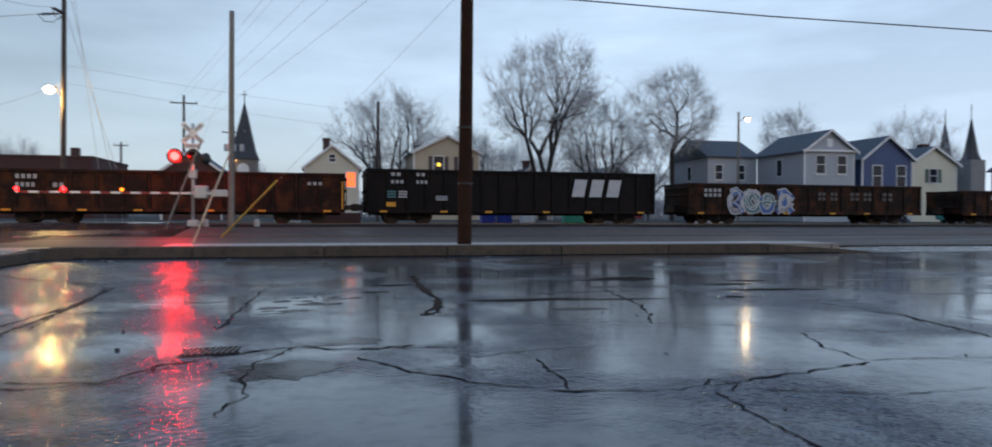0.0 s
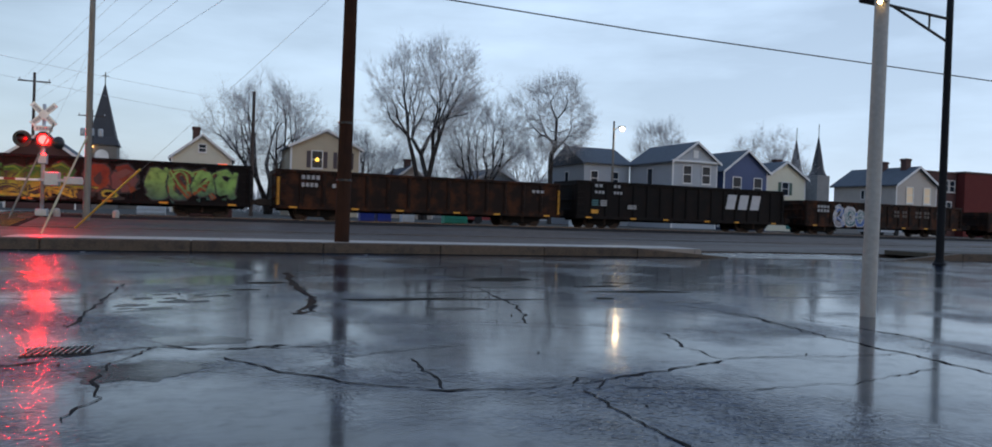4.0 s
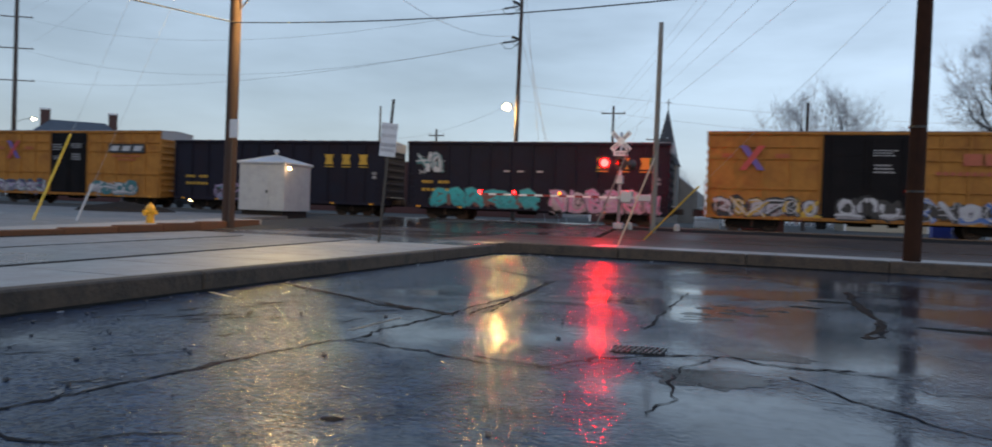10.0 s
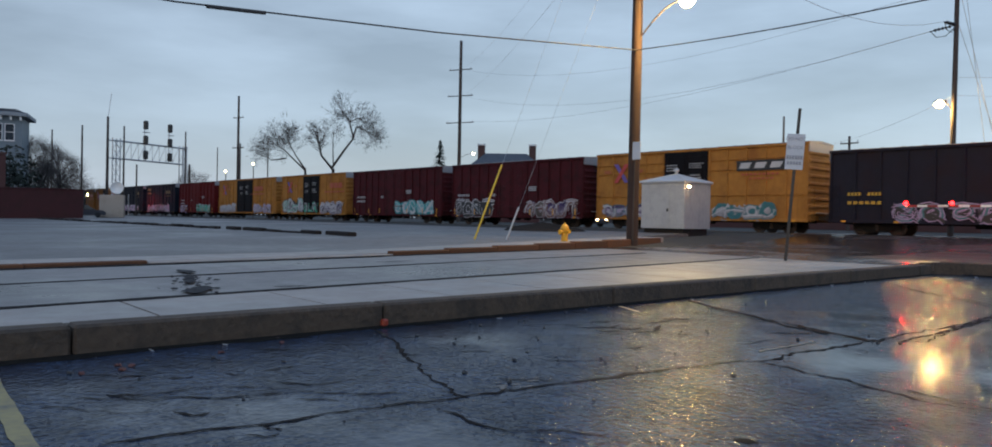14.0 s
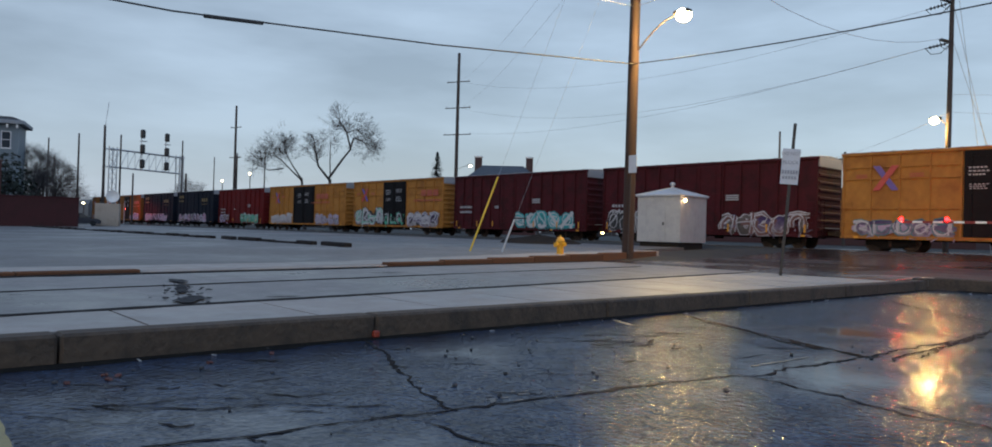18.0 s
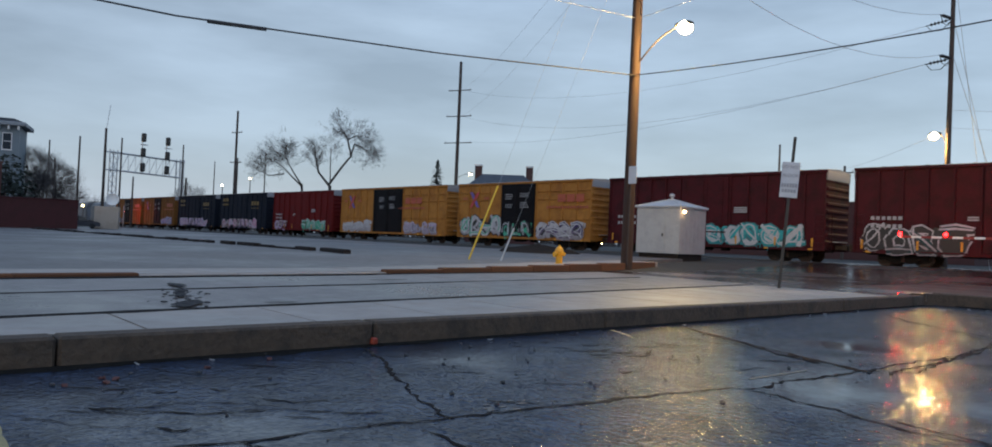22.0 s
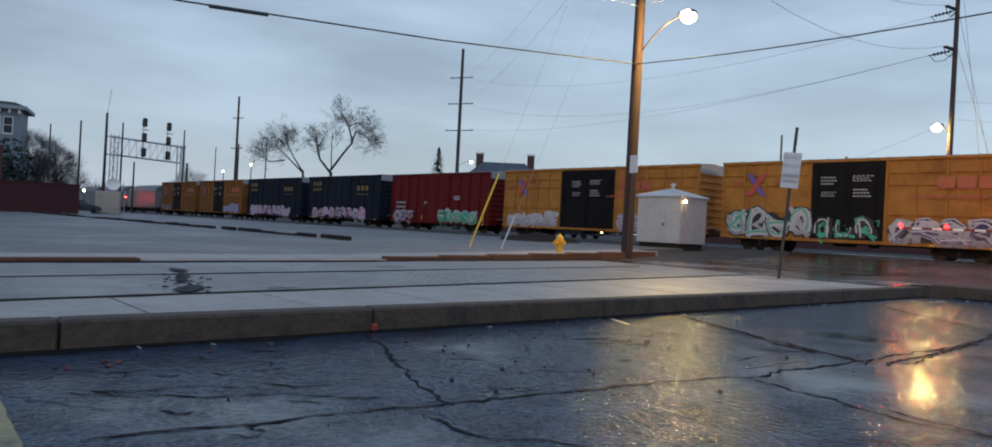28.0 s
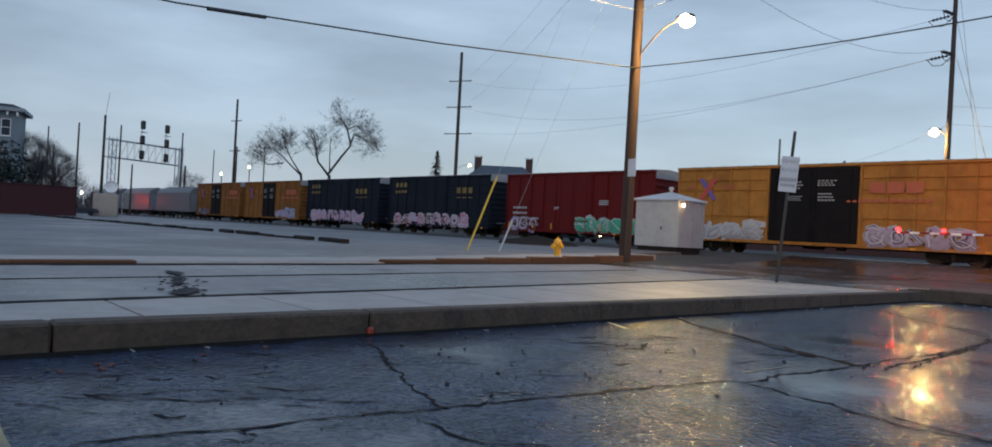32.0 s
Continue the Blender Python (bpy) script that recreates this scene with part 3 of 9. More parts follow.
def railway(off, name):
    track = thing(name, "steel railway track on dark timber ties", "railway track", (0, 40.82 + off, 0), 1.2)
    for side in (-0.7525, 0.7525):
        bm = B()
        prism(bm, [(-0.07, 0), (0.07, 0), (0.07, 0.014), (0.012, 0.03), (0.012, 0.12), (0.036, 0.13), (0.036, 0.165), (-0.036, 0.165), (-0.036, 0.13), (-0.012, 0.12), (-0.012, 0.03), (-0.07, 0.014)], -310, 250)
        moved(bm, pose(0, side, RAIL_TOP - 0.165, 0, 0, 90) @ Matrix.Diagonal((1, -1, 1, 1)))
        bmesh.ops.recalc_face_normals(bm, faces=bm.faces[:])
        part("rail", bm, STEEL, track)
    tie = mesh_of(box(B(), -0.11, 0.11, -1.3, 1.3, 0, 0.17, 0.015), "tie", TIE)
    x = -72.0
    while x < 60:
        ob = part("tie", tie, None, track)
        ob.location = (x, 0, RAIL_TOP - 0.165 - 0.155)
        x += 0.56
    return track


railway(0.0, "railway_track")

SILT = mat("wet_gutter_silt", (0.014, 0.013, 0.012), 0.9, vary=0.6, spec=0.03, stain=(0.030, 0.026, 0.020), stain_amt=0.5, bump=0.8, stain_scale=3.0)
sheet("kerb_silt", SILT, -6.125, lambda y: -5.96 + 0.12 * noise.noise((5, y * 1.3, 1)) + 0.07 * noise.noise((5, y * 5.1, 1)), -10, 17.9, lambda x, y: lot_z(x, y) + 0.005, 1, 240, "dark wet silt along the foot of the kerb", "dirt")


def silt_front():
    bm = B()
    rows = []
    for i in range(221):
        x = -5.6 + 20 * i / 220
        d = 0.12 + 0.10 * noise.noise((x * 1.3, 3, 1)) + 0.07 * noise.noise((x * 5.1, 3, 1))
        rows.append((bm.verts.new((x, 18.425, lot_z(x, 18.4) + 0.02)), bm.verts.new((x, 18.40 - d, lot_z(x, 18.3) + 0.004))))
    for a, b in zip(rows, rows[1:]):
        bm.faces.new((a[1], b[1], b[0], a[0]))
    solid("kerb_silt", bm, SILT, "dark wet silt along the foot of the kerb", "dirt", kind="structure")


silt_front()
sheet("street_seam", CRACK, lambda y: -11.05 - 0.165 * y + 0.05 * noise.noise((2, y * 0.9, 8)), lambda y: -11.02 - 0.165 * y + 0.05 * noise.noise((2, y * 0.9, 8)) + 0.06 * abs(noise.noise((4, y * 2.3, 8))), -10, 18, lambda x, y: ground_z(x + 0.5, y) + 0.016, 1, 160, "thin dark seam along the street", "joint")

sheet("lane_edge", CRACK, -6.0, 90, 20.58, 20.80, lambda x, y: ground_z(0, y) + 0.016 + 0.01 * noise.noise((x, 1, 6)), 120, 1, "dark wet edge of the lane", "joint")

sheet("cinder_verge", LANE, -5.9, 200, 31.02, 34.9, lambda x, y: ground_z(0, y) + 0.022 + 0.02 * noise.noise((x * 0.5, y * 0.9, 5)), 150, 10, "brown wet cinder verge sloping up to the track", "verge")
# ---- the train ----
YELLOW = mat("boxcar_yellow", (0.33, 0.148, 0.034), 0.62, spec=0.12, grain=(1.2, 9, 0.8), vary=0.30, stain=(0.20, 0.080, 0.024), stain_amt=0.8, bump=0.1, stain_scale=0.5)
OXIDE = mat("boxcar_oxide_red", (0.056, 0.0090, 0.0120), 0.62, spec=0.12, grain=(1.2, 9, 0.8), vary=0.25, stain=(0.020, 0.008, 0.008), stain_amt=0.85, bump=0.1, stain_scale=0.8)
BRIGHTRED = mat("boxcar_red", (0.100, 0.0085, 0.0085), 0.62, spec=0.12, grain=(1.2, 9, 0.8), vary=0.2, stain=(0.0720, 0.0120, 0.0120), stain_amt=0.5, bump=0.1, stain_scale=0.5)
DARKBLUE = mat("boxcar_dark_blue", (0.0130, 0.0130, 0.0220), 0.62, spec=0.12, grain=(1.2, 9, 0.8), vary=0.3, stain=(0.020, 0.009, 0.010), stain_amt=0.5, bump=0.1, stain_scale=0.5)
NAVY = mat("boxcar_navy", (0.0075, 0.0110, 0.0200), 0.62, spec=0.12, grain=(1.2, 9, 0.8), vary=0.3, stain=(0.0150, 0.0140, 0.0150), stain_amt=0.5, bump=0.1, stain_scale=0.5)
DOORBLACK = mat("boxcar_door_black", (0.0050, 0.0045, 0.0056), 0.62, spec=0.12, vary=0.3, stain=(0.0180, 0.0120, 0.0120), stain_amt=0.4)
GONBLACK = mat("gondola_black", (0.0050, 0.0043, 0.0046), 0.62, spec=0.12, grain=(2, 9, 1), vary=0.4, stain=(0.0240, 0.0110, 0.0080), stain_amt=0.4, bump=0.2)
GONRUST = mat("gondola_rust", (0.0130, 0.0072, 0.0056), 0.62, spec=0.12, grain=(2, 9, 1.2), vary=0.6, stain=(0.085, 0.027, 0.009), stain_amt=0.75, bump=0.35, stain_scale=0.8)
HOPGREY = mat("hopper_grey", (0.11, 0.115, 0.125), 0.5, grain=(1.2, 9, 0.8), vary=0.15, stain=(0.14, 0.13, 0.12), stain_amt=0.5, bump=0.1)
ROOFGALV = mat("car_roof_galvanised", (0.26, 0.26, 0.28), 0.45, 0.3, vary=0.15, stain=(0.25, 0.2, 0.16), stain_amt=0.5, bump=0.05)
UNDER = mat("underframe_grime", (0.010, 0.009, 0.0085), 0.9, spec=0.15, vary=0.4, bump=0.3)
WHEELMET = mat("wheel_steel", (0.05, 0.035, 0.028), 0.6, 0.5)
LOAD = mat("scrap_load", (0.04, 0.03, 0.026), 0.85, grain=(4, 4, 4), vary=0.8, bump=1.0)


def paint(name, colour):
    return mat(name, colour, 0.5, vary=0.12, stain=tuple(0.55 * c for c in colour), stain_amt=0.35, bump=0.03, stain_scale=2.0)


P_WHITE = paint("spray_white", (0.396, 0.396, 0.410))
P_CYAN = paint("spray_cyan", (0.022, 0.259, 0.288))
P_LILAC = paint("spray_lilac", (0.302, 0.216, 0.360))
P_PINK = paint("spray_pink", (0.396, 0.144, 0.259))
P_BLACK = paint("spray_black", (0.010, 0.010, 0.012))
P_MINT = paint("spray_mint", (0.043, 0.324, 0.202))
P_BLUE = paint("spray_blue", (0.036, 0.101, 0.302))
P_VIOLET = paint("spray_violet", (0.115, 0.072, 0.274))
P_TEAL = paint("spray_teal", (0.029, 0.122, 0.137))
P_BROWN = paint("spray_brown", (0.115, 0.043, 0.036))
def blend(name, low, high, z0, z1, fleck=(0.01, 0.01, 0.012), amt=0.55):
    """Sprayed paint that fades from one colour into another up the side, with dark overspray."""
    m, n, l, b = nodes_of(name)
    mp = link_coord(n, l, (1, 1, 1))
    sep = n.new("ShaderNodeSeparateXYZ")
    l.new(mp.outputs["Vector"], sep.inputs["Vector"])
    cloud = n.new("ShaderNodeTexNoise")
    cloud.inputs["Scale"].default_value, cloud.inputs["Detail"].default_value = 1.7, 5
    l.new(mp.outputs["Vector"], cloud.inputs["Vector"])
    sway = n.new("ShaderNodeMath")
    sway.operation = "MULTIPLY_ADD"
    sway.inputs[1].default_value = 0.9
    l.new(cloud.outputs["Fac"], sway.inputs[0])
    l.new(sep.outputs["Z"], sway.inputs[2])
    rise = n.new("ShaderNodeMapRange")
    rise.inputs["From Min"].default_value, rise.inputs["From Max"].default_value = z0 + 0.45, z1 + 0.45
    l.new(sway.outputs["Value"], rise.inputs["Value"])
    mix = n.new("ShaderNodeMixRGB")
    mix.inputs["Color1"].default_value, mix.inputs["Color2"].default_value = (*low, 1), (*high, 1)
    l.new(rise.outputs["Result"], mix.inputs["Fac"])
    grime = n.new("ShaderNodeTexNoise")
    grime.inputs["Scale"].default_value, grime.inputs["Detail"].default_value, grime.inputs["Roughness"].default_value = 2.6, 6, 0.6
    l.new(mp.outputs["Vector"], grime.inputs["Vector"])
    ramp = n.new("ShaderNodeMapRange")
    ramp.inputs["From Min"].default_value, ramp.inputs["From Max"].default_value = 0.45, 0.68
    ramp.inputs["To Max"].default_value = amt
    l.new(grime.outputs["Fac"], ramp.inputs["Value"])
    out = n.new("ShaderNodeMixRGB")
    out.inputs["Color2"].default_value = (*fleck, 1)
    l.new(ramp.outputs["Result"], out.inputs["Fac"])
    l.new(mix.outputs["Color"], out.inputs["Color1"])
    l.new(out.outputs["Color"], b.inputs["Base Color"])
    b.inputs["Roughness"].default_value = 0.6
    b.inputs["Specular IOR Level"].default_value = 0.25
    return m


G_GREEN = blend("spray_green_to_lime", (0.32, 0.31, 0.04), (0.010, 0.11, 0.015), 0.9, 1.9, amt=0.75)
G_LIME = blend("spray_lime_fade", (0.46, 0.40, 0.05), (0.09, 0.28, 0.03), 0.7, 1.6, amt=0.6)
G_PALE = blend("spray_pale_green_fade", (0.04, 0.09, 0.08), (0.20, 0.36, 0.09), 0.8, 1.7, amt=0.65)
G_ORANGE = blend("spray_orange_fade", (0.26, 0.075, 0.02), (0.14, 0.030, 0.014), 0.9, 2.0)
G_VIOLET = blend("spray_violet_fade", (0.20, 0.16, 0.20), (0.05, 0.03, 0.10), 0.8, 1.6)
G_GREY = blend("spray_grey_fade", (0.22, 0.20, 0.21), (0.40, 0.39, 0.41), 0.7, 1.6, amt=0.35)
G_DULL = blend("worn_grey_stencil", (0.060, 0.046, 0.040), (0.13, 0.115, 0.105), 0.7, 2.2, amt=0.5)
G_DEEP = blend("spray_deep_teal", (0.008, 0.030, 0.034), (0.014, 0.060, 0.062), 0.7, 1.8, amt=0.4)
G_LILAC = blend("spray_lilac_fade", (0.26, 0.22, 0.28), (0.36, 0.28, 0.40), 0.7, 1.7, amt=0.3)
G_CYAN = blend("spray_cyan_fade", (0.02, 0.20, 0.22), (0.04, 0.34, 0.35), 0.7, 1.7, amt=0.35)
G_MINT = blend("spray_mint_fade", (0.04, 0.22, 0.15), (0.06, 0.34, 0.22), 0.7, 1.9, amt=0.3)
M_OCHRE = paint("faded_stencil_ochre", (0.16, 0.10, 0.022))
M_YELLOW = paint("stencil_yellow", (0.42, 0.25, 0.02))
M_WHITE = paint("stencil_white", (0.30, 0.30, 0.31))
M_RED = paint("stencil_red", (0.40, 0.05, 0.04))
M_MAROON = paint("stencil_maroon", (0.34, 0.07, 0.03))
REFLECT = paint("yellow_reflector", (0.55, 0.24, 0.01))

# wheel set and truck meshes, shared by every car
_w = lathe(B(), [(0.10, -0.07), (0.40, -0.07), (0.46, -0.06), (0.46, -0.03), (0.42, -0.02), (0.42, 0.06), (0.38, 0.06), (0.33, 0.02), (0.14, 0.03), (0.10, 0.07)], sides=20)
moved(_w, pose(0, 0, 0, 90, 0, 0))
bmesh.ops.recalc_face_normals(_w, faces=_w.faces[:])
WHEEL = mesh_of(_w, "wheel", WHEELMET)
_f = B()
prism(_f, [(-1.15, 0.30), (-1.15, 0.58), (-0.75, 0.62), (-0.35, 0.78), (0.35, 0.78), (0.75, 0.62), (1.15, 0.58), (1.15, 0.30), (0.8, 0.34), (0.45, 0.16), (-0.45, 0.16), (-0.8, 0.34)], -0.07, 0.07)
SIDEFRAME = mesh_of(_f, "sideframe", UNDER)
_b = box(B(), -0.2, 0.2, -1.0, 1.0, 0.42, 0.72, 0.03)
for _x in (-0.88, 0.88):
    tube(_b, (_x, -0.9, 0.42), (_x, 0.9, 0.42), 0.08)
BOLSTER = mesh_of(_b, "bolster", UNDER)
_s = B()
lathe(_s, [(0.10 + 0.025 * (_i % 2), 0.22 + _i * 0.045) for _i in range(9)], sides=10)
SPRINGS = mesh_of(_s, "spring", WHEELMET)


def trucks(car, length, inset=2.3):
    """Two four-wheel trucks; the car's zero is its middle at the rail's top."""
    for x in (-length / 2 + inset, length / 2 - inset):
        truck = part("truck", BOLSTER, None, car, "black cast-steel truck")
        truck.location = (x, 0, 0)
        for sy in (-1, 1):
            f = part("sideframe", SIDEFRAME, None, truck)
            f.location = (0, sy * 1.0, 0)
            g = part("spring", SPRINGS, None, truck)
            g.location = (0, sy * 1.0, 0)
            for wx in (-0.88, 0.88):
                w = part("wheel", WHEEL, None, truck)
                w.location, w.rotation_euler = (wx, sy * 0.76, 0.42), (0, 0, 0 if sy < 0 else math.pi)


def bars(bm, x, z, w, h, rows=1, cols=1, gap=0.35, y=0.0):
    """Rows of plain bars in place of stencilled characters."""
    bw, bh = w / (cols + (cols - 1) * gap), h / (rows + (rows - 1) * gap)
    for r in range(rows):
        for c in range(cols):
            box(bm, x + c * bw * (1 + gap), x + c * bw * (1 + gap) + bw, y - 0.006, y, z - r * bh * (1 + gap) - bh, z - r * bh * (1 + gap))
    return bm


def stencil(car, y, x, z, w, h, rows, cols, material, label=""):
    return part("marking", bars(B(), x, z, w * 0.92, h * 0.8, rows, cols, 0.5, y), material, car, label)


def slab(bm, pts, y, thick=0.005):
    """A flat painted patch with an outline of (x, z)."""
    a = [bm.verts.new((px, y - thick, pz)) for px, pz in pts]
    bm.faces.new(a)
    return bm


def ribbon(bm, pts, w, y):
    """A brush stroke of varying width along its points."""
    prev = None
    for i, (px, pz) in enumerate(pts):
        q, r = pts[max(0, i - 1)], pts[min(len(pts) - 1, i + 1)]
        dx, dz = r[0] - q[0], r[1] - q[1]
        ln = math.hypot(dx, dz) or 1
        h = w * (0.42 + 0.12 * math.sin(2.1 * i))
        pair = [bm.verts.new((px - dz / ln * h, y, pz + dx / ln * h)), bm.verts.new((px + dz / ln * h, y, pz - dx / ln * h))]
        if prev:
            bm.faces.new((prev[0], prev[1], pair[1], pair[0]))
        prev = pair


def sweeps(rng):
    """The strokes of one abstract sprayed form, in a unit square: stems, arches, slashes and hooks thrown together."""
    lean, out = rng.uniform(-0.18, 0.22), []
    kinds = rng.sample(("stem", "arch", "bowl", "slash", "hook", "bar", "loop"), rng.choice((3, 3, 4)))
    for k in kinds:
        if k == "stem":
            x = rng.choice((0.15, 0.3, 0.8))
            p = [(x, 0.02), (x + rng.uniform(-0.05, 0.05), 0.5), (x + 0.04, 1.0)]
        elif k == "arch":
            p = [(0.5 + 0.36 * math.cos(q), 0.42 + 0.52 * math.sin(q)) for q in [radians(200 - 22 * i) for i in range(11)]]
        elif k == "bowl":
            p = [(0.5 + 0.38 * math.cos(q), 0.52 + 0.46 * math.sin(q)) for q in [radians(150 + 24 * i) for i in range(10)]]
        elif k == "slash":
            p = [(0.08, rng.uniform(0.0, 0.2)), (0.5, 0.5), (0.95, rng.uniform(0.8, 1.05))]
            p = p if rng.random() < 0.5 else [(1 - u, v) for u, v in p]
        elif k == "hook":
            p = [(0.1, 0.9), (0.45, 0.97), (0.75, 0.82), (0.62, 0.55), (0.35, 0.46), (0.7, 0.3), (0.95, 0.02)]
        elif k == "bar":
            v = rng.choice((0.12, 0.5, 0.88))
            p = [(0.02, v), (0.5, v + 0.06), (1.08, v + rng.uniform(-0.05, 0.1))]
        else:
            p = [(0.52 + 0.27 * math.cos(q), 0.5 + 0.33 * math.sin(q)) for q in [radians(36 * i) for i in range(11)]]
        out.append([(u + lean * (v - 0.5) + rng.uniform(-0.02, 0.02), v + rng.uniform(-0.02, 0.02)) for u, v in p])
    return out


def graffiti(car, y, x0, x1, z0, z1, letters, fills, edge, seed, under=None, label="", shine=None, heavy=0.27):
    """A spray-painted piece: a ragged ground, then interlocked forms of strokes, each with its rim, fill and highlight."""
    rng = random.Random(seed)
    letters = max(2, letters)
    w, h, zc = (x1 - x0) / letters, z1 - z0, (z0 + z1) / 2
    bm = B()
    if under:
        n = letters * 6
        top, low = [], []
        for i in range(n + 1):
            px = x0 + (x1 - x0) * i / n
            k = min(1.0, 0.3 + 5.0 * min(i, n - i) / n)
            top.append((px, zc + h * k * (0.30 + rng.uniform(-0.13, 0.13))))
            low.append((px, zc - h * k * (0.34 + rng.uniform(-0.12, 0.08))))
        for i in range(n):
            slab(bm, [low[i], low[i + 1], top[i + 1], top[i]], y)
    for j in range(letters * 4):
        px, pz = rng.uniform(x0, x1), zc + rng.uniform(-0.5, 0.42) * h
        ribbon(bm, [(px, pz), (px + rng.uniform(-0.1, 0.25), pz + rng.uniform(-0.25, 0.1)), (px + rng.uniform(-0.1, 0.4), pz - rng.uniform(0.0, 0.3))], rng.uniform(0.03, 0.12), y - 0.0056 - 0.0004 * (j % 5))
    bmesh.ops.remove_doubles(bm, verts=bm.verts[:], dist=1e-4)
    piece = part("graffiti", bm, under or fills[-1], car, label)
    for i in range(letters):
        lw, lh = w * rng.uniform(0.95, 1.2), h * rng.uniform(0.78, 1.0)
        cx, cz = x0 + i * w + rng.uniform(-0.06, 0.06) * w, z0 + (h - lh) * rng.uniform(0.1, 0.9)
        lift = 0.004 + 0.006 * (i % 3)
        bm, kinds = B(), []
        thick = heavy * min(lw, lh) * rng.uniform(0.85, 1.2)
        paths = [[(cx + u * lw, cz + v * lh) for u, v in p] for p in sweeps(rng)]
        for layer, (k, m) in enumerate(((1.55, 0), (1.0, 1), (0.30, 3))):
            for j, path in enumerate(paths):
                if layer == 2:
                    if (i + j) % 2:
                        continue
                    path = [(px - 0.16 * thick, pz + 0.16 * thick) for px, pz in path]
                n0 = len(bm.faces)
                ribbon(bm, path, thick * k, y - lift - 0.0016 * layer - 0.0003 * j)
                kinds += [(m + (j % 2 if m == 1 else 0))] * (len(bm.faces) - n0)
        bm.faces.ensure_lookup_table()
        for f, k in zip(bm.faces, kinds):
            f.material_index = k
        part("letter", bm, [edge, fills[i % len(fills)], fills[(i + 1) % len(fills)], shine or P_WHITE], piece)
    return piece


def ladder(car, x, y, z0, z1, material, end=False):
    bm = B()
    for i in range(int((z1 - z0) / 0.38) + 1):
        z = z0 + i * 0.38
        if end:
            tube(bm, (x, y - 0.22, z), (x, y + 0.22, z), 0.012, sides=5)
        else:
            tube(bm, (x - 0.22, y, z), (x + 0.22, y, z), 0.012, sides=5)
    for d in (-0.23, 0.23):
        p = ((x, y + d, z0 - 0.05), (x, y + d, z1)) if end else ((x + d, y, z0 - 0.05), (x + d, y, z1))
        tube(bm, *p, 0.014, sides=5)
    part("ladder", bm, material, car)


def coupler(car, length):
    for sx in (-1, 1):
        bm = box(B(), sx * length / 2 - 0.12, sx * (length / 2 + 0.55), -0.12, 0.12, 0.72, 0.98, 0.03)
        box(bm, sx * (length / 2 + 0.35), sx * (length / 2 + 0.62), -0.2, 0.2, 0.70, 1.02, 0.04)
        part("coupler", bm, WHEELMET, car)


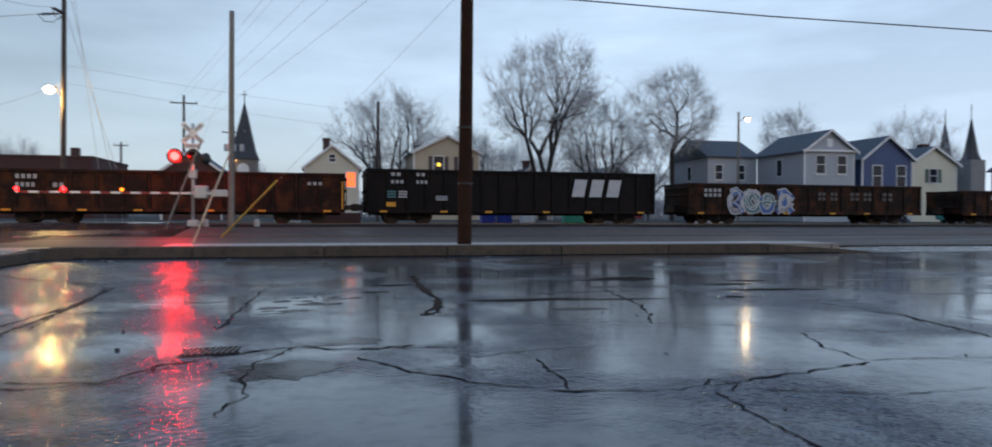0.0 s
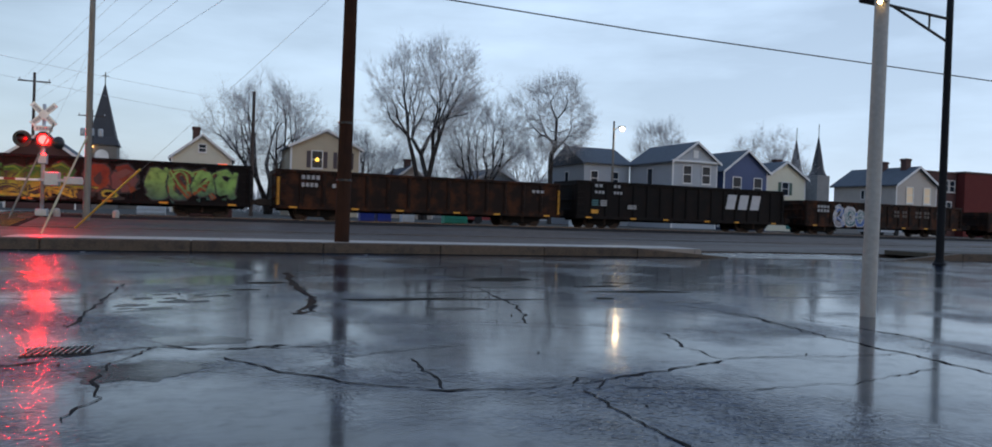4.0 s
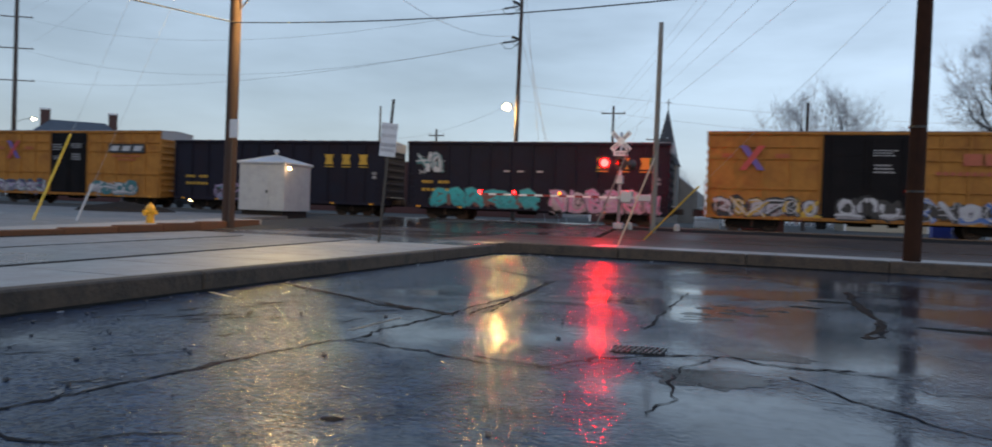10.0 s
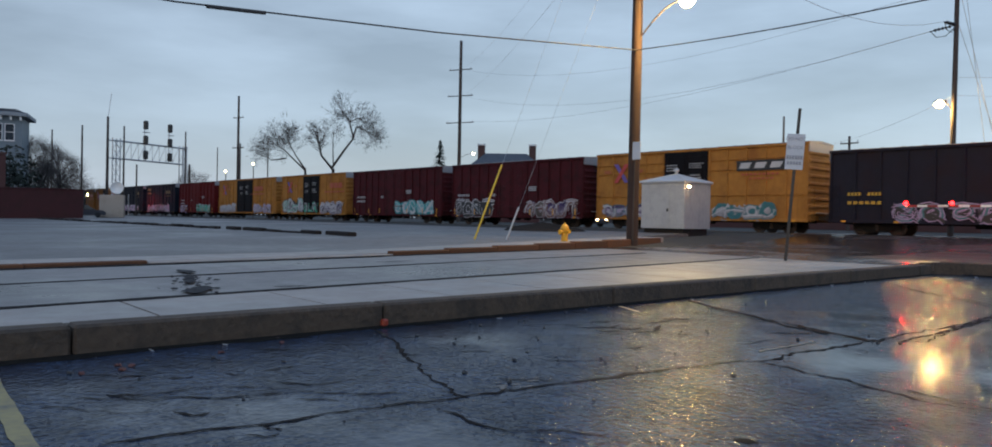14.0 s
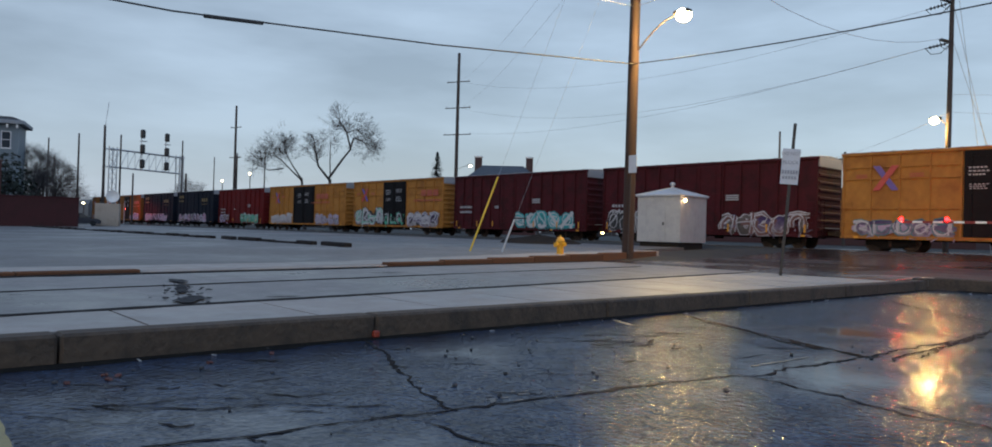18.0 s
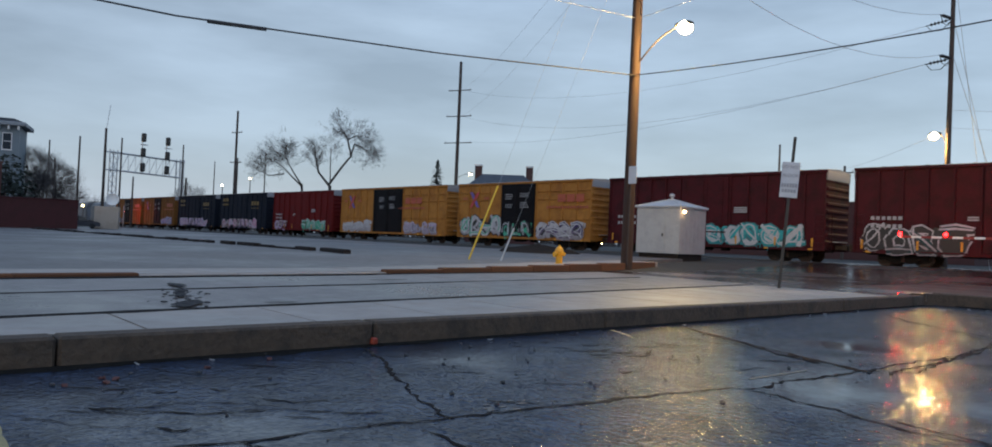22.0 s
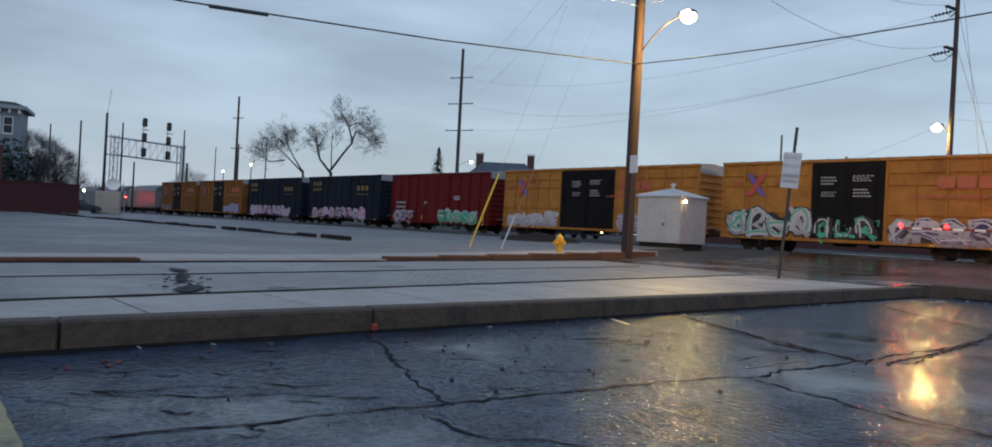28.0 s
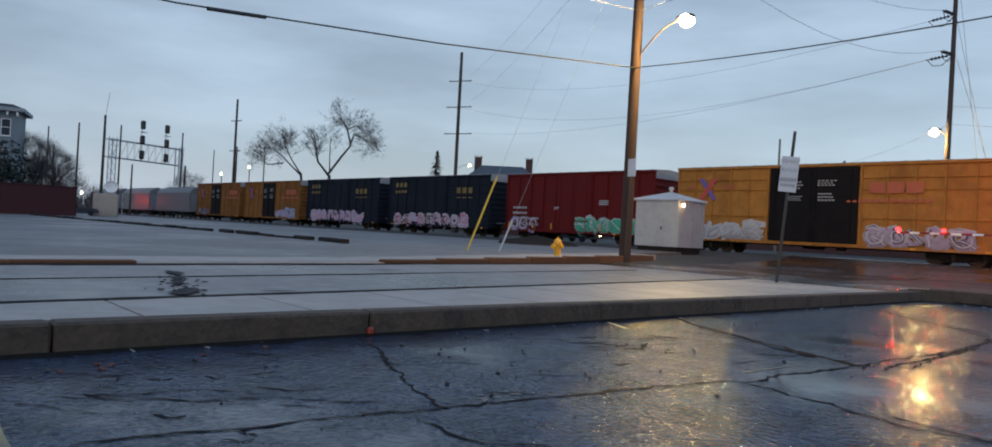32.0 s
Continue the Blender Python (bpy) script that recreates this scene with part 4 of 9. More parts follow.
def boxcar(label, length, top, paintwork, door=(0, 0), door_paint=None, sill=0.62, corrugated=False):
    """A high-cube boxcar; its middle at the rail's top is zero, the seen side looks towards -y."""
    car = thing("boxcar", label, "boxcar", group="cars of the freight train")
    L, hw = length / 2, 1.5
    bm = B()
    box(bm, -L + 0.06, L - 0.06, -hw + 0.10, hw - 0.10, sill + 0.10, top - 0.10)
    part("body", bm, paintwork, car)
    d0, d1 = door
    for sy in (-1, 1):
        y = sy * hw
        # panels between posts, each slightly dished, with a rail at sill and eave
        spans = [(-L + 0.1, d0 - 0.12), (d1 + 0.12, L - 0.1)] if d1 > d0 else [(-L + 0.1, L - 0.1)]
        relief = 0.045 if corrugated else 0.02
        post = mesh_of(box(B(), -0.045, 0.045, -0.11, relief - 0.02 if corrugated else 0.0, 0, top - sill - 0.24), "side_post", paintwork)
        for a, b in spans:
            n = max(3, round((b - a) / 1.22))
            for i in range(n + 1):
                ob = part("side_post", post, None, car)
                ob.matrix_basis = Matrix.Translation((a + (b - a) * i / n, y - sy * 0.02, sill + 0.12)) @ Matrix.Diagonal((1, sy, 1, 1))
            if not corrugated:
                for z in (sill + 1.55, sill + 3.05, top - 0.75):
                    part("side_stiffener", box(B(), a, b, min(y - sy * 0.02, y - sy * 0.11), max(y - sy * 0.02, y - sy * 0.11), z - 0.035, z + 0.035), paintwork, car)
        part("side_sill", box(B(), -L + 0.02, L - 0.02, min(y + sy * 0.01, y - sy * 0.12), max(y + sy * 0.01, y - sy * 0.12), sill, sill + 0.16, 0.015), paintwork, car)
        part("eave_rail", box(B(), -L, L, min(y + sy * 0.015, y - sy * 0.1), max(y + sy * 0.015, y - sy * 0.1), top - 0.14, top, 0.015), paintwork, car)
        if d1 > d0:
            bm = box(B(), d0, d1, min(y + sy * 0.01, y - sy * 0.11), max(y + sy * 0.01, y - sy * 0.11), sill + 0.18, top - 0.16, 0.02)
            dr = part("door", bm, door_paint, car, "dark sliding door")
            for z in (sill + 0.9, sill + 1.7, sill + 2.5, sill + 3.3, sill + 4.0):
                if z < top - 0.3:
                    part("door_rib", box(B(), d0 + 0.08, d1 - 0.08, min(y + sy * 0.03, y), max(y + sy * 0.03, y), z - 0.04, z + 0.04), door_paint, dr)
            for x in (d0 + 0.35, (d0 + d1) / 2 - 0.05, (d0 + d1) / 2 + 0.2, d1 - 0.35):
                part("lock_rod", tube(B(), (x, y + sy * 0.045, sill + 0.25), (x, y + sy * 0.045, top - 0.3), 0.022, sides=6), door_paint, dr)
            part("door_track", box(B(), d0 - 2.6, d1 + 0.3, min(y + sy * 0.04, y), max(y + sy * 0.04, y), sill + 0.10, sill + 0.17), paintwork, car)
    # roof with shallow pitch and ribs
    bm = B()
    prism(bm, [(-hw - 0.02, 0), (hw + 0.02, 0), (hw + 0.02, 0.03), (0, 0.13), (-hw - 0.02, 0.03)], -L, L)
    moved(bm, pose(0, 0, top, 0, 0, 90))
    part("roof", bm, ROOFGALV, car, "galvanised ribbed roof")
    bm = B()
    for i in range(int(length / 1.0)):
        x = -L + 0.5 + i * 1.0
        prism(bm, [(-hw, 0.02), (hw, 0.02), (hw, 0.055), (0, 0.15), (-hw, 0.055)], x - 0.04, x + 0.04)
    moved(bm, pose(0, 0, top, 0, 0, 90))
    part("roof_rib", bm, ROOFGALV, car)
    # corrugated ends
    for sx in (-1, 1):
        bm = B()
        z = sill + 0.45
        while z < top - 0.25:
            r = 0.11
            prof = [(-hw + 0.12, z - r), (hw - 0.12, z - r), (hw - 0.12, z + r), (-hw + 0.12, z + r)]
            a = [bm.verts.new((sx * (L - 0.06), py, pz)) for py, pz in prof]
            b = [bm.verts.new((sx * L, py * 0.96, z + (pz - z) * 0.45)) for py, pz in prof]
            bm.faces.new(b)
            for i in range(4):
                bm.faces.new((a[i], a[(i + 1) % 4], b[(i + 1) % 4], b[i]))
            z += 0.42
        bmesh.ops.recalc_face_normals(bm, faces=bm.faces[:])
        part("end_corrugation", bm, paintwork, car)
        part("end_cap", box(B(), min(sx * (L - 0.05), sx * (L + 0.012)), max(sx * (L - 0.05), sx * (L + 0.012)), -hw + 0.06, hw - 0.06, top - 0.52, top - 0.02), ROOFGALV, car, "pale galvanised upper end panel")
        part("end_platform", box(B(), min(sx * L, sx * (L + 0.28)), max(sx * L, sx * (L + 0.28)), -0.6, 0.6, 1.12, 1.16), GALV, car)
        ladder(car, sx * (L - 0.35), -hw - 0.05, sill + 0.05, sill + 2.0, paintwork)
        ladder(car, sx * (L + 0.05), -1.1, sill + 0.05, sill + 2.0, paintwork, True)
    bm = box(B(), -L + 0.3, L - 0.3, -0.25, 0.25, 0.55, sill + 0.12)
    for x in (-L * 0.5, -L * 0.25, 0, L * 0.25, L * 0.5):
        box(bm, x - 0.08, x + 0.08, -hw + 0.12, hw - 0.12, 0.58, sill + 0.12)
    part("underframe", bm, UNDER, car)
    bm = tube(B(), (-0.9, -0.75, 0.62), (0.2, -0.75, 0.62), 0.2)
    box(bm, 0.9, 1.35, -0.95, -0.6, 0.42, 0.8, 0.03)
    tube(bm, (0.2, -0.75, 0.62), (L - 3.4, -0.4, 0.6), 0.025, sides=5)
    part("brake_gear", bm, UNDER, car)
    for x in (-L + 0.8, -L * 0.55, L * 0.55, L - 0.8):
        part("reflector", box(B(), x - 0.12, x + 0.12, -hw - 0.016, -hw - 0.01, sill + 0.03, sill + 0.13), REFLECT, car, "yellow reflector strip")
    coupler(car, length)
    trucks(car, length)
    return car


def gondola(label, length, top, paintwork, load=None, posts=14, sill=0.60, tub=False):
    car = thing("gondola", label, "gondola", group="cars of the freight train")
    L, hw = length / 2, 1.5
    for sy in (-1, 1):
        y = sy * (hw - 0.08)
        part("side_plate", box(B(), -L, L, min(y, y - sy * 0.03), max(y, y - sy * 0.03), sill, top - 0.08), paintwork, car)
        part("top_chord", box(B(), -L - 0.01, L + 0.01, min(y + sy * 0.09, y - sy * 0.06), max(y + sy * 0.09, y - sy * 0.06), top - 0.16, top, 0.02), paintwork, car)
        part("side_sill", box(B(), -L, L, min(y + sy * 0.08, y), max(y + sy * 0.08, y), sill - 0.04, sill + 0.14, 0.015), paintwork, car)
        stake = mesh_of(prism(B(), [(-0.11, 0), (-0.06, -0.085), (0.06, -0.085), (0.11, 0)], 0, 1), "stake", paintwork)
        for i in range(posts + 1):
            x = -L + 0.12 + (length - 0.24) * i / posts
            ob = part("stake", stake, None, car)
            ob.matrix_basis = Matrix.Translation((x, y, sill + 0.1)) @ Matrix(((1, 0, 0, 0), (0, 0, -sy, 0), (0, 1, 0, 0), (0, 0, 0, 1))) @ Matrix.Diagonal((1, top - sill - 0.24, 1, 1))
    for sx in (-1, 1):
        bm = box(B(), min(sx * L, sx * (L - 0.05)), max(sx * L, sx * (L - 0.05)), -hw + 0.1, hw - 0.1, sill, top - 0.02)
        for z in (sill + 0.5, sill + 1.1, top - 0.3):
            box(bm, min(sx * L, sx * (L + 0.07)), max(sx * L, sx * (L + 0.07)), -hw + 0.14, hw - 0.14, z - 0.07, z + 0.07, 0.02)
        part("end_wall", bm, paintwork, car)
        ladder(car, sx * (L - 0.3), -hw - 0.06, sill + 0.1, top - 0.2, paintwork)
        ladder(car, sx * (L + 0.09), -1.0, sill + 0.1, top - 0.2, paintwork, True)
    part("floor_plate", box(B(), -L, L, -hw + 0.1, hw - 0.1, sill, sill + 0.08), UNDER, car)
    if load:
        bm = B()
        n, rows = 40, []
        for i in range(n + 1):
            x = -L + 0.06 + (length - 0.12) * i / n
            rows.append([bm.verts.new((x, -hw + 0.12 + (2 * hw - 0.24) * j / 8, top - 0.25 + load * max(0, noise.noise((x * 0.5, j * 0.6, length)) + 0.25) * math.sin(math.pi * j / 8))) for j in range(9)])
        for a, b in zip(rows, rows[1:]):
            for j in range(8):
                bm.faces.new((a[j], a[j + 1], b[j + 1], b[j]))
        part("scrap_load", bm, LOAD, car, "dark loose scrap load")
    bm = box(B(), -L + 0.2, L - 0.2, -0.25, 0.25, 0.45, sill)
    for x in (-L * 0.6, -L * 0.3, 0, L * 0.3, L * 0.6):
        box(bm, x - 0.1, x + 0.1, -hw + 0.12, hw - 0.12, 0.5, sill)
    part("underframe", bm, UNDER, car)
    for x in (-L + 0.9, -L * 0.5, -L * 0.2, L * 0.2, L * 0.5, L - 0.9):
        part("reflector", box(B(), x - 0.2, x + 0.2, -hw - 0.016, -hw - 0.008, sill + 0.0, sill + 0.1), REFLECT, car, "yellow reflector strip")
    coupler(car, length)
    trucks(car, length)
    return car


def hopper(label, length, top):
    car = thing("covered_hopper", label, "hopper car", group="cars of the freight train")
    L, hw = length / 2, 1.5
    bm = B()
    prism(bm, [(-hw, 1.1), (-hw + 0.05, 0.9), (hw - 0.05, 0.9), (hw, 1.1), (hw + 0.04, top - 0.8), (hw - 0.25, top - 0.25), (0.6, top), (-0.6, top), (-hw + 0.25, top - 0.25), (-hw - 0.04, top - 0.8)], -L + 1.2, L - 1.2)
    moved(bm, pose(0, 0, 0, 0, 0, 90))
    part("tank", bm, HOPGREY, car, smooth=False)
    for k in range(4):
        x = -L + 3.0 + k * (length - 6.0) / 3
        bm = B()
        q = bmesh.ops.create_cone(bm, segments=4, radius1=0.5, radius2=1.5, depth=0.75, cap_ends=True)
        moved(bm, Matrix.Translation((x, 0, 0.75)) @ pose(0, 0, 0, 0, 0, 45))
        part("hopper_chute", bm, HOPGREY, car)
        part("hatch", box(B(), x - 1.2, x + 1.2, -0.3, 0.3, top, top + 0.1, 0.02), HOPGREY, car)
    for sx in (-1, 1):
        bm = B()
        prism(bm, [(L - 1.2, 1.0), (L - 1.2, top - 1.0), (L - 0.2, 1.0)], -hw + 0.1, hw - 0.1) if sx > 0 else prism(bm, [(-L + 1.2, 1.0), (-L + 0.2, 1.0), (-L + 1.2, top - 1.0)], -hw + 0.1, hw - 0.1)
        part("end_slope", bm, HOPGREY, car)
        ladder(car, sx * (L - 0.25), -hw, 0.9, top - 0.4, HOPGREY)
    part("walkway", box(B(), -L + 0.6, L - 0.6, -0.35, 0.35, top + 0.12, top + 0.17), GALV, car)
    part("underframe", box(B(), -L, L, -1.3, 1.3, 0.82, 1.0), UNDER, car)
    coupler(car, length)
    trucks(car, length, 1.8)
    return car


TRAIN = []          # (car, middle of the car along the track at the start)


def couple(car, left, length):
    TRAIN.append((car, left + length / 2))
    return car


FACE = -1.516        # just proud of the side posts


def emblem_cross(car, x, z, s):
    """A plain crossed emblem in violet and red."""
    bm = B()
    slab(bm, [(x - s, z + s), (x - s * 0.45, z + s), (x + s, z - s), (x + s * 0.45, z - s)], FACE)
    part("emblem", bm, P_VIOLET, car)
    bm = B()
    slab(bm, [(x + s, z + s), (x + s * 0.45, z + s), (x - s, z - s), (x - s * 0.45, z - s)], FACE - 0.004)
    part("emblem", bm, M_RED, car)


# browner yellow of the two far cars, their haze and dimness put into it
YELLOWFAR = mat("far_boxcar_yellow", (0.20, 0.085, 0.022), 0.66, spec=0.12, grain=(1.2, 9, 0.8), vary=0.3, stain=(0.10, 0.042, 0.018), stain_amt=0.8, bump=0.1, stain_scale=0.5)


def yellow_car(left, length, d0, d1, seed, coat=None):
    L = length / 2
    car = boxcar("yellow high boxcar with black sliding door and graffiti", length, 5.02, coat or YELLOW, (d0 - L, d1 - L), DOORBLACK)
    emblem_cross(car, 2.2 - L, 3.70, 0.62)
    stencil(car, FACE, 0.75 - L, 3.9, 0.6, 0.22, 2, 1, M_MAROON)
    stencil(car, FACE, 3.3 - L, 3.9, 0.7, 0.22, 2, 1, M_MAROON)
    if seed == 4:
        plate = part("emblem", box(B(), 10.7 - L, 13.7 - L, FACE - 0.006, FACE, 3.55, 4.15), P_BLACK, car, "black emblem plate with three white blocks")
        for k in range(3):
            x = 10.85 + k * 0.95 - L
            bm = B()
            prism(bm, [(x, 3.68), (x + 0.62, 3.68), (x + 0.80, 4.02), (x + 0.14, 4.02)], FACE - 0.012, FACE - 0.006)
            part("emblem_block", bm, P_WHITE, plate, "slanted white block")
        stencil(car, FACE, 11.0 - L, 3.40, 2.5, 0.14, 1, 9, M_MAROON)
        stencil(car, FACE, 11.5 - L, 3.15, 1.6, 0.12, 1, 6, M_MAROON)
    else:
        for k in range(3):
            bm = box(B(), 11.5 + k * 0.88 - L, 12.26 + k * 0.88 - L, FACE - 0.006, FACE, 3.45, 4.0)
            part("emblem", bm, M_MAROON, car, "faded maroon emblem block")
        stencil(car, FACE, 10.4 - L, 3.15, 4.4, 0.22, 1, 14, M_MAROON)
    for k, (dx, z, w, h) in enumerate(((0.3, 4.15, 1.1, 0.36), (0.35, 3.45, 0.95, 0.5), (-1.35, 4.1, 0.9, 0.5), (-1.3, 3.3, 0.85, 0.3))[:2 + 2 * (seed > 3)]):
        for r in range(3):
            stencil(car, FACE - 0.02, (d0 + d1) / 2 + dx - L, z - r * h / 3, w * (1.0, 0.8, 0.9)[(r + k) % 3], h / 5, 1, 5, M_WHITE)
    return couple(car, left, length)


# cars from the front of the train to its tail
def make_train():
    g = gondola("rusty brown gondola with yellow end markers", 14.6, 2.20, GONRUST, 0.3)
    stencil(g, FACE, -5, 1.9, 4.0, 0.35, 1, 6, M_WHITE)
    couple(g, 40.4, 14.6)
    g = gondola("rusty brown gondola with blue lettered graffiti", 16.6, 2.42, GONRUST, 0.3)
    graffiti(g, FACE, -5.6, -1.4, 0.62, 2.05, 4, (P_BLUE, G_GREY, P_TEAL), P_WHITE, 41, under=P_BLACK, label="blue and white sprayed letters")
    stencil(g, FACE, -7.2, 2.1, 1.2, 0.6, 2, 4, M_WHITE)
    for x, w in ((0.6, 0.55), (1.5, 0.5), (2.9, 0.7), (3.9, 0.6), (5.3, 0.8)):
        stencil(g, FACE, x, 1.95, w, 0.62, 2, 2, G_DULL, "worn grey stencil marks")
    couple(g, 20.6, 16.6)
    g = gondola("tall black gondola with large white emblem and stencils", 16.6, 2.92, GONBLACK, 0.15, posts=16)
    # large white emblem of three plain slanted blocks
    for k in range(3):
        x = 3.15 + k * 1.04
        bm = B()
        prism(bm, [(x, 1.52), (x + 0.74, 1.52), (x + 0.94, 2.5), (x + 0.20, 2.5)], FACE - 0.006, FACE)
        part("emblem", bm, P_WHITE, g, "large white emblem block")
    stencil(g, FACE, -7.0, 2.72, 0.55, 0.22, 1, 2, M_WHITE)
    stencil(g, FACE, -5.65, 2.72, 0.5, 0.22, 1, 2, M_WHITE)
    stencil(g, FACE, -7.0, 2.32, 0.72, 0.22, 1, 3, M_WHITE)
    stencil(g, FACE, -5.65, 2.32, 0.65, 0.22, 1, 3, M_WHITE)
    stencil(g, FACE, -7.2, 1.75, 0.5, 0.45, 3, 1, P_TEAL)
    stencil(g, FACE, -6.6, 1.75, 0.5, 0.45, 3, 1, M_WHITE)
    stencil(g, FACE, -4.6, 1.5, 0.7, 0.3, 3, 1, M_WHITE)
    stencil(g, FACE, -7.25, 1.15, 0.55, 0.3, 1, 1, REFLECT)
    couple(g, 1.95, 16.6)
    g = gondola("rusty brown gondola with a dark scrap load", 16.6, 2.62, GONRUST, 0.35)
    stencil(g, FACE, -7.0, 2.35, 1.0, 0.26, 1, 4, M_WHITE)
    stencil(g, FACE, -7.0, 1.95, 0.9, 0.26, 1, 4, M_WHITE)
    stencil(g, FACE, -5.4, 1.95, 0.5, 0.26, 1, 2, M_WHITE)
    stencil(g, FACE, 6.4, 2.15, 0.8, 0.2, 1, 3, M_WHITE)
    for x in (-8.26, 8.12):
        part("end_marker", box(B(), x, x + 0.14, FACE - 0.012, FACE, 0.75, 2.2), REFLECT, g, "yellow end marker")
    couple(g, -15.75, 16.6)
    g = gondola("black gondola with a long green and orange graffiti mural", 16.2, 2.66, GONBLACK, None, posts=15)
    stencil(g, FACE, -6.0, 2.1, 0.75, 0.26, 1, 4, M_WHITE)
    stencil(g, FACE, -6.2, 1.65, 1.15, 0.28, 1, 6, M_WHITE)
    stencil(g, FACE, -6.15, 1.2, 1.2, 0.3, 2, 1, P_TEAL)
    graffiti(g, FACE, -4.6, 0.3, 0.75, 2.25, 5, (G_GREEN,), P_BLACK, 11, G_GREEN, "green and yellow mural letters", G_LIME)
    graffiti(g, FACE - 0.025, -4.0, 2.2, 0.68, 1.30, 6, (G_LIME, G_GREEN, P_BLACK), P_BLACK, 12, None, "yellow letter feet", G_LIME)
    graffiti(g, FACE, 0.6, 3.0, 1.0, 2.4, 2, (G_ORANGE, P_BROWN), P_BLACK, 13, P_BLACK, "brown and orange mural figure", G_ORANGE)
    graffiti(g, FACE, 3.2, 7.3, 0.8, 2.3, 4, (G_PALE, G_PALE, G_ORANGE), P_BLACK, 14, G_PALE, "pale green mural letters", G_PALE)
    stencil(g, FACE, -7.6, 1.05, 0.4, 0.3, 1, 1, REFLECT)
    couple(g, -33.15, 16.2)

    c = yellow_car(-49.43, 15.4, 5.5, 9.33, 1)
    graffiti(c, FACE, -7.3, -2.3, 0.70, 1.75, 6, (G_GREY, P_BLACK, M_YELLOW), P_BLACK, 21, P_BROWN, "black and white sprayed letters")
    graffiti(c, FACE - 0.02, -1.6, 1.4, 0.75, 1.85, 3, (G_GREY, P_BLACK), P_BLACK, 22, P_BLACK, "black and white sprayed figures")
    graffiti(c, FACE, 1.9, 6.6, 0.70, 1.75, 5, (P_BLUE, P_BLACK, G_GREY), G_GREY, 23, P_BLACK, "blue and white sprayed letters")

    def dark_car(left, length, seed):
        d = boxcar("dark blue-black boxcar with yellow emblem letters and rust", length, 4.42, DARKBLUE, corrugated=True)
        L = length / 2
        for i in range(3):
            x = 11.1 - L + i * 1.15
            bm = B()
            prism(bm, [(x, 3.02), (x + 0.6, 3.02), (x + 0.5, 3.32), (x + 0.6, 3.62), (x, 3.62), (x + 0.1, 3.32)], FACE - 0.006, FACE)
            e = part("emblem", bm, M_YELLOW, d, "yellow emblem block")
            part("underline", box(B(), x, x + 0.6, FACE - 0.006, FACE, 2.86, 2.92), M_YELLOW, e)
        stencil(d, FACE, 1.0 - L, 2.2, 0.7, 0.2, 1, 4, M_YELLOW)
        stencil(d, FACE, 2.0 - L, 2.2, 0.7, 0.2, 1, 4, M_YELLOW)
        stencil(d, FACE, 1.0 - L, 1.75, 1.8, 0.2, 1, 6, M_YELLOW)
        stencil(d, FACE, L - 0.75, 2.6, 0.25, 0.5, 2, 1, M_WHITE)
        return couple(d, left, length)

    c = dark_car(-66.2, 15.0, 2)
    graffiti(c, FACE, -6.0, 0.4, 0.66, 1.75, 6, (G_CYAN,), P_TEAL, 31, P_BROWN, "cyan sprayed letters", P_CYAN)
    graffiti(c, FACE, 1.1, 7.0, 0.62, 1.85, 6, (G_LILAC, G_GREY, G_LILAC), P_BLACK, 32, G_GREY, "lilac and white sprayed letters", P_PINK)
    graffiti(c, FACE, -6.9, -5.2, 2.6, 3.9, 2, (P_TEAL, P_WHITE), P_BLACK, 33, None, "small pale tag")
    for x, w in ((-1.6, 0.4), (-0.8, 0.4), (0.3, 0.4)):
        stencil(c, FACE, x, 2.85, w, 0.12, 1, 1, M_WHITE)
    c = dark_car(-82.74, 15.1, 3)
    graffiti(c, FACE, -4.4, 0.6, 0.7, 1.6, 4, (P_TEAL, P_BLACK), P_LILAC, 34, None, "thin grey outline tag", P_LILAC)

    c = yellow_car(-98.84, 15.0, 5.64, 8.73, 4)
    graffiti(c, FACE, -6.9, -2.2, 0.75, 1.6, 5, (G_GREY, G_VIOLET), P_TEAL, 35, G_LILAC, "faded grey and violet letters")
    graffiti(c, FACE, 1.6, 5.6, 0.75, 1.7, 4, (G_GREY, P_TEAL), P_TEAL, 36, G_GREY, "pale grey letters", P_WHITE)

    def red_car(left, length, paintwork, label, rows=True):
        d = boxcar(label, length, 4.98, paintwork, (-1.6, 1.6), paintwork, corrugated=True)
        L = length / 2
        stencil(d, FACE, 0.9 - L, 2.5, 1.6, 0.22, 1, 6, M_WHITE)
        stencil(d, FACE, 0.9 - L, 2.1, 1.6, 0.22, 1, 6, M_WHITE)
        stencil(d, FACE, 5.2 - L, 2.5, 0.5, 0.25, 2, 1, M_WHITE)
        for x in (0.5, 3.1, 5.0, 9.6, 12.0, length - 0.7):
            part("upright_reflector", box(B(), x - L - 0.05, x - L + 0.05, FACE - 0.03, FACE - 0.02, 0.85, 1.30), REFLECT, d, "yellow upright reflector strip")
        stencil(d, FACE, 9.4 - L, 3.0, 0.9, 0.4, 3, 1, M_WHITE)
        return couple(d, left, length)

    c = red_car(-114.92, 14.9, OXIDE, "oxide-red high boxcar with white and blue graffiti")
    graffiti(c, FACE, -7.0, -2.2, 0.60, 2.1, 4, (P_BLACK, P_BLACK, G_DEEP), G_GREY, 51, P_BLACK, "large black letters with white rims", G_GREY)
    graffiti(c, FACE, 1.6, 6.9, 0.7, 1.95, 5, (P_BROWN, G_DULL, P_BROWN, G_VIOLET), G_GREY, 52, None, "white-rimmed sprayed letters with dull fills", G_GREY)
    c = red_car(-131.1, 14.8, OXIDE, "oxide-red high boxcar with a cyan graffiti tag")
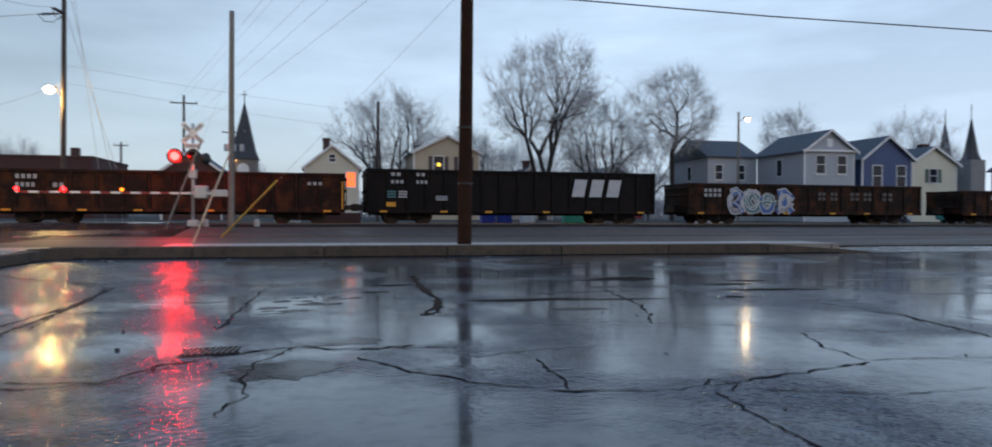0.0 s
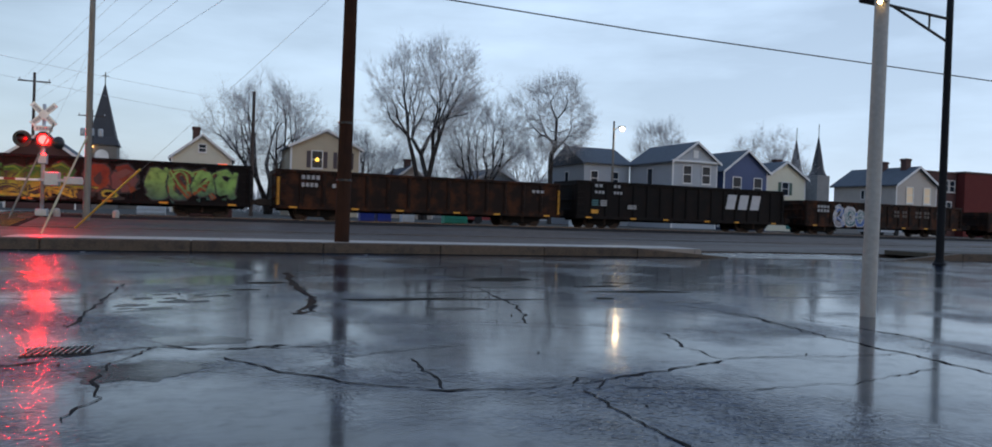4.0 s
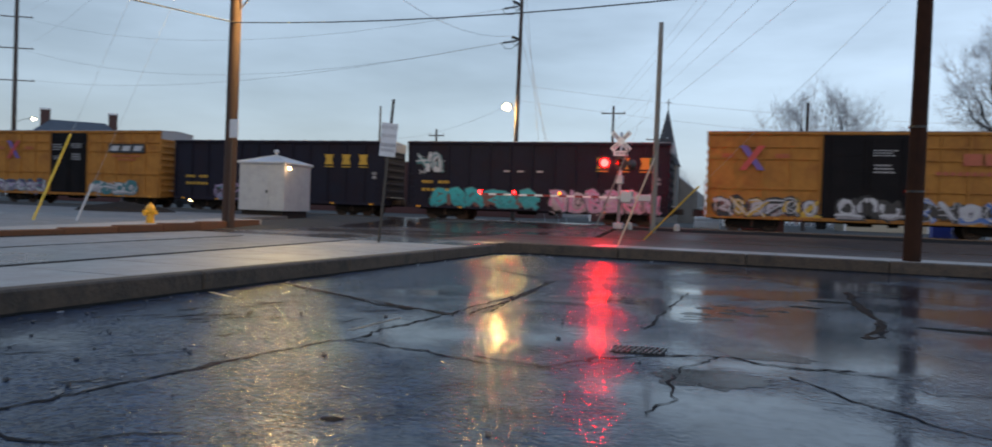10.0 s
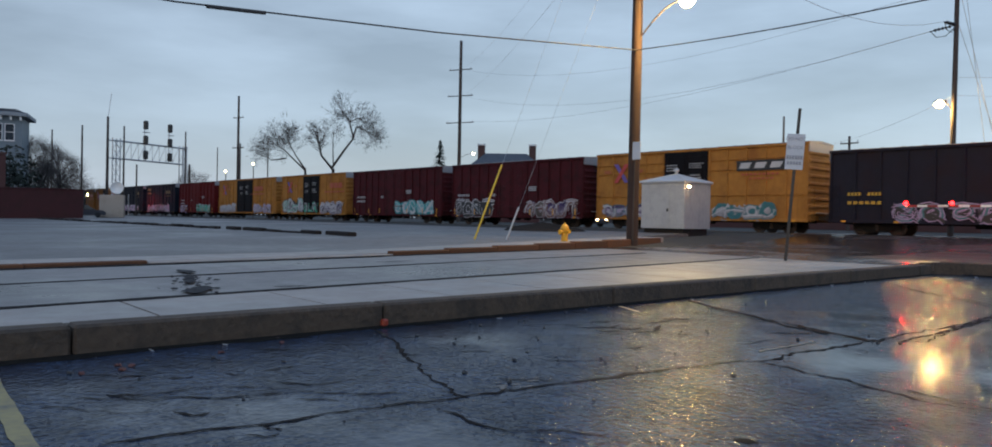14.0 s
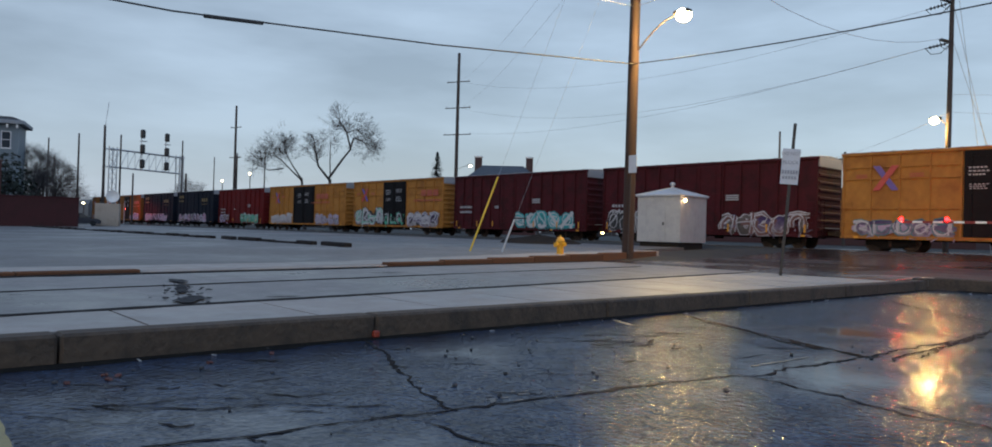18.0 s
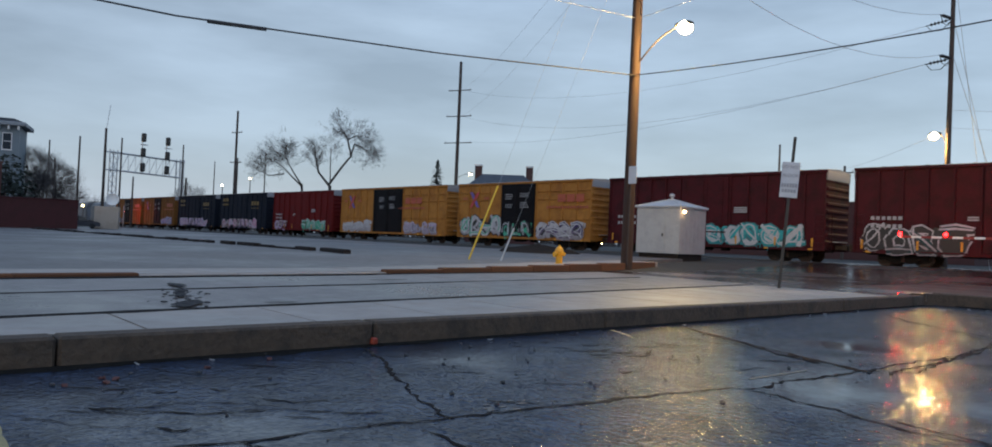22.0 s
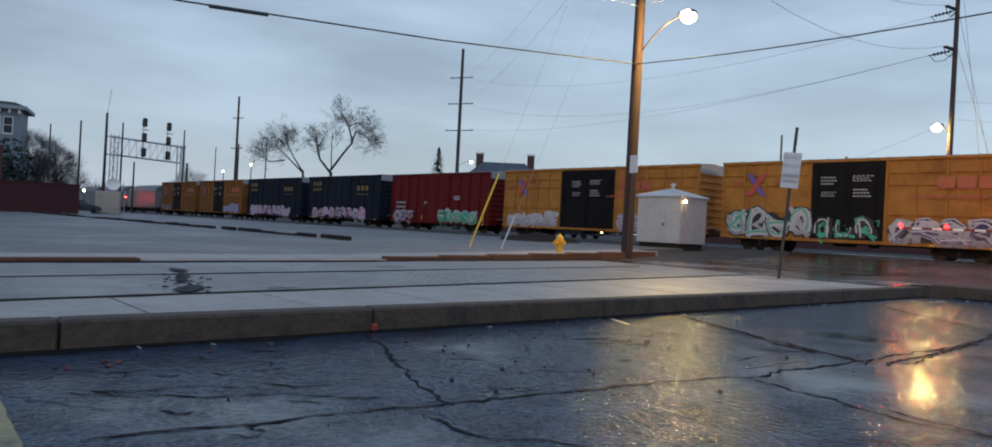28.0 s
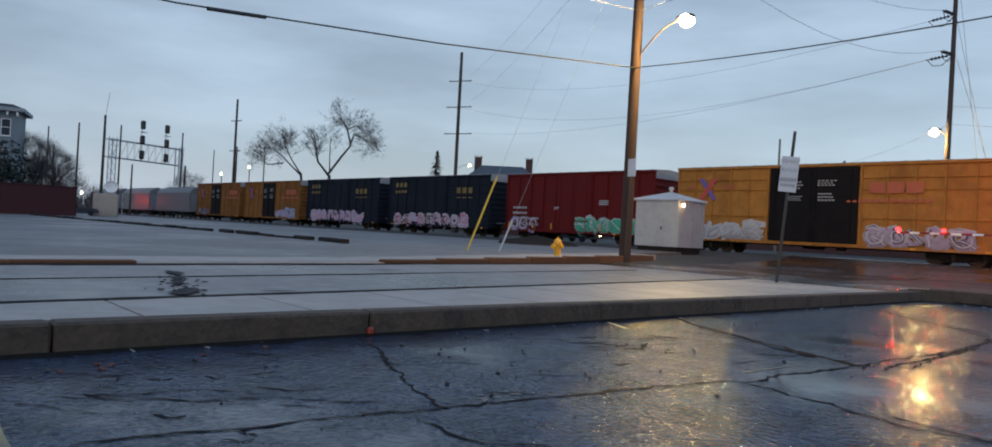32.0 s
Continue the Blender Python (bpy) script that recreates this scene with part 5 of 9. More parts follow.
    graffiti(c, FACE, 0.2, 6.0, 0.8, 2.05, 5, (G_CYAN, P_WHITE), P_TEAL, 53, G_CYAN, "cyan and white bubble letters", P_WHITE)

    c = yellow_car(-147.31, 14.7, 5.42, 9.1, 5)
    graffiti(c, FACE, -6.9, -2.0, 0.66, 2.45, 4, (P_WHITE, G_GREY), P_BLACK, 61, P_BLACK, "large white letters with black rims and mint spots", P_MINT)
    graffiti(c, FACE - 0.02, -1.7, 1.4, 0.75, 1.9, 3, (P_BLACK, P_MINT), P_BLACK, 62, None, "mint spots on the door")
    graffiti(c, FACE, 2.0, 6.6, 0.70, 1.95, 4, (G_VIOLET, G_GREY), G_GREY, 63, P_BLACK, "violet and white angular letters")
    c = yellow_car(-166.42, 17.6, 6.13, 10.96, 6)
    graffiti(c, FACE, -8.2, -3.0, 0.75, 1.8, 4, (G_GREY,), P_WHITE, 64, G_GREY, "white bubble letters")
    graffiti(c, FACE, 2.6, 7.4, 0.75, 1.7, 5, (G_VIOLET, G_LILAC), G_GREY, 65, None, "faded violet and grey letters")
    c = red_car(-182.04, 14.0, BRIGHTRED, "bright red high boxcar with green graffiti")
    graffiti(c, FACE, 0.3, 5.5, 0.7, 1.8, 5, (G_MINT,), G_GREY, 66, G_MINT, "mint green letters", P_WHITE)
    graffiti(c, FACE, -6.4, -3.4, 0.7, 1.7, 3, (P_BROWN, P_LILAC), P_BLACK, 67, None, "faded brown tag")

    def navy_car(left, length, seed, fills):
        d = boxcar("navy blue high boxcar with yellow stencils and pink graffiti", length, 5.04, NAVY, (-1.5, 1.5), NAVY)
        L = length / 2
        stencil(d, FACE, 1.2 - L, 4.5, 1.9, 0.5, 1, 3, M_OCHRE)
        stencil(d, FACE, 1.2 - L, 3.8, 1.9, 0.3, 1, 4, M_OCHRE)
        stencil(d, FACE, L - 4.2, 4.0, 2.2, 0.6, 1, 3, M_OCHRE)
        stencil(d, FACE, L - 4.2, 3.2, 2.2, 0.1, 1, 3, M_OCHRE)
        graffiti(d, FACE, -6.0, 4.6, 0.7, 1.75, 9, fills, P_WHITE, seed, None, "pink and white sprayed letters")
        return couple(d, left, length)

    navy_car(-198.37, 14.4, 71, (P_PINK, P_BROWN, P_LILAC))
    navy_car(-214.38, 14.4, 72, (P_PINK, P_LILAC))
    c = yellow_car(-230.87, 14.8, 5.4, 8.6, 7, YELLOWFAR)
    graffiti(c, FACE, 1.6, 6.4, 0.75, 1.8, 4, (P_BLUE, P_LILAC), P_WHITE, 73, None, "blue and lilac letters")
    c = yellow_car(-247.1, 14.8, 5.4, 8.6, 8, YELLOWFAR)
    graffiti(c, FACE, -6.4, -2.6, 0.75, 1.6, 4, (P_BLUE, P_BROWN), P_BLACK, 74, None, "faded blue letters")
    couple(hopper("grey covered hopper car", 17.0, 4.55), -265.5, 17.0)
    couple(hopper("grey covered hopper car", 17.0, 4.55), -283.8, 17.0)
    couple(hopper("grey covered hopper car", 17.0, 4.55), -302.1, 17.0)


make_train()

# how far the train has rolled, second by second
ROLLED = ((0, 0.0), (1, 4.78), (2, 9.60), (3, 14.42), (4, 19.50), (5, 24.55), (6, 29.40), (7, 33.95), (8, 38.45), (9, 42.87), (10, 47.25), (11, 51.60), (12, 55.95), (13, 60.25), (14, 64.52), (15, 68.78),
          (16.5, 75.15), (18, 81.48), (19, 85.68), (20, 89.90), (21, 94.08), (22, 98.22), (23, 102.36), (24, 106.5), (25, 110.62), (26.5, 116.8), (28, 122.95), (29, 127.0), (30, 131.02), (31, 135.05), (32, 139.05))


def roll_train():
    for car, mid in TRAIN:
        rows = []
        for t, s in ROLLED:
            d = (mid + s) * math.cos(radians(1.2))
            rows.append((t, pose(d, 40.82 + SLOPE * d, RAIL_TOP, 0, 0, 1.2)))
        walk(car, rows)
# ---- poles, wires and signals ----
def cable(name, pts, r, material, parent=None, label="", sag=0.0):
    """A wire through its points, hanging a little between them."""
    bm = B()
    path = []
    for a, b in zip(pts, pts[1:]):
        a, b = Vector(a), Vector(b)
        n = 10 if sag else 1
        for i in range(n):
            u = i / n
            p = a.lerp(b, u)
            p.z -= sag * 4 * u * (1 - u)
            path.append(p)
    path.append(Vector(pts[-1]))
    prev = None
    for i, p in enumerate(path):
        d = path[min(i + 1, len(path) - 1)] - path[max(i - 1, 0)]
        q = d.to_track_quat("Z", "Y").to_matrix()
        ring = [bm.verts.new(p + q @ Vector((r * math.cos(k * math.tau / 5), r * math.sin(k * math.tau / 5), 0))) for k in range(5)]
        if prev:
            for k in range(5):
                bm.faces.new((prev[k], prev[(k + 1) % 5], ring[(k + 1) % 5], ring[k]))
        prev = ring
    if parent:
        return part(name, bm, material, parent, label)
    return solid(name, bm, material, label, "cable")


def timber_pole(at, height, r0, r1, material, label, lean=(0, 0), name="utility_pole", group="utility poles"):
    p = thing(name, label, "utility pole", at, group=group)
    bm = B()
    rings = []
    for i in range(9):
        u = i / 8
        z, r = -0.3 + (height + 0.3) * u, r0 + (r1 - r0) * u
        rings.append([bm.verts.new((lean[0] * u + r * math.cos(k * math.tau / 14) * (1 + 0.02 * math.sin(3 * k + i)), lean[1] * u + r * math.sin(k * math.tau / 14), z)) for k in range(14)])
    for a, b in zip(rings, rings[1:]):
        for k in range(14):
            bm.faces.new((a[k], a[(k + 1) % 14], b[(k + 1) % 14], b[k]))
    bm.faces.new(rings[-1])
    part("shaft", bm, material, p, smooth=True)
    return p


def crossarm(pole, z, half, material, rz=0, pins=4, brace=True):
    bm = box(B(), -half, half, -0.06, 0.06, z - 0.06, z + 0.06, 0.01)
    if brace:
        tube(bm, (-half * 0.55, 0.05, z), (0, 0.08, z - 0.6), 0.02, sides=5)
        tube(bm, (half * 0.55, 0.05, z), (0, 0.08, z - 0.6), 0.02, sides=5)
    moved(bm, pose(0, 0, 0, 0, 0, rz))
    arm = part("crossarm", bm, material, pole)
    for i in range(pins):
        x = -half * 0.9 + 1.8 * half * i / max(1, pins - 1)
        bm = lathe(B(), [(0.02, 0.05), (0.02, 0.12), (0.06, 0.14), (0.05, 0.2), (0.06, 0.22), (0.03, 0.28)], (x, 0, z), 8)
        moved(bm, pose(0, 0, 0, 0, 0, rz))
        part("insulator", bm, GALV, arm)
    return arm


def street_lamp_arm(pole, z, reach, drop, rz, lamp_mat, big=0.20):
    """A curved bracket with a cobra-head lamp."""
    turn = pose(0, 0, 0, 0, 0, rz)
    arm = cable("lamp_arm", [turn @ Vector((reach * i / 8, 0, z + drop * math.sin(i / 16 * math.pi))) for i in range(9)], 0.03, POLEDARK, pole)
    bm = box(B(), reach - 0.1, reach + 0.55, -0.16, 0.16, z + drop - 0.02, z + drop + 0.14, 0.05)
    moved(bm, pose(0, 0, 0, 0, 0, rz))
    part("lamp_head", bm, POLEDARK, arm)
    bm = B()
    bmesh.ops.create_uvsphere(bm, u_segments=14, v_segments=8, radius=big)
    moved(bm, pose(0, 0, 0, 0, 0, rz) @ Matrix.Translation((reach + 0.28, 0, z + drop - 0.06)) @ Matrix.Diagonal((1, 1, 0.85, 1)))
    part("lens", bm, lamp_mat, arm, "lit glowing lens", smooth=True)


POLE_M = (3.62, 19.45, 0.26)       # brown pole behind the front kerb
POLE_A = (-17.6, 21.85, 0.34)      # pole with the street lamp across the street
POLE_B = (-15.3, 48.2, 0.5)        # pole behind the train

pole = timber_pole(POLE_M, 13.0, 0.195, 0.15, POLESHADE, "tall dark brown timber utility pole with darker stains", (0.10, 0.0))
crossarm(pole, 12.4, 1.2, POLEDARK, 60)
bm = B()
for z in (1.6, 3.1):
    lathe(bm, [(0.20, z), (0.20, z + 0.05)], (0.01, 0, 0), 14)
part("band", bm, BLACKMET, pole)
pole = timber_pole(POLE_A, 18.0, 0.225, 0.16, POLEWOOD, "tall brown timber pole with a lit lamp and paper notice", (0.12, 0.0))
street_lamp_arm(pole, 7.35, 1.95, 1.22, 0, LAMP_WARM, 0.27)
part("notice", box(B(), 0.16, 0.52, -0.27, -0.25, 3.0, 3.65), SIGNWHITE, pole, "white weathered notice")
part("conduit", tube(B(), (0.17, -0.19, 0), (0.2, -0.17, 3.0), 0.03), POLEDARK, pole)
pole = timber_pole(POLE_B, 18.6, 0.17, 0.11, POLEDARK, "dark timber pole with a bright white lamp", (0.12, 0.0))
street_lamp_arm(pole, 7.3, 0.42, 0.55, 206, LAMP_WHITE, 0.27)
pole = timber_pole((-4.11, 34.0, 0.5), 9.4, 0.135, 0.105, POLEGREY, "slim pale grey timber post near the crossing", (0.03, 0), "guy_post")
pole = timber_pole((7.59, 6.48, 0.0), 6.2, 0.088, 0.075, CONCPOLE, "pale grey painted post standing in the lot", (0.04, -0.03), "lot_post")
bm = B()
bmesh.ops.create_uvsphere(bm, u_segments=10, v_segments=6, radius=0.028)
moved(bm, Matrix.Translation((-0.10, -0.10, 3.74)))
part("bulb", bm, LAMP_SMALL, pole, "small lit bulb")
part("bracket", box(B(), -0.12, 0.02, -0.14, -0.05, 3.75, 3.82, 0.01), GALV, pole)
pole = timber_pole((20.93, 15.55, 0.02), 8.2, 0.115, 0.095, BLACKPOST, "black steel lamp post with a braced arm", (0.05, 0), "lamp_post")
bm = B()
tube(bm, (0, 0, 7.45), (-2.4, 0.5, 7.75), 0.045)
tube(bm, (0, 0, 6.75), (-1.9, 0.4, 7.70), 0.04)
tube(bm, (-0.65, 0.13, 7.05), (-0.65, 0.13, 7.5), 0.03)
part("arm", bm, BLACKMET, pole)
part("base", lathe(B(), [(0.19, 0), (0.19, 0.05), (0.14, 0.10), (0.12, 0.2)]), BLACKPOST, pole)
part("lamp_head", box(B(), -3.0, -2.3, 0.36, 0.66, 7.68, 7.86, 0.05), BLACKMET, pole)

# guys with yellow guards near the crossing
def guy(name, ground, head, guard, material, label, r=0.0045):
    g = thing(name, label, "guy wire", ground, group="guy wires")
    d = Vector(head) - Vector(ground)
    part("wire", tube(B(), (0, 0, -0.05), d, r, sides=5), WIREGREY, g)
    if guard:
        part("guard", tube(B(), d.normalized() * 0.05, d.normalized() * guard, 0.034, sides=8), material, g, label)
    return g


guy("guy_wire", (-4.05, 30.6, 0.12), (3.6, 19.5, 7.1), 4.6, YELLOWTUBE, "steel guy wire with a bright yellow plastic guard")
guy("guy_wire", (-6.3, 31.63, 0.46), (-4.1, 34.0, 7.4), 4.0, POLEGREY, "steel guy wire with a dull timber guard")
guy("guy_wire", (-4.05, 24.3, 0.10), (-4.1, 34.0, 3.9), 9.9, mat("faded_guard_plastic", (0.34, 0.27, 0.14), 0.5, vary=0.2), "steel guy wire with a faded buff guard")
guy("guy_wire", (-20.4, 16.5, 0.26), (-17.5, 21.85, 17.6), 2.9, YELLOWTUBE, "steel guy wire with a yellow plastic guard")
guy("guy_wire", (-19.7, 17.4, 0.27), (-17.52, 21.85, 13.6), 1.3, GALV, "steel guy wire with a pale grey guard")

# overhead lines
cable("overhead_line", [(-17.2, -30, 7.0), (-17.2, -5, 5.55), (-17.2, 5.2, 5.76), (-17.25, 12.55, 6.39), (-17.45, 21.7, 7.42)], 0.022, WIRE, label="black overhead cable along the street")
cable("overhead_line", [(-17.45, 21.7, 7.42), (3.65, 19.3, 7.0)], 0.02, WIRE, label="black overhead cable over the lot's edge", sag=0.36)
cable("overhead_line", [(3.65, 19.3, 7.0), (12.0, 18.4, 6.62), (25.5, 16.9, 6.22), (46, 14.5, 6.5)], 0.02, WIRE, label="black overhead cable over the lot's edge")
cable("cable_splice", [(-17.2, 5.9, 5.80), (-17.2, 7.3, 5.92)], 0.05, WIRE, label="thick black splice on the overhead cable")
FAR_C = (-14.1, 78.75, 12.4)
for dz, dx in ((12.6, -0.9), (12.6, -0.3), (11.2, 0.0), (10.2, 0.0), (8.9, 0.0)):
    cable("overhead_line", [(3.7 + dx * 0.5, 19.45 + dx * 0.8, dz), (FAR_C[0] + dx, FAR_C[1], FAR_C[2] - 0.1 - (12.6 - dz) * 0.9)], 0.007, WIREGREY, label="thin overhead wire across the railway", sag=0.25)
HIGH, LOW = 15.2, 12.85           # the two dead-ends on the pole behind the train


def dead_end(pole_at, z, away):
    """A string of dark insulators that takes up a wire's pull, with a slack jumper under it."""
    d = (Vector(away) - Vector((pole_at[0], pole_at[1], z))).normalized()
    a = Vector((pole_at[0], pole_at[1], z)) + d * 0.15
    s = thing("insulator_string", "dark insulator string holding an overhead wire at the pole", "insulator", a, group="insulator strings")
    for i in range(5):
        part("disc", tube(B(), d * (0.25 + 0.22 * i), d * (0.33 + 0.22 * i), 0.10, 0.06, 8), WIRE, s)
    part("rod", tube(B(), (0, 0, 0), d * 1.5, 0.03, sides=5), WIRE, s)
    cable("jumper", [d * 1.45, d * 1.1 + Vector((0, 0, -0.42)), d * 0.5 + Vector((0, 0, -0.5)), Vector((0, 0, -0.1))], 0.02, WIRE, s)
    return a + d * 1.5


bx, by = POLE_B[0] + 0.1, POLE_B[1]
for z, ex, sag in ((HIGH, (-87.0, 67.4, 23.3), 2.6), (LOW, (-87.0, 67.4, 19.4), 2.8), (LOW, (-85.2, 68.2, 15.4), 1.6), (HIGH, (-17.5, 21.85, 15.6), 1.6), (LOW, (-17.5, 21.85, 13.6), 1.9)):
    start = dead_end((bx, by), z, (ex[0], ex[1], z - 1.5))
    cable("overhead_line", [tuple(start), ex], 0.012, WIREGREY, label="thin overhead wire at the crossing", sag=sag)
for z, ex, sag in ((9.8, (30, 70, 9.5), 0.9), (8.75, (30, 72, 8.0), 0.9), (8.75, (-30, 60, 7.4), 0.5)):
    cable("overhead_line", [(bx, by, z), ex], 0.009, WIREGREY, label="thin overhead wire at the crossing", sag=sag)
for dx, dz in ((1.5, 18.2), (2.3, 15.4), (2.8, 13.2)):
    guy("guy_wire", (bx + dx, by + 1.2 + dx, 0.5), (bx, by, dz), 0, WIREGREY, "thin steel guy wire behind the railway", 0.014)
cable("overhead_line", [(-17.5, 21.85, 9.6), (-17.0, 8.0, 8.2), (-16.9, -8.0, 8.3), (-17.0, -30, 9.4)], 0.010, WIREGREY, label="thin overhead wire along the street")
cable("overhead_line", [(-17.5, 21.85, 9.6), (3.65, 19.4, 11.9)], 0.010, WIREGREY, label="thin overhead wire over the lot's edge", sag=0.5)
for z, h in ((15.0, 23.2), (13.5, 19.2)):
    cable("overhead_line", [(-17.5, 21.85, z), (-87, 67.4, h)], 0.007, WIREGREY, label="thin overhead wire to the far line", sag=1.2)


def far_pole(at, height, arms, r=0.16, label="distant dark utility pole with crossarms", material=POLEDARK, rz=0):
    p = timber_pole(at, height, r, r * 0.7, material, label, group="distant poles")
    for z, half in arms:
        crossarm(p, z, half, material, rz, 3, brace=False)
    return p


far_pole((-14.1, 78.75, 0.5), 12.4, ((11.6, 1.3),), label="distant timber pole with a wide crossarm beyond the crossing")
p = far_pole((-11.3, 95, 0.5), 11.2, ((10.5, 1.4),), label="distant timber pole with transformers beyond the crossing")
for i in (-0.9, 0.0, 0.9):
    part("transformer", lathe(B(), [(0.22, 8.2), (0.26, 8.3), (0.26, 9.0), (0.18, 9.1)], (i, 0, 0), 10), GALV, p)
far_pole((3.9, 59.9, 0.5), 9.6, (), label="dark timber pole beside the houses")
p = far_pole((36.08, 60.0, 0.5), 9.9, (), label="timber pole with a lit lamp beside the grey house", r=0.13, material=POLEGREY)
street_lamp_arm(p, 9.0, 0.5, 0.3, -20, LAMP_FAR, 0.22)
far_pole((-33.0, 75, 0.5), 9.5, ((8.8, 0.9),), label="distant thin pole behind the low brick building")
far_pole((-29.18, 54.7, 0.5), 9.0, (), r=0.11, label="slim grey pole behind the railway", material=POLEGREY)
far_pole((-24.0, 95, 0.5), 9.0, ((8.6, 0.8),), label="distant thin dark timber pole")
p = far_pole((-87.0, 67.4, 0.5), 27.0, ((22.7, 1.9), (18.8, 2.1), (14.8, 2.3)), r=0.30, label="tall dark power pole with three crossarms", rz=25)
street_lamp_arm(p, 9.5, 2.6, 0.6, 8, LAMP_WHITE, 0.22)
far_pole((-121.1, 47.3, 0.5), 20.2, ((16.6, 1.2), (11.6, 1.3)), r=0.24, label="tall distant power pole with short arms", rz=20)
far_pole((-123.5, 48.6, 0.5), 12.6, ((11.8, 1.0),), r=0.17, label="distant dark timber power pole")
for x, y, h, r in ((-128.2, 21.6, 12.8, 0.14), (-128.1, 22.4, 10.2, 0.13), (-127.5, 25.5, 13.8, 0.17), (-126.8, 28.9, 15.4, 0.24), (-126.2, 31.1, 14.1, 0.16), (-123.8, 39.7, 13.8, 0.15), (-125.8, 32.9, 8.1, 0.16), (-123.6, 40.3, 8.5, 0.22), (-122.2, 44.3, 11.5, 0.1), (-119.3, 51.7, 13.3, 0.12)):
    far_pole((x, y, 0.5), h, (), r=r, label="distant bare dark pole by the railway")
aerial = solid("aerial", tube(B(), (-126.8, 28.9, 15.5), (-126.6, 29.3, 19.5), 0.04, sides=5), WIREGREY, "thin aerial on a distant pole", "aerial")

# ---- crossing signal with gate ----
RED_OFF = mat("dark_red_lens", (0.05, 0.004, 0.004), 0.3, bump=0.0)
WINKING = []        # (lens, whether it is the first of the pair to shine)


def crossing_signal(at):
    s = thing("crossing_signal", "railway crossing signal with crossbuck, lit red lamps and lowered gate", "crossing signal", at)
    part("mast", tube(B(), (0, 0, -0.1), (0, 0, 4.55), 0.07, sides=12), GALV, s, smooth=True)
    part("base", box(B(), -0.22, 0.22, -0.22, 0.22, -0.05, 0.25, 0.03), GALV, s)
    for a in (45, -45):
        bm = box(B(), -0.61, 0.61, -0.105, -0.085, -0.115, 0.115, 0.004)
        moved(bm, Matrix.Translation((0, -0.012 if a > 0 else 0, 4.12)) @ pose(0, 0, 0, 0, a, 0))
        blade = part("crossbuck_blade", bm, WHITEPAINT, s, "white crossbuck blade")
        for q in (-0.34, 0.34):
            bm = bars(B(), q - 0.17, 0.06, 0.34, 0.12, 1, 4, y=-0.108)
            moved(bm, Matrix.Translation((0, -0.012 if a > 0 else 0, 4.12)) @ pose(0, 0, 0, 0, a, 0))
            part("lettering", bm, SIGNINK, blade)
    plate = part("track_sign", box(B(), -0.34, 0.34, -0.10, -0.085, 3.42, 3.66, 0.004), WHITEPAINT, s, "small white number sign")
    part("lettering", bars(B(), -0.26, 3.60, 0.52, 0.12, 1, 5, y=-0.103), SIGNINK, plate)
    part("lamp_bar", tube(B(), (-0.95, -0.02, 3.08), (0.55, -0.02, 3.08), 0.04, sides=8), BLACKMET, s)
    for x, lit in ((-0.74, True), (0.02, True)):
        bm = lathe(B(), [(0.34, 0.0), (0.34, 0.03), (0.16, 0.10), (0.05, 0.12)], sides=20)
        moved(bm, Matrix.Translation((x, -0.12, 3.08)) @ pose(0, 0, 0, -90, 0, 0))
        head = part("lamp_background", bm, BLACKMET, s, "black round lamp background")
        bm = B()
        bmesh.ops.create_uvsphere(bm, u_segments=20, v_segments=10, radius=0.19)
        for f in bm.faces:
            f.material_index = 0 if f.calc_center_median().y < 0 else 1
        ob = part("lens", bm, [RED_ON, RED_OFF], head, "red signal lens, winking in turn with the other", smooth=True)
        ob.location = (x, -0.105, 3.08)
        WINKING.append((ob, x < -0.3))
        bm = B()
        prev = None
        for i in range(11):
            a = radians(20 + 14 * i)
            ring = [bm.verts.new((x + 0.18 * math.cos(a), y, 3.08 + 0.18 * math.sin(a))) for y in (-0.14, -0.42)]
            if prev:
                bm.faces.new((prev[0], ring[0], ring[1], prev[1]))
            prev = ring
        part("visor", bm, BLACKMET, head)
    bm = lathe(B(), [(0.27, 0.0), (0.27, 0.03), (0.16, 0.10), (0.05, 0.12)], sides=20)
    moved(bm, Matrix.Translation((0.52, 0.12, 3.0)) @ pose(0, 0, 0, 90, 0, 50))
    part("lamp_background", bm, BLACKMET, s, "black round back of a lamp")
    part("junction_box", box(B(), -0.16, 0.16, -0.2, 0.1, 2.1, 2.5, 0.02), GALV, s)
    m = part("gate_mechanism", box(B(), 0.08, 0.62, -0.32, 0.25, 1.2, 1.78, 0.04), GALV, s, "grey gate machine box")
    part("counterweight", box(B(), 0.8, 1.5, -0.36, -0.24, 1.28, 1.6, 0.03), GALV, s)
    part("counterweight_arm", box(B(), -0.1, 1.55, -0.30, -0.26, 1.38, 1.50, 0.01), GALV, s)
    arm = part("gate_arm", box(B(), -7.0, -0.05, -0.30, -0.26, 1.385, 1.475, 0.01), WHITEPAINT, s, "lowered white gate arm with red stripes")
    for i in range(8):
        x = -0.9 - i * 0.8
        part("stripe", box(B(), x - 0.4, x, -0.305, -0.255, 1.38, 1.48), REDPAINT, arm)
    for x, m in ((-6.95, RED_SMALL), (-5.15, RED_SMALL), (-2.85, AMBER_ON)):
        bm = B()
        bmesh.ops.create_uvsphere(bm, u_segments=12, v_segments=6, radius=0.085)
        moved(bm, Matrix.Translation((x, -0.32, 1.56)) @ Matrix.Diagonal((1, 0.6, 1, 1)))
        part("gate_lamp", bm, m, arm, "lit gate lamp", smooth=True)


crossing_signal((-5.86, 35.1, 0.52))


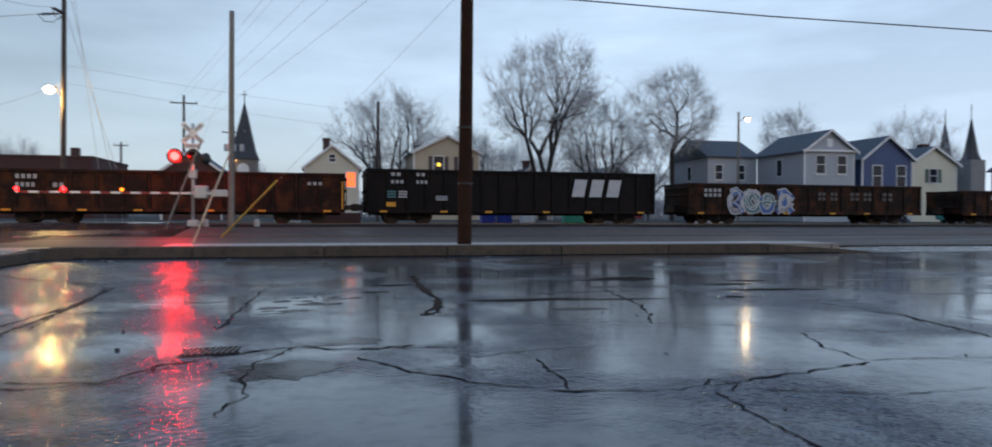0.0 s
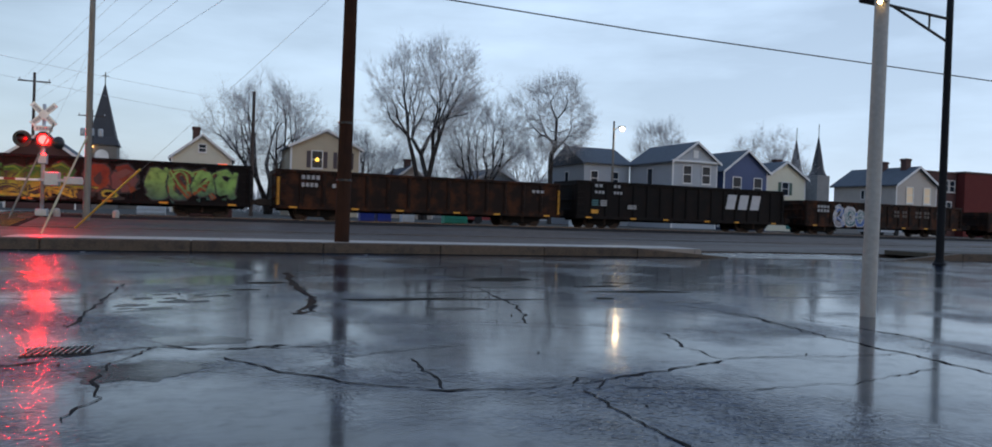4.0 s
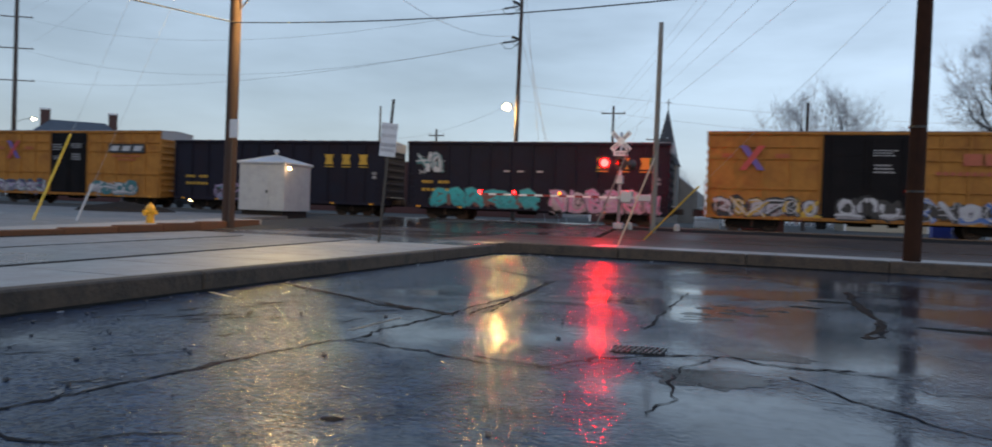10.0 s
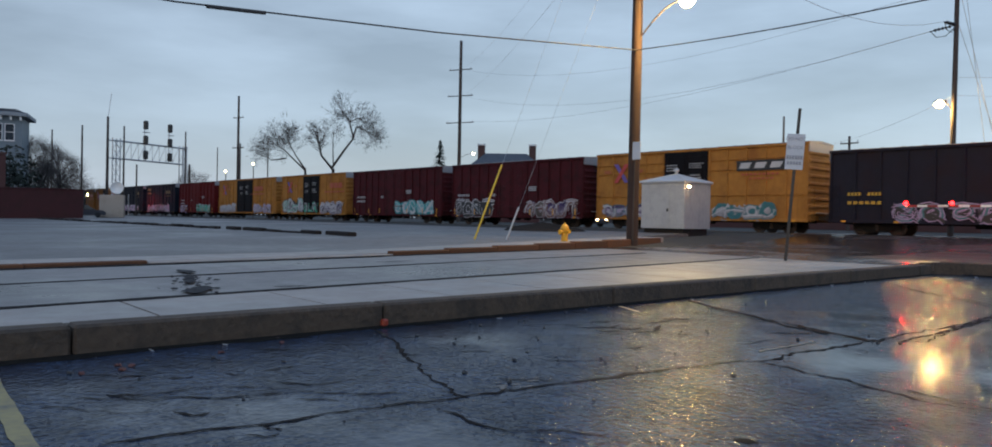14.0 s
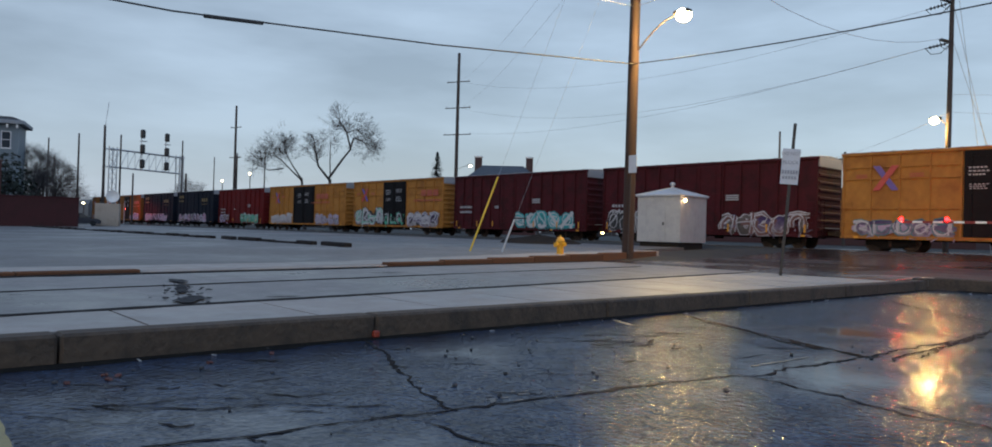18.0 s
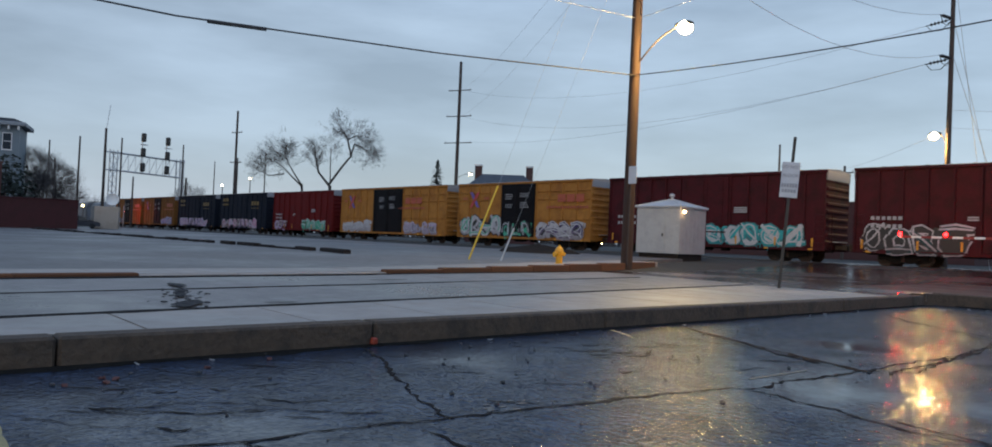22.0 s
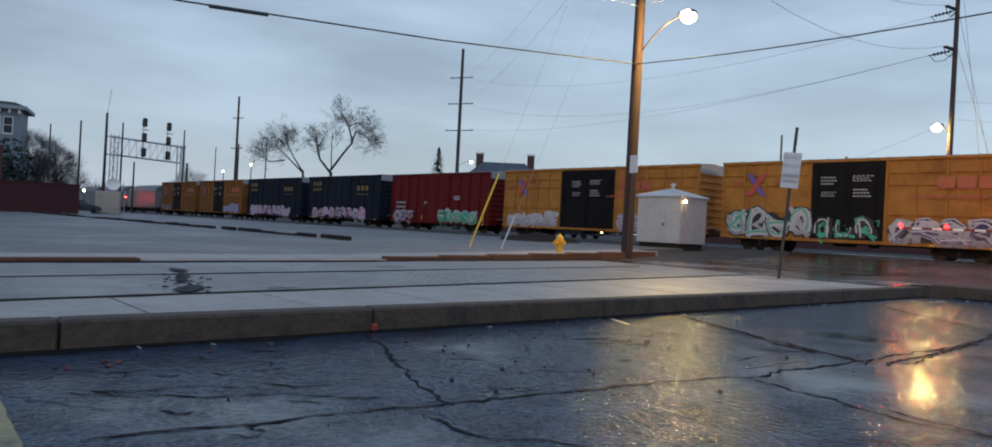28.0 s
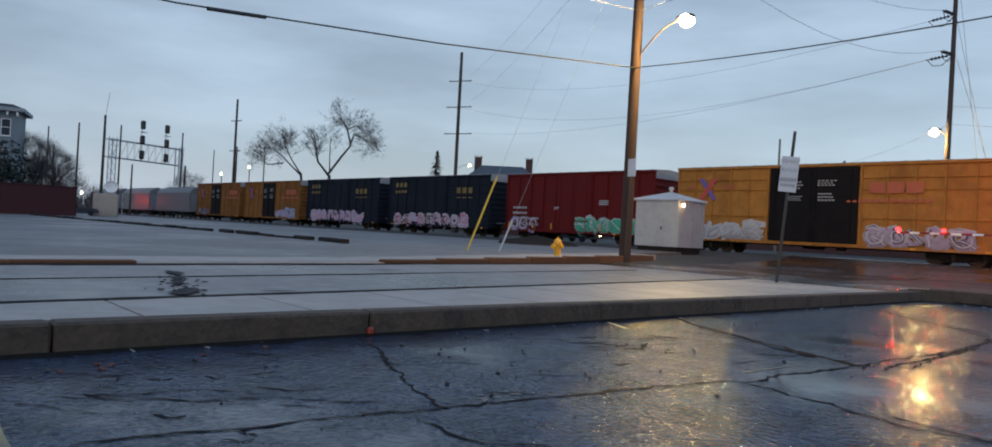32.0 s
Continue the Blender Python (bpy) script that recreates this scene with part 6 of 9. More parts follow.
def marker_post(at):
    bm = lathe(B(), [(0.14, -0.05), (0.14, 0.2), (0.11, 0.28), (0.04, 0.31)], sides=12)
    ob = solid("concrete_marker", bm, CONCPOLE, "small round-topped concrete marker by the crossing", "marker")
    ob.location = at


marker_post((-5.4, 35.6, 0.5))
marker_post((-3.2, 35.8, 0.5))

# ---- signal shed ----
def signal_shed(at, rz):
    s = thing("signal_shed", "white sheet-metal signal shed with a hipped roof and a lit lamp", "shed", at, rz)
    w, h = 1.22, 2.45
    for i in range(4):
        wall = part("wall_panel", box(B(), -w, w, -w - 0.02, -w + 0.02, 0.12, h, 0.0), ALUSHED, s)
        wall.rotation_euler = (0, 0, i * math.pi / 2)
        for k in range(-3, 4):
            bm = box(B(), k * 0.36 - 0.02, k * 0.36 + 0.02, -w - 0.030, -w - 0.02, 0.12, h - 0.02)
            part("seam", bm, ALUSHED, wall)
    bm = B()
    r = w + 0.10
    base = [bm.verts.new((x * r, y * r, h)) for x, y in ((-1, -1), (1, -1), (1, 1), (-1, 1))]
    low = [bm.verts.new((x * r, y * r, h - 0.07)) for x, y in ((-1, -1), (1, -1), (1, 1), (-1, 1))]
    tip = bm.verts.new((0, 0, h + 0.42))
    for i in range(4):
        bm.faces.new((base[i], base[(i + 1) % 4], tip))
        bm.faces.new((low[(i + 1) % 4], low[i], base[i], base[(i + 1) % 4]) if False else (low[i], low[(i + 1) % 4], base[(i + 1) % 4], base[i]))
    bm.faces.new(low[::-1])
    part("roof", bm, ALUSHED, s, "grey-white hipped metal roof")
    bm = B()
    for x, y in ((-1, -1), (1, -1), (1, 1), (-1, 1)):
        tube(bm, (x * r, y * r, h + 0.01), (0, 0, h + 0.43), 0.025, sides=5)
    part("roof_ridge", bm, GALV, s)
    part("vent", lathe(B(), [(0.08, h + 0.36), (0.08, h + 0.56), (0.14, h + 0.56), (0.14, h + 0.64), (0.05, h + 0.70)], sides=12), GALV, s, "round roof vent")
    part("foundation", box(B(), -w + 0.1, w - 0.1, -w + 0.1, w - 0.1, -0.25, 0.12), TIE, s)
    d = part("door", box(B(), -0.42, 0.42, -w - 0.05, -w - 0.03, 0.2, 1.85, 0.005), ALUSHED, s)
    part("handle", box(B(), 0.28, 0.34, -w - 0.09, -w - 0.05, 0.95, 1.1), BLACKMET, d)
    bm = B()
    bmesh.ops.create_uvsphere(bm, u_segments=12, v_segments=6, radius=0.075)
    moved(bm, Matrix.Translation((w + 0.12, -w + 0.22, h - 0.28)))
    part("lamp", bm, glow("lit_shed_lamp", (1.0, 0.62, 0.28), 30), s, "small lit orange lamp", smooth=True)
    part("lamp_box", box(B(), w, w + 0.08, -w + 0.12, -w + 0.32, h - 0.34, h - 0.2, 0.01), GALV, s)


signal_shed((-22.35, 31.2, 0.62), 4)


def block_sign(at):
    s = thing("road_sign", "white rectangular road sign on a dark leaning post", "road sign", at)
    part("post", box(B(), -0.035, 0.035, -0.02, 0.02, -0.2, 3.55, 0.006), BLACKMET, s)
    p = part("plate", box(B(), -0.215, 0.175, -0.045, -0.03, 2.12, 2.95, 0.004), SIGNWHITE, s, "white sign plate with grey lettering")
    for i, word in enumerate(("DO NOT", "BLOCK")):
        cu = bpy.data.curves.new("lettering", "FONT")
        cu.body, cu.size, cu.align_x, cu.extrude = word, 0.108, "CENTER", 0.002
        tmp = bpy.data.objects.new("tmp_text", cu)
        me = bpy.data.meshes.new_from_object(tmp)
        bpy.data.objects.remove(tmp)
        me.materials.append(SIGNINK)
        ob = part("lettering", me, None, p)
        ob.matrix_basis = pose(-0.02, -0.05, 2.80 - 0.20 * i, 90, 0, 0)
    part("lettering", bars(B(), -0.19, 2.45, 0.34, 0.09, 1, 6, y=-0.049), SIGNINK, p)
    part("lettering", bars(B(), -0.17, 2.31, 0.30, 0.07, 1, 5, y=-0.049), SIGNINK, p)
    s.matrix_basis = pose(*at, -1.0, 4.0, 28)
    return s


block_sign((-8.62, 16.3, 0.21))
def hydrant(at):
    h = thing("fire_hydrant", "yellow cast-iron fire hydrant on the far kerb", "fire hydrant", at)
    part("barrel", lathe(B(), [(0.17, 0), (0.17, 0.05), (0.12, 0.06), (0.12, 0.40), (0.16, 0.41), (0.16, 0.46), (0.12, 0.47)], sides=16), HYDRANT, h, smooth=False)
    part("bonnet", lathe(B(), [(0.15, 0.47), (0.15, 0.50), (0.12, 0.58), (0.06, 0.64), (0.03, 0.65), (0.03, 0.70), (0.01, 0.70)], sides=16), HYDRANT, h)
    for a, b, r in (((0, 0, 0.36), (0, -0.2, 0.36), 0.075), ((0, 0, 0.38), (0.19, 0, 0.38), 0.06), ((0, 0, 0.38), (-0.19, 0, 0.38), 0.06)):
        part("nozzle", tube(B(), a, b, r, sides=12), HYDRANT, h)
        d = Vector(b) - Vector(a)
        part("nozzle_cap", tube(B(), b, Vector(b) + d.normalized() * 0.05, r * 1.2, sides=8), HYDRANT, h)


hydrant((-18.06, 18.7, 0.27))

# ---- houses ----
PANE = glass("dark_window_glass", (0.018, 0.024, 0.034), 0.10)
PANE.node_tree.nodes["Principled BSDF"].inputs["Specular IOR Level"].default_value = 0.15
TRIMW = mat("white_trim", (0.62, 0.62, 0.62), 0.5, vary=0.06, bump=0.02)
BRICKD = mat("dark_red_brick", (0.062, 0.022, 0.020), 0.8, grain=(5, 5, 12), vary=0.35, bump=0.3)
CHIM = mat("chimney_brick", (0.07, 0.035, 0.03), 0.85, grain=(6, 6, 14), vary=0.4)
LIT_PANE = glow("lit_window", (1.0, 0.15, 0.035), 1.5)
DIM_PANE = glow("dimly_lit_window", (0.62, 0.48, 0.32), 0.16)


def window(parent, x, z, w, h, y, shutters=None, pane=None):
    win = part("window", box(B(), x - w / 2, x + w / 2, y - 0.03, y + 0.02, z, z + h), pane or PANE, parent)
    bm = B()
    t = 0.09
    for a in ((x - w / 2 - t, x - w / 2, z - t, z + h + t), (x + w / 2, x + w / 2 + t, z - t, z + h + t), (x - w / 2, x + w / 2, z + h, z + h + t), (x - w / 2, x + w / 2, z - t, z), (x - w / 2, x + w / 2, z + h / 2 - 0.035, z + h / 2 + 0.035)):
        box(bm, a[0], a[1], y - 0.07, y - 0.031, a[2], a[3])
    part("window_frame", bm, TRIMW, win)
    part("window_sill", box(B(), x - w / 2 - 0.14, x + w / 2 + 0.14, y - 0.11, y - 0.03, z - t - 0.06, z - t), TRIMW, win)
    if shutters:
        for sx in (-1, 1):
            bm = B()
            cx = x + sx * (w / 2 + 0.35)
            steps = [(y - (0.06 if k % 2 else 0.035), z + h * k / 16) for k in range(17)]
            prism(bm, [(y - 0.018, z)] + steps + [(y - 0.018, z + h)], -cx - 0.2, -cx + 0.2)
            moved(bm, pose(0, 0, 0, 0, 0, 90))
            part("shutter", bm, shutters, win)


def house(x0, x1, y0, depth, eave, ridge, wall, label, windows=(), sides=(), chimneys=(), base=0.5, gable_front=True, shutters=None, over=0.35, roof_mat=None):
    """A gabled house whose gable looks towards the railway."""
    w, cx = x1 - x0, (x0 + x1) / 2
    h = thing("house", label, "house", (cx, y0, base), group="houses beyond the railway")
    e, r = eave - base, ridge - base
    bm = B()
    if gable_front:
        prism(bm, [(-w / 2, 0), (w / 2, 0), (w / 2, e), (0, r), (-w / 2, e)], 0, depth)
    else:
        prism(bm, [(-w / 2, 0), (w / 2, 0), (w / 2, e), (-w / 2, e)], 0, depth)
    part("wall", bm, wall, h)
    # siding boards as shallow proud courses on the gable
    bm = B()
    z = 1.2
    while z < e:
        box(bm, -w / 2 - 0.012, w / 2 + 0.012, -0.015, 0.0, z, z + 0.13)
        box(bm, -w / 2 - 0.015, -w / 2, 0.0, depth, z, z + 0.13)
        z += 0.15
    part("siding", bm, wall, h, kind="stuff")
    rm = roof_mat or ROOF
    if gable_front:
        sl = (r - e) / (w / 2)
        for sx in (-1, 1):
            bm = B()
            ox, oz = w / 2 + over, e - sl * over
            prism(bm, [(0, r + 0.02), (sx * ox, oz + 0.02), (sx * ox, oz + 0.16), (0, r + 0.17)], -over, depth + over)
            part("roof", bm, rm, h, "dark shingled roof slope")
            bm = B()
            prism(bm, [(0, r - 0.06), (sx * ox, oz - 0.10), (sx * ox, oz + 0.17), (0, r + 0.20)], -over - 0.05, -over - 0.005)
            part("bargeboard", bm, TRIMW, h, "white gable trim")
        for sx in (-1, 1):
            part("corner_board", box(B(), sx * w / 2 - 0.09, sx * w / 2 + 0.03 if sx > 0 else sx * w / 2 + 0.09, -0.035, -0.016, 0, e), TRIMW, h)
    else:
        bm = B()
        prism(bm, [(-over, e), (depth + over, e), (depth + over, e + 0.12), (depth / 2, r), (-over, e + 0.12)], -w / 2 - over, w / 2 + over)
        moved(bm, pose(0, 0, 0, 0, 0, 90) @ Matrix.Diagonal((1, -1, 1, 1)))
        bmesh.ops.recalc_face_normals(bm, faces=bm.faces[:])
        part("roof", bm, rm, h, "dark shingled roof")
    for x, z, ww, hh, *rest in windows:
        window(h, x, z, ww, hh, -0.016, shutters, rest[0] if rest else None)
    for yy, z, ww, hh in sides:
        win = part("side_window", box(B(), -w / 2 - 0.03, -w / 2 + 0.01, yy - ww / 2, yy + ww / 2, z, z + hh), PANE, h)
        bm = B()
        for a in ((yy - ww / 2 - 0.1, yy - ww / 2, z - 0.1, z + hh + 0.1), (yy + ww / 2, yy + ww / 2 + 0.1, z - 0.1, z + hh + 0.1), (yy - ww / 2, yy + ww / 2, z + hh, z + hh + 0.1), (yy - ww / 2, yy + ww / 2, z - 0.1, z)):
            box(bm, -w / 2 - 0.06, -w / 2 - 0.031, a[0], a[1], a[2], a[3])
        part("window_frame", bm, TRIMW, win)
    for x, y, top in chimneys:
        bm = box(B(), x - 0.35, x + 0.35, y - 0.35, y + 0.35, e - 0.5, top - base)
        box(bm, x - 0.42, x + 0.42, y - 0.42, y + 0.42, top - base - 0.25, top - base - 0.05)
        part("chimney", bm, CHIM, h, "dark brick chimney")
    return h


def siding(name, c):
    return mat(name, c, 0.6, grain=(1, 1, 24), vary=0.1, stain=tuple(0.8 * v for v in c), stain_amt=0.4, bump=0.1)


S_BEIGE, S_CREAM, S_GREY, S_BLUE, S_WHITE, S_TAUPE = siding("beige_siding", (0.40, 0.34, 0.25)), siding("cream_siding", (0.52, 0.49, 0.40)), siding("grey_siding", (0.32, 0.345, 0.38)), siding("navy_siding", (0.045, 0.072, 0.17)), siding("ivory_siding", (0.60, 0.58, 0.47)), siding("taupe_siding", (0.40, 0.365, 0.335))
SHUT_D, SHUT_G = paint("plum_shutters", (0.06, 0.04, 0.045)), paint("green_shutters", (0.05, 0.09, 0.07))
house(8.75, 15.75, 77.3, 9, 7.65, 9.35, S_BEIGE, "beige two-storey house with dark shutters", ((-0.9, 5.0, 1.0, 1.7), (1.8, 5.0, 1.0, 1.7), (-0.9, 1.4, 1.0, 1.7)), shutters=SHUT_D)
window_lamp = solid("window_lamp", lathe(B(), [(0.03, 0), (0.2, 0.02), (0.12, 0.35), (0.05, 0.37)], (11.35, 77.15, 6.15), 12), glow("lit_lamp_shade", (1.0, 0.62, 0.08), 2.0), "small lit yellow lamp hung at a window", "lamp")
house(-2.35, 3.1, 78.0, 9, 5.95, 8.1, S_CREAM, "cream house with a small attic window and brick chimney", ((0.0, 6.0, 0.6, 0.7), (1.9, 3.4, 0.9, 1.5, LIT_PANE)), chimneys=((-0.6, 1.2, 9.0),))
house(44.7, 50.2, 62.6, 8.0, 7.4, 9.3, S_GREY, "light grey two-storey house with white trim", ((-1.0, 4.7, 0.95, 1.7), (1.35, 4.7, 0.95, 1.7), (-1.0, 1.2, 0.95, 1.7)), sides=((4.0, 4.6, 0.9, 1.6),))
GREY_HOUSE = [o for o in scene.objects if o.get("label", "").startswith("light grey two-storey")][0]
part("pediment_band", box(B(), -3.0, 3.0, -0.32, -0.02, 6.78, 6.98, 0.02), TRIMW, GREY_HOUSE, "white band under the gable")
part("gable_louver", box(B(), -0.32, 0.32, -0.07, -0.016, 7.25, 8.05, 0.01), TRIMW, GREY_HOUSE, "white attic louver")
house(38.9, 44.6, 70.6, 8.0, 7.2, 9.4, S_GREY, "grey rear wing of a two-storey house", ((-1.6, 4.4, 0.8, 1.5), (1.0, 4.4, 0.8, 1.5)), sides=((4.0, 4.4, 0.8, 1.5),), gable_front=False)
house(51.7, 57.5, 63.3, 9.0, 6.8, 8.95, S_BLUE, "navy blue two-storey house with white trim", ((-1.2, 3.6, 1.0, 2.0), (1.6, 3.6, 1.0, 2.0), (-1.2, 0.6, 1.0, 2.0)))
house(58.7, 64.6, 65.0, 9.0, 6.5, 8.25, S_WHITE, "ivory house with dark green shutters", ((0.0, 4.1, 0.9, 1.4),), shutters=SHUT_G, chimneys=((1.5, 3.0, 8.9),))
house(68.2, 74.2, 56.0, 8.2, 5.9, 7.75, S_TAUPE, "taupe house with lit gable windows and chimneys", ((-1.1, 3.5, 0.9, 1.6, DIM_PANE), (1.5, 3.5, 0.9, 1.6, DIM_PANE)), sides=((4.2, 3.9, 0.4, 0.9),), chimneys=((-0.3, 1.2, 8.8), (-0.3, 4.0, 8.6)))
house(20.5, 26.0, 84.0, 8.0, 4.6, 6.6, S_TAUPE, "low grey house behind the trees", (), chimneys=((0, 2.0, 7.6),))
house(30.0, 38.0, 84.0, 9.0, 4.9, 6.9, siding("slate_siding", (0.14, 0.17, 0.2)), "low slate-blue house behind the trees")


def flat_block(x0, x1, y0, y1, top, material, label, windows=(), parapet=0.25, chimneys=()):
    b = thing("brick_building", label, "building", ((x0 + x1) / 2, y0, 0.45))
    w, d, t = x1 - x0, y1 - y0, top - 0.45
    part("wall", box(B(), -w / 2, w / 2, 0, d, 0, t), material, b)
    part("parapet", box(B(), -w / 2 - 0.1, w / 2 + 0.1, -0.1, d + 0.1, t, t + parapet, 0.03), CHIM, b)
    for x, z, ww, hh in windows:
        window(b, x, z, ww, hh, -0.005)
    for x, y, h in chimneys:
        part("chimney", box(B(), x - 0.4, x + 0.4, y - 0.4, y + 0.4, t, h, 0.03), CHIM, b)


flat_block(80.6, 86.25, 62.5, 72.0, 8.1, BRICKD, "dark red brick building with white-framed windows", ((-1.8, 5.5, 0.8, 1.3), (0.9, 5.5, 0.8, 1.3), (2.0, 5.5, 0.8, 1.3), (-1.8, 2.9, 0.8, 1.3), (1.5, 2.9, 0.8, 1.3)))
flat_block(86.35, 95.0, 61.5, 72.0, 8.2, mat("red_painted_brick", (0.11, 0.026, 0.024), 0.8, spec=0.1, grain=(4, 4, 12), vary=0.2, stain=(0.14, 0.04, 0.03)), "plain red brick block at the end of the row")
flat_block(-58.0, -24.5, 86.0, 100.0, 6.9, BRICKD, "long low dark brick building beyond the crossing", chimneys=((14.8, 1.0, 7.6),))
house(-14.2, -9.2, 69.0, 8.0, 4.75, 6.55, BRICKD, "dark low brick house with a shingled roof by the crossing", over=0.25)


def church(at):
    c = thing("church", "stone church with a dark pointed steeple and cross", "church", at)
    st = mat("church_stone", (0.18, 0.16, 0.14), 0.85, grain=(3, 3, 3), vary=0.3, bump=0.4)
    part("tower", box(B(), -1.75, 1.75, -1.75, 1.75, -0.2, 8.2, 0.05), st, c)
    bm = B()
    base = [bm.verts.new((x * 1.95, y * 1.95, 8.2)) for x, y in ((-1, -1), (1, -1), (1, 1), (-1, 1))]
    mid = [bm.verts.new((x * 1.5, y * 1.5, 9.4)) for x, y in ((-1, -1), (1, -1), (1, 1), (-1, 1))]
    tip = bm.verts.new((0, 0, 16.6))
    for i in range(4):
        j = (i + 1) % 4
        bm.faces.new((base[i], base[j], mid[j], mid[i]))
        bm.faces.new((mid[i], mid[j], tip))
    bm.faces.new(base[::-1])
    part("spire", bm, mat("slate_spire", (0.035, 0.036, 0.042), 0.7, grain=(3, 3, 10), vary=0.4), c, "dark slate spire")
    bm = tube(B(), (0, 0, 16.4), (0, 0, 17.9), 0.06)
    tube(bm, (-0.4, 0, 17.4), (0.4, 0, 17.4), 0.05)
    part("cross", bm, BLACKMET, c)
    bm = B()
    prism(bm, [(-0.8, 5.4)] + [(0.8 * math.cos(a), 6.8 + 0.8 * math.sin(a)) for a in [radians(180 - 20 * i) for i in range(10)]] + [(0.8, 5.4)], -1.80, -1.74)
    part("arched_louver", bm, WHITEPAINT, c, "pale arched opening")
    bm = B()
    prism(bm, [(-4.5, -0.2), (4.5, -0.2), (4.5, 4.5), (0, 8.0), (-4.5, 4.5)], 1.76, 18)
    part("nave", bm, st, c)
    bm = B()
    bmesh.ops.create_uvsphere(bm, u_segments=8, v_segments=5, radius=0.2)
    moved(bm, Matrix.Translation((-1.2, -2.0, 7.9)))
    part("lamp", bm, glow("lit_warm_small", (1.0, 0.55, 0.18), 12), c, "small lit warm lamp")


church((-11.6, 109.4, 0.5))


def spire(at, h, r):
    s = thing("church_spire", "distant slender dark church spire", "church", at, group="distant spires")
    part("tower", box(B(), -r, r, -r, r, -0.3, h * 0.58, 0.05), mat("pale_tower", (0.2, 0.2, 0.2), 0.8), s)
    part("spire", lathe(B(), [(r * 1.05, h * 0.58), (r * 0.75, h * 0.64), (0.05, h)], sides=8), MATS["slate_spire"], s)
    part("finial", tube(B(), (0, 0, h - 0.1), (0, 0, h + 2.2), 0.07, sides=5), BLACKMET, s)


spire((104.5, 107.7, 0.5), 17.0, 1.5)
spire((107.2, 105.0, 0.5), 17.6, 1.5)
# ---- trees ----
def tree(at, height, width, seed, stems=1, clear=0.22, tips=650, label="bare winter tree with fine grey twigs", base_r=0.30, per=6, crown=(0.55, 0.5), low=None, shift=(0, 0), gap=-0.12, twig=None):
    """A bare tree: tip points fill an uneven crown; each joins the nearest wood below it, and limbs thicken by what they carry."""
    rng = random.Random(seed)
    t = thing("tree", label, "tree", at, group="bare trees")
    P, parent = [], []

    def node(p, par):
        P.append(p)
        parent.append(par)
        return len(P) - 1

    goals = []
    while len(goals) < tips:
        d = Vector((rng.gauss(0, 1), rng.gauss(0, 1), rng.gauss(0, 1))).normalized() * rng.random() ** 0.22
        q = Vector((d.x * width / 2, d.y * width / 2, height * crown[0] + d.z * height * (0.98 - crown[0]) if d.z > 0 else height * crown[0] + d.z * height * (crown[0] - (low or clear + 0.08))))
        if noise.noise((q.x * 0.55 + 3 * seed, q.y * 0.55, q.z * 0.55)) < gap:
            continue
        lump = 0.80 + 0.42 * noise.noise((q.x * 0.32 + seed, q.y * 0.32, q.z * 0.32))
        q = Vector((q.x * lump, q.y * lump, height * crown[0] + (q.z - height * crown[0]) * min(1.0, lump + 0.1)))
        q += Vector((shift[0], shift[1], 0)) * max(0, q.z / height - 0.3)
        goals.append(q)
    ends = []

    def branch(k, G, depth):
        a = P[k]
        if len(G) == 1:
            q = Vector(G[0])
            for u in (0.5, 1.0):
                ln = (q - a).length
                k = node(a.lerp(q, u) + Vector((rng.gauss(0, 0.04), rng.gauss(0, 0.04), 0.05)) * ln * (u < 1), k)
            ends.append(k)
            return
        c = Vector(G.mean(0))
        step = 0.26 if depth < 2 else 0.34
        ln = (c - a).length
        p = a.lerp(c, step) + Vector((rng.gauss(0, 0.06), rng.gauss(0, 0.06), rng.gauss(0.03, 0.03))) * ln
        k = node(p, k)
        D = G - np.array(tuple(p))
        D = D / (np.linalg.norm(D, axis=1, keepdims=True) + 1e-6)
        D = D - D.mean(0)
        axis = np.linalg.svd(D, full_matrices=False)[2][0]
        s = D @ axis
        cut = np.quantile(s, rng.uniform(0.36, 0.64))
        lo, hi = G[s <= cut], G[s > cut]
        for part_goals in (lo, hi):
            if len(part_goals):
                branch(k, part_goals, depth + 1)

    GA = np.array([tuple(q) for q in goals])
    turn0 = rng.uniform(0, 6.28)
    sector = ((np.arctan2(GA[:, 1], GA[:, 0]) + turn0) % math.tau / math.tau * stems).astype(int)
    for s in range(stems):
        G = GA[sector == s]
        if not len(G):
            continue
        a = (s + 0.5) / stems * math.tau - turn0
        off = 0.30 * (stems > 1)
        k = node(Vector((off * math.cos(a), off * math.sin(a), -0.3)), -1)
        lean = 0.10 * height * clear * (stems > 1)
        for i in range(1, 6):
            u = i / 5
            k = node(Vector(((off + lean * u * u) * math.cos(a) + rng.gauss(0, 0.04), (off + lean * u * u) * math.sin(a) + rng.gauss(0, 0.04), height * clear * u * (0.85 + 0.3 * rng.random() * (i == 5)))), k)
        branch(k, G, 0)
    load = [0.0] * len(P)
    for e in ends:
        load[e] += 1
    for i in range(len(P) - 1, -1, -1):
        if parent[i] >= 0:
            load[parent[i]] += load[i]
    big = max(load)
    rad = [max(0.008, base_r * (max(v, 0.3) / big) ** 0.60) for v in load]
    V, F, thin = [], [], []
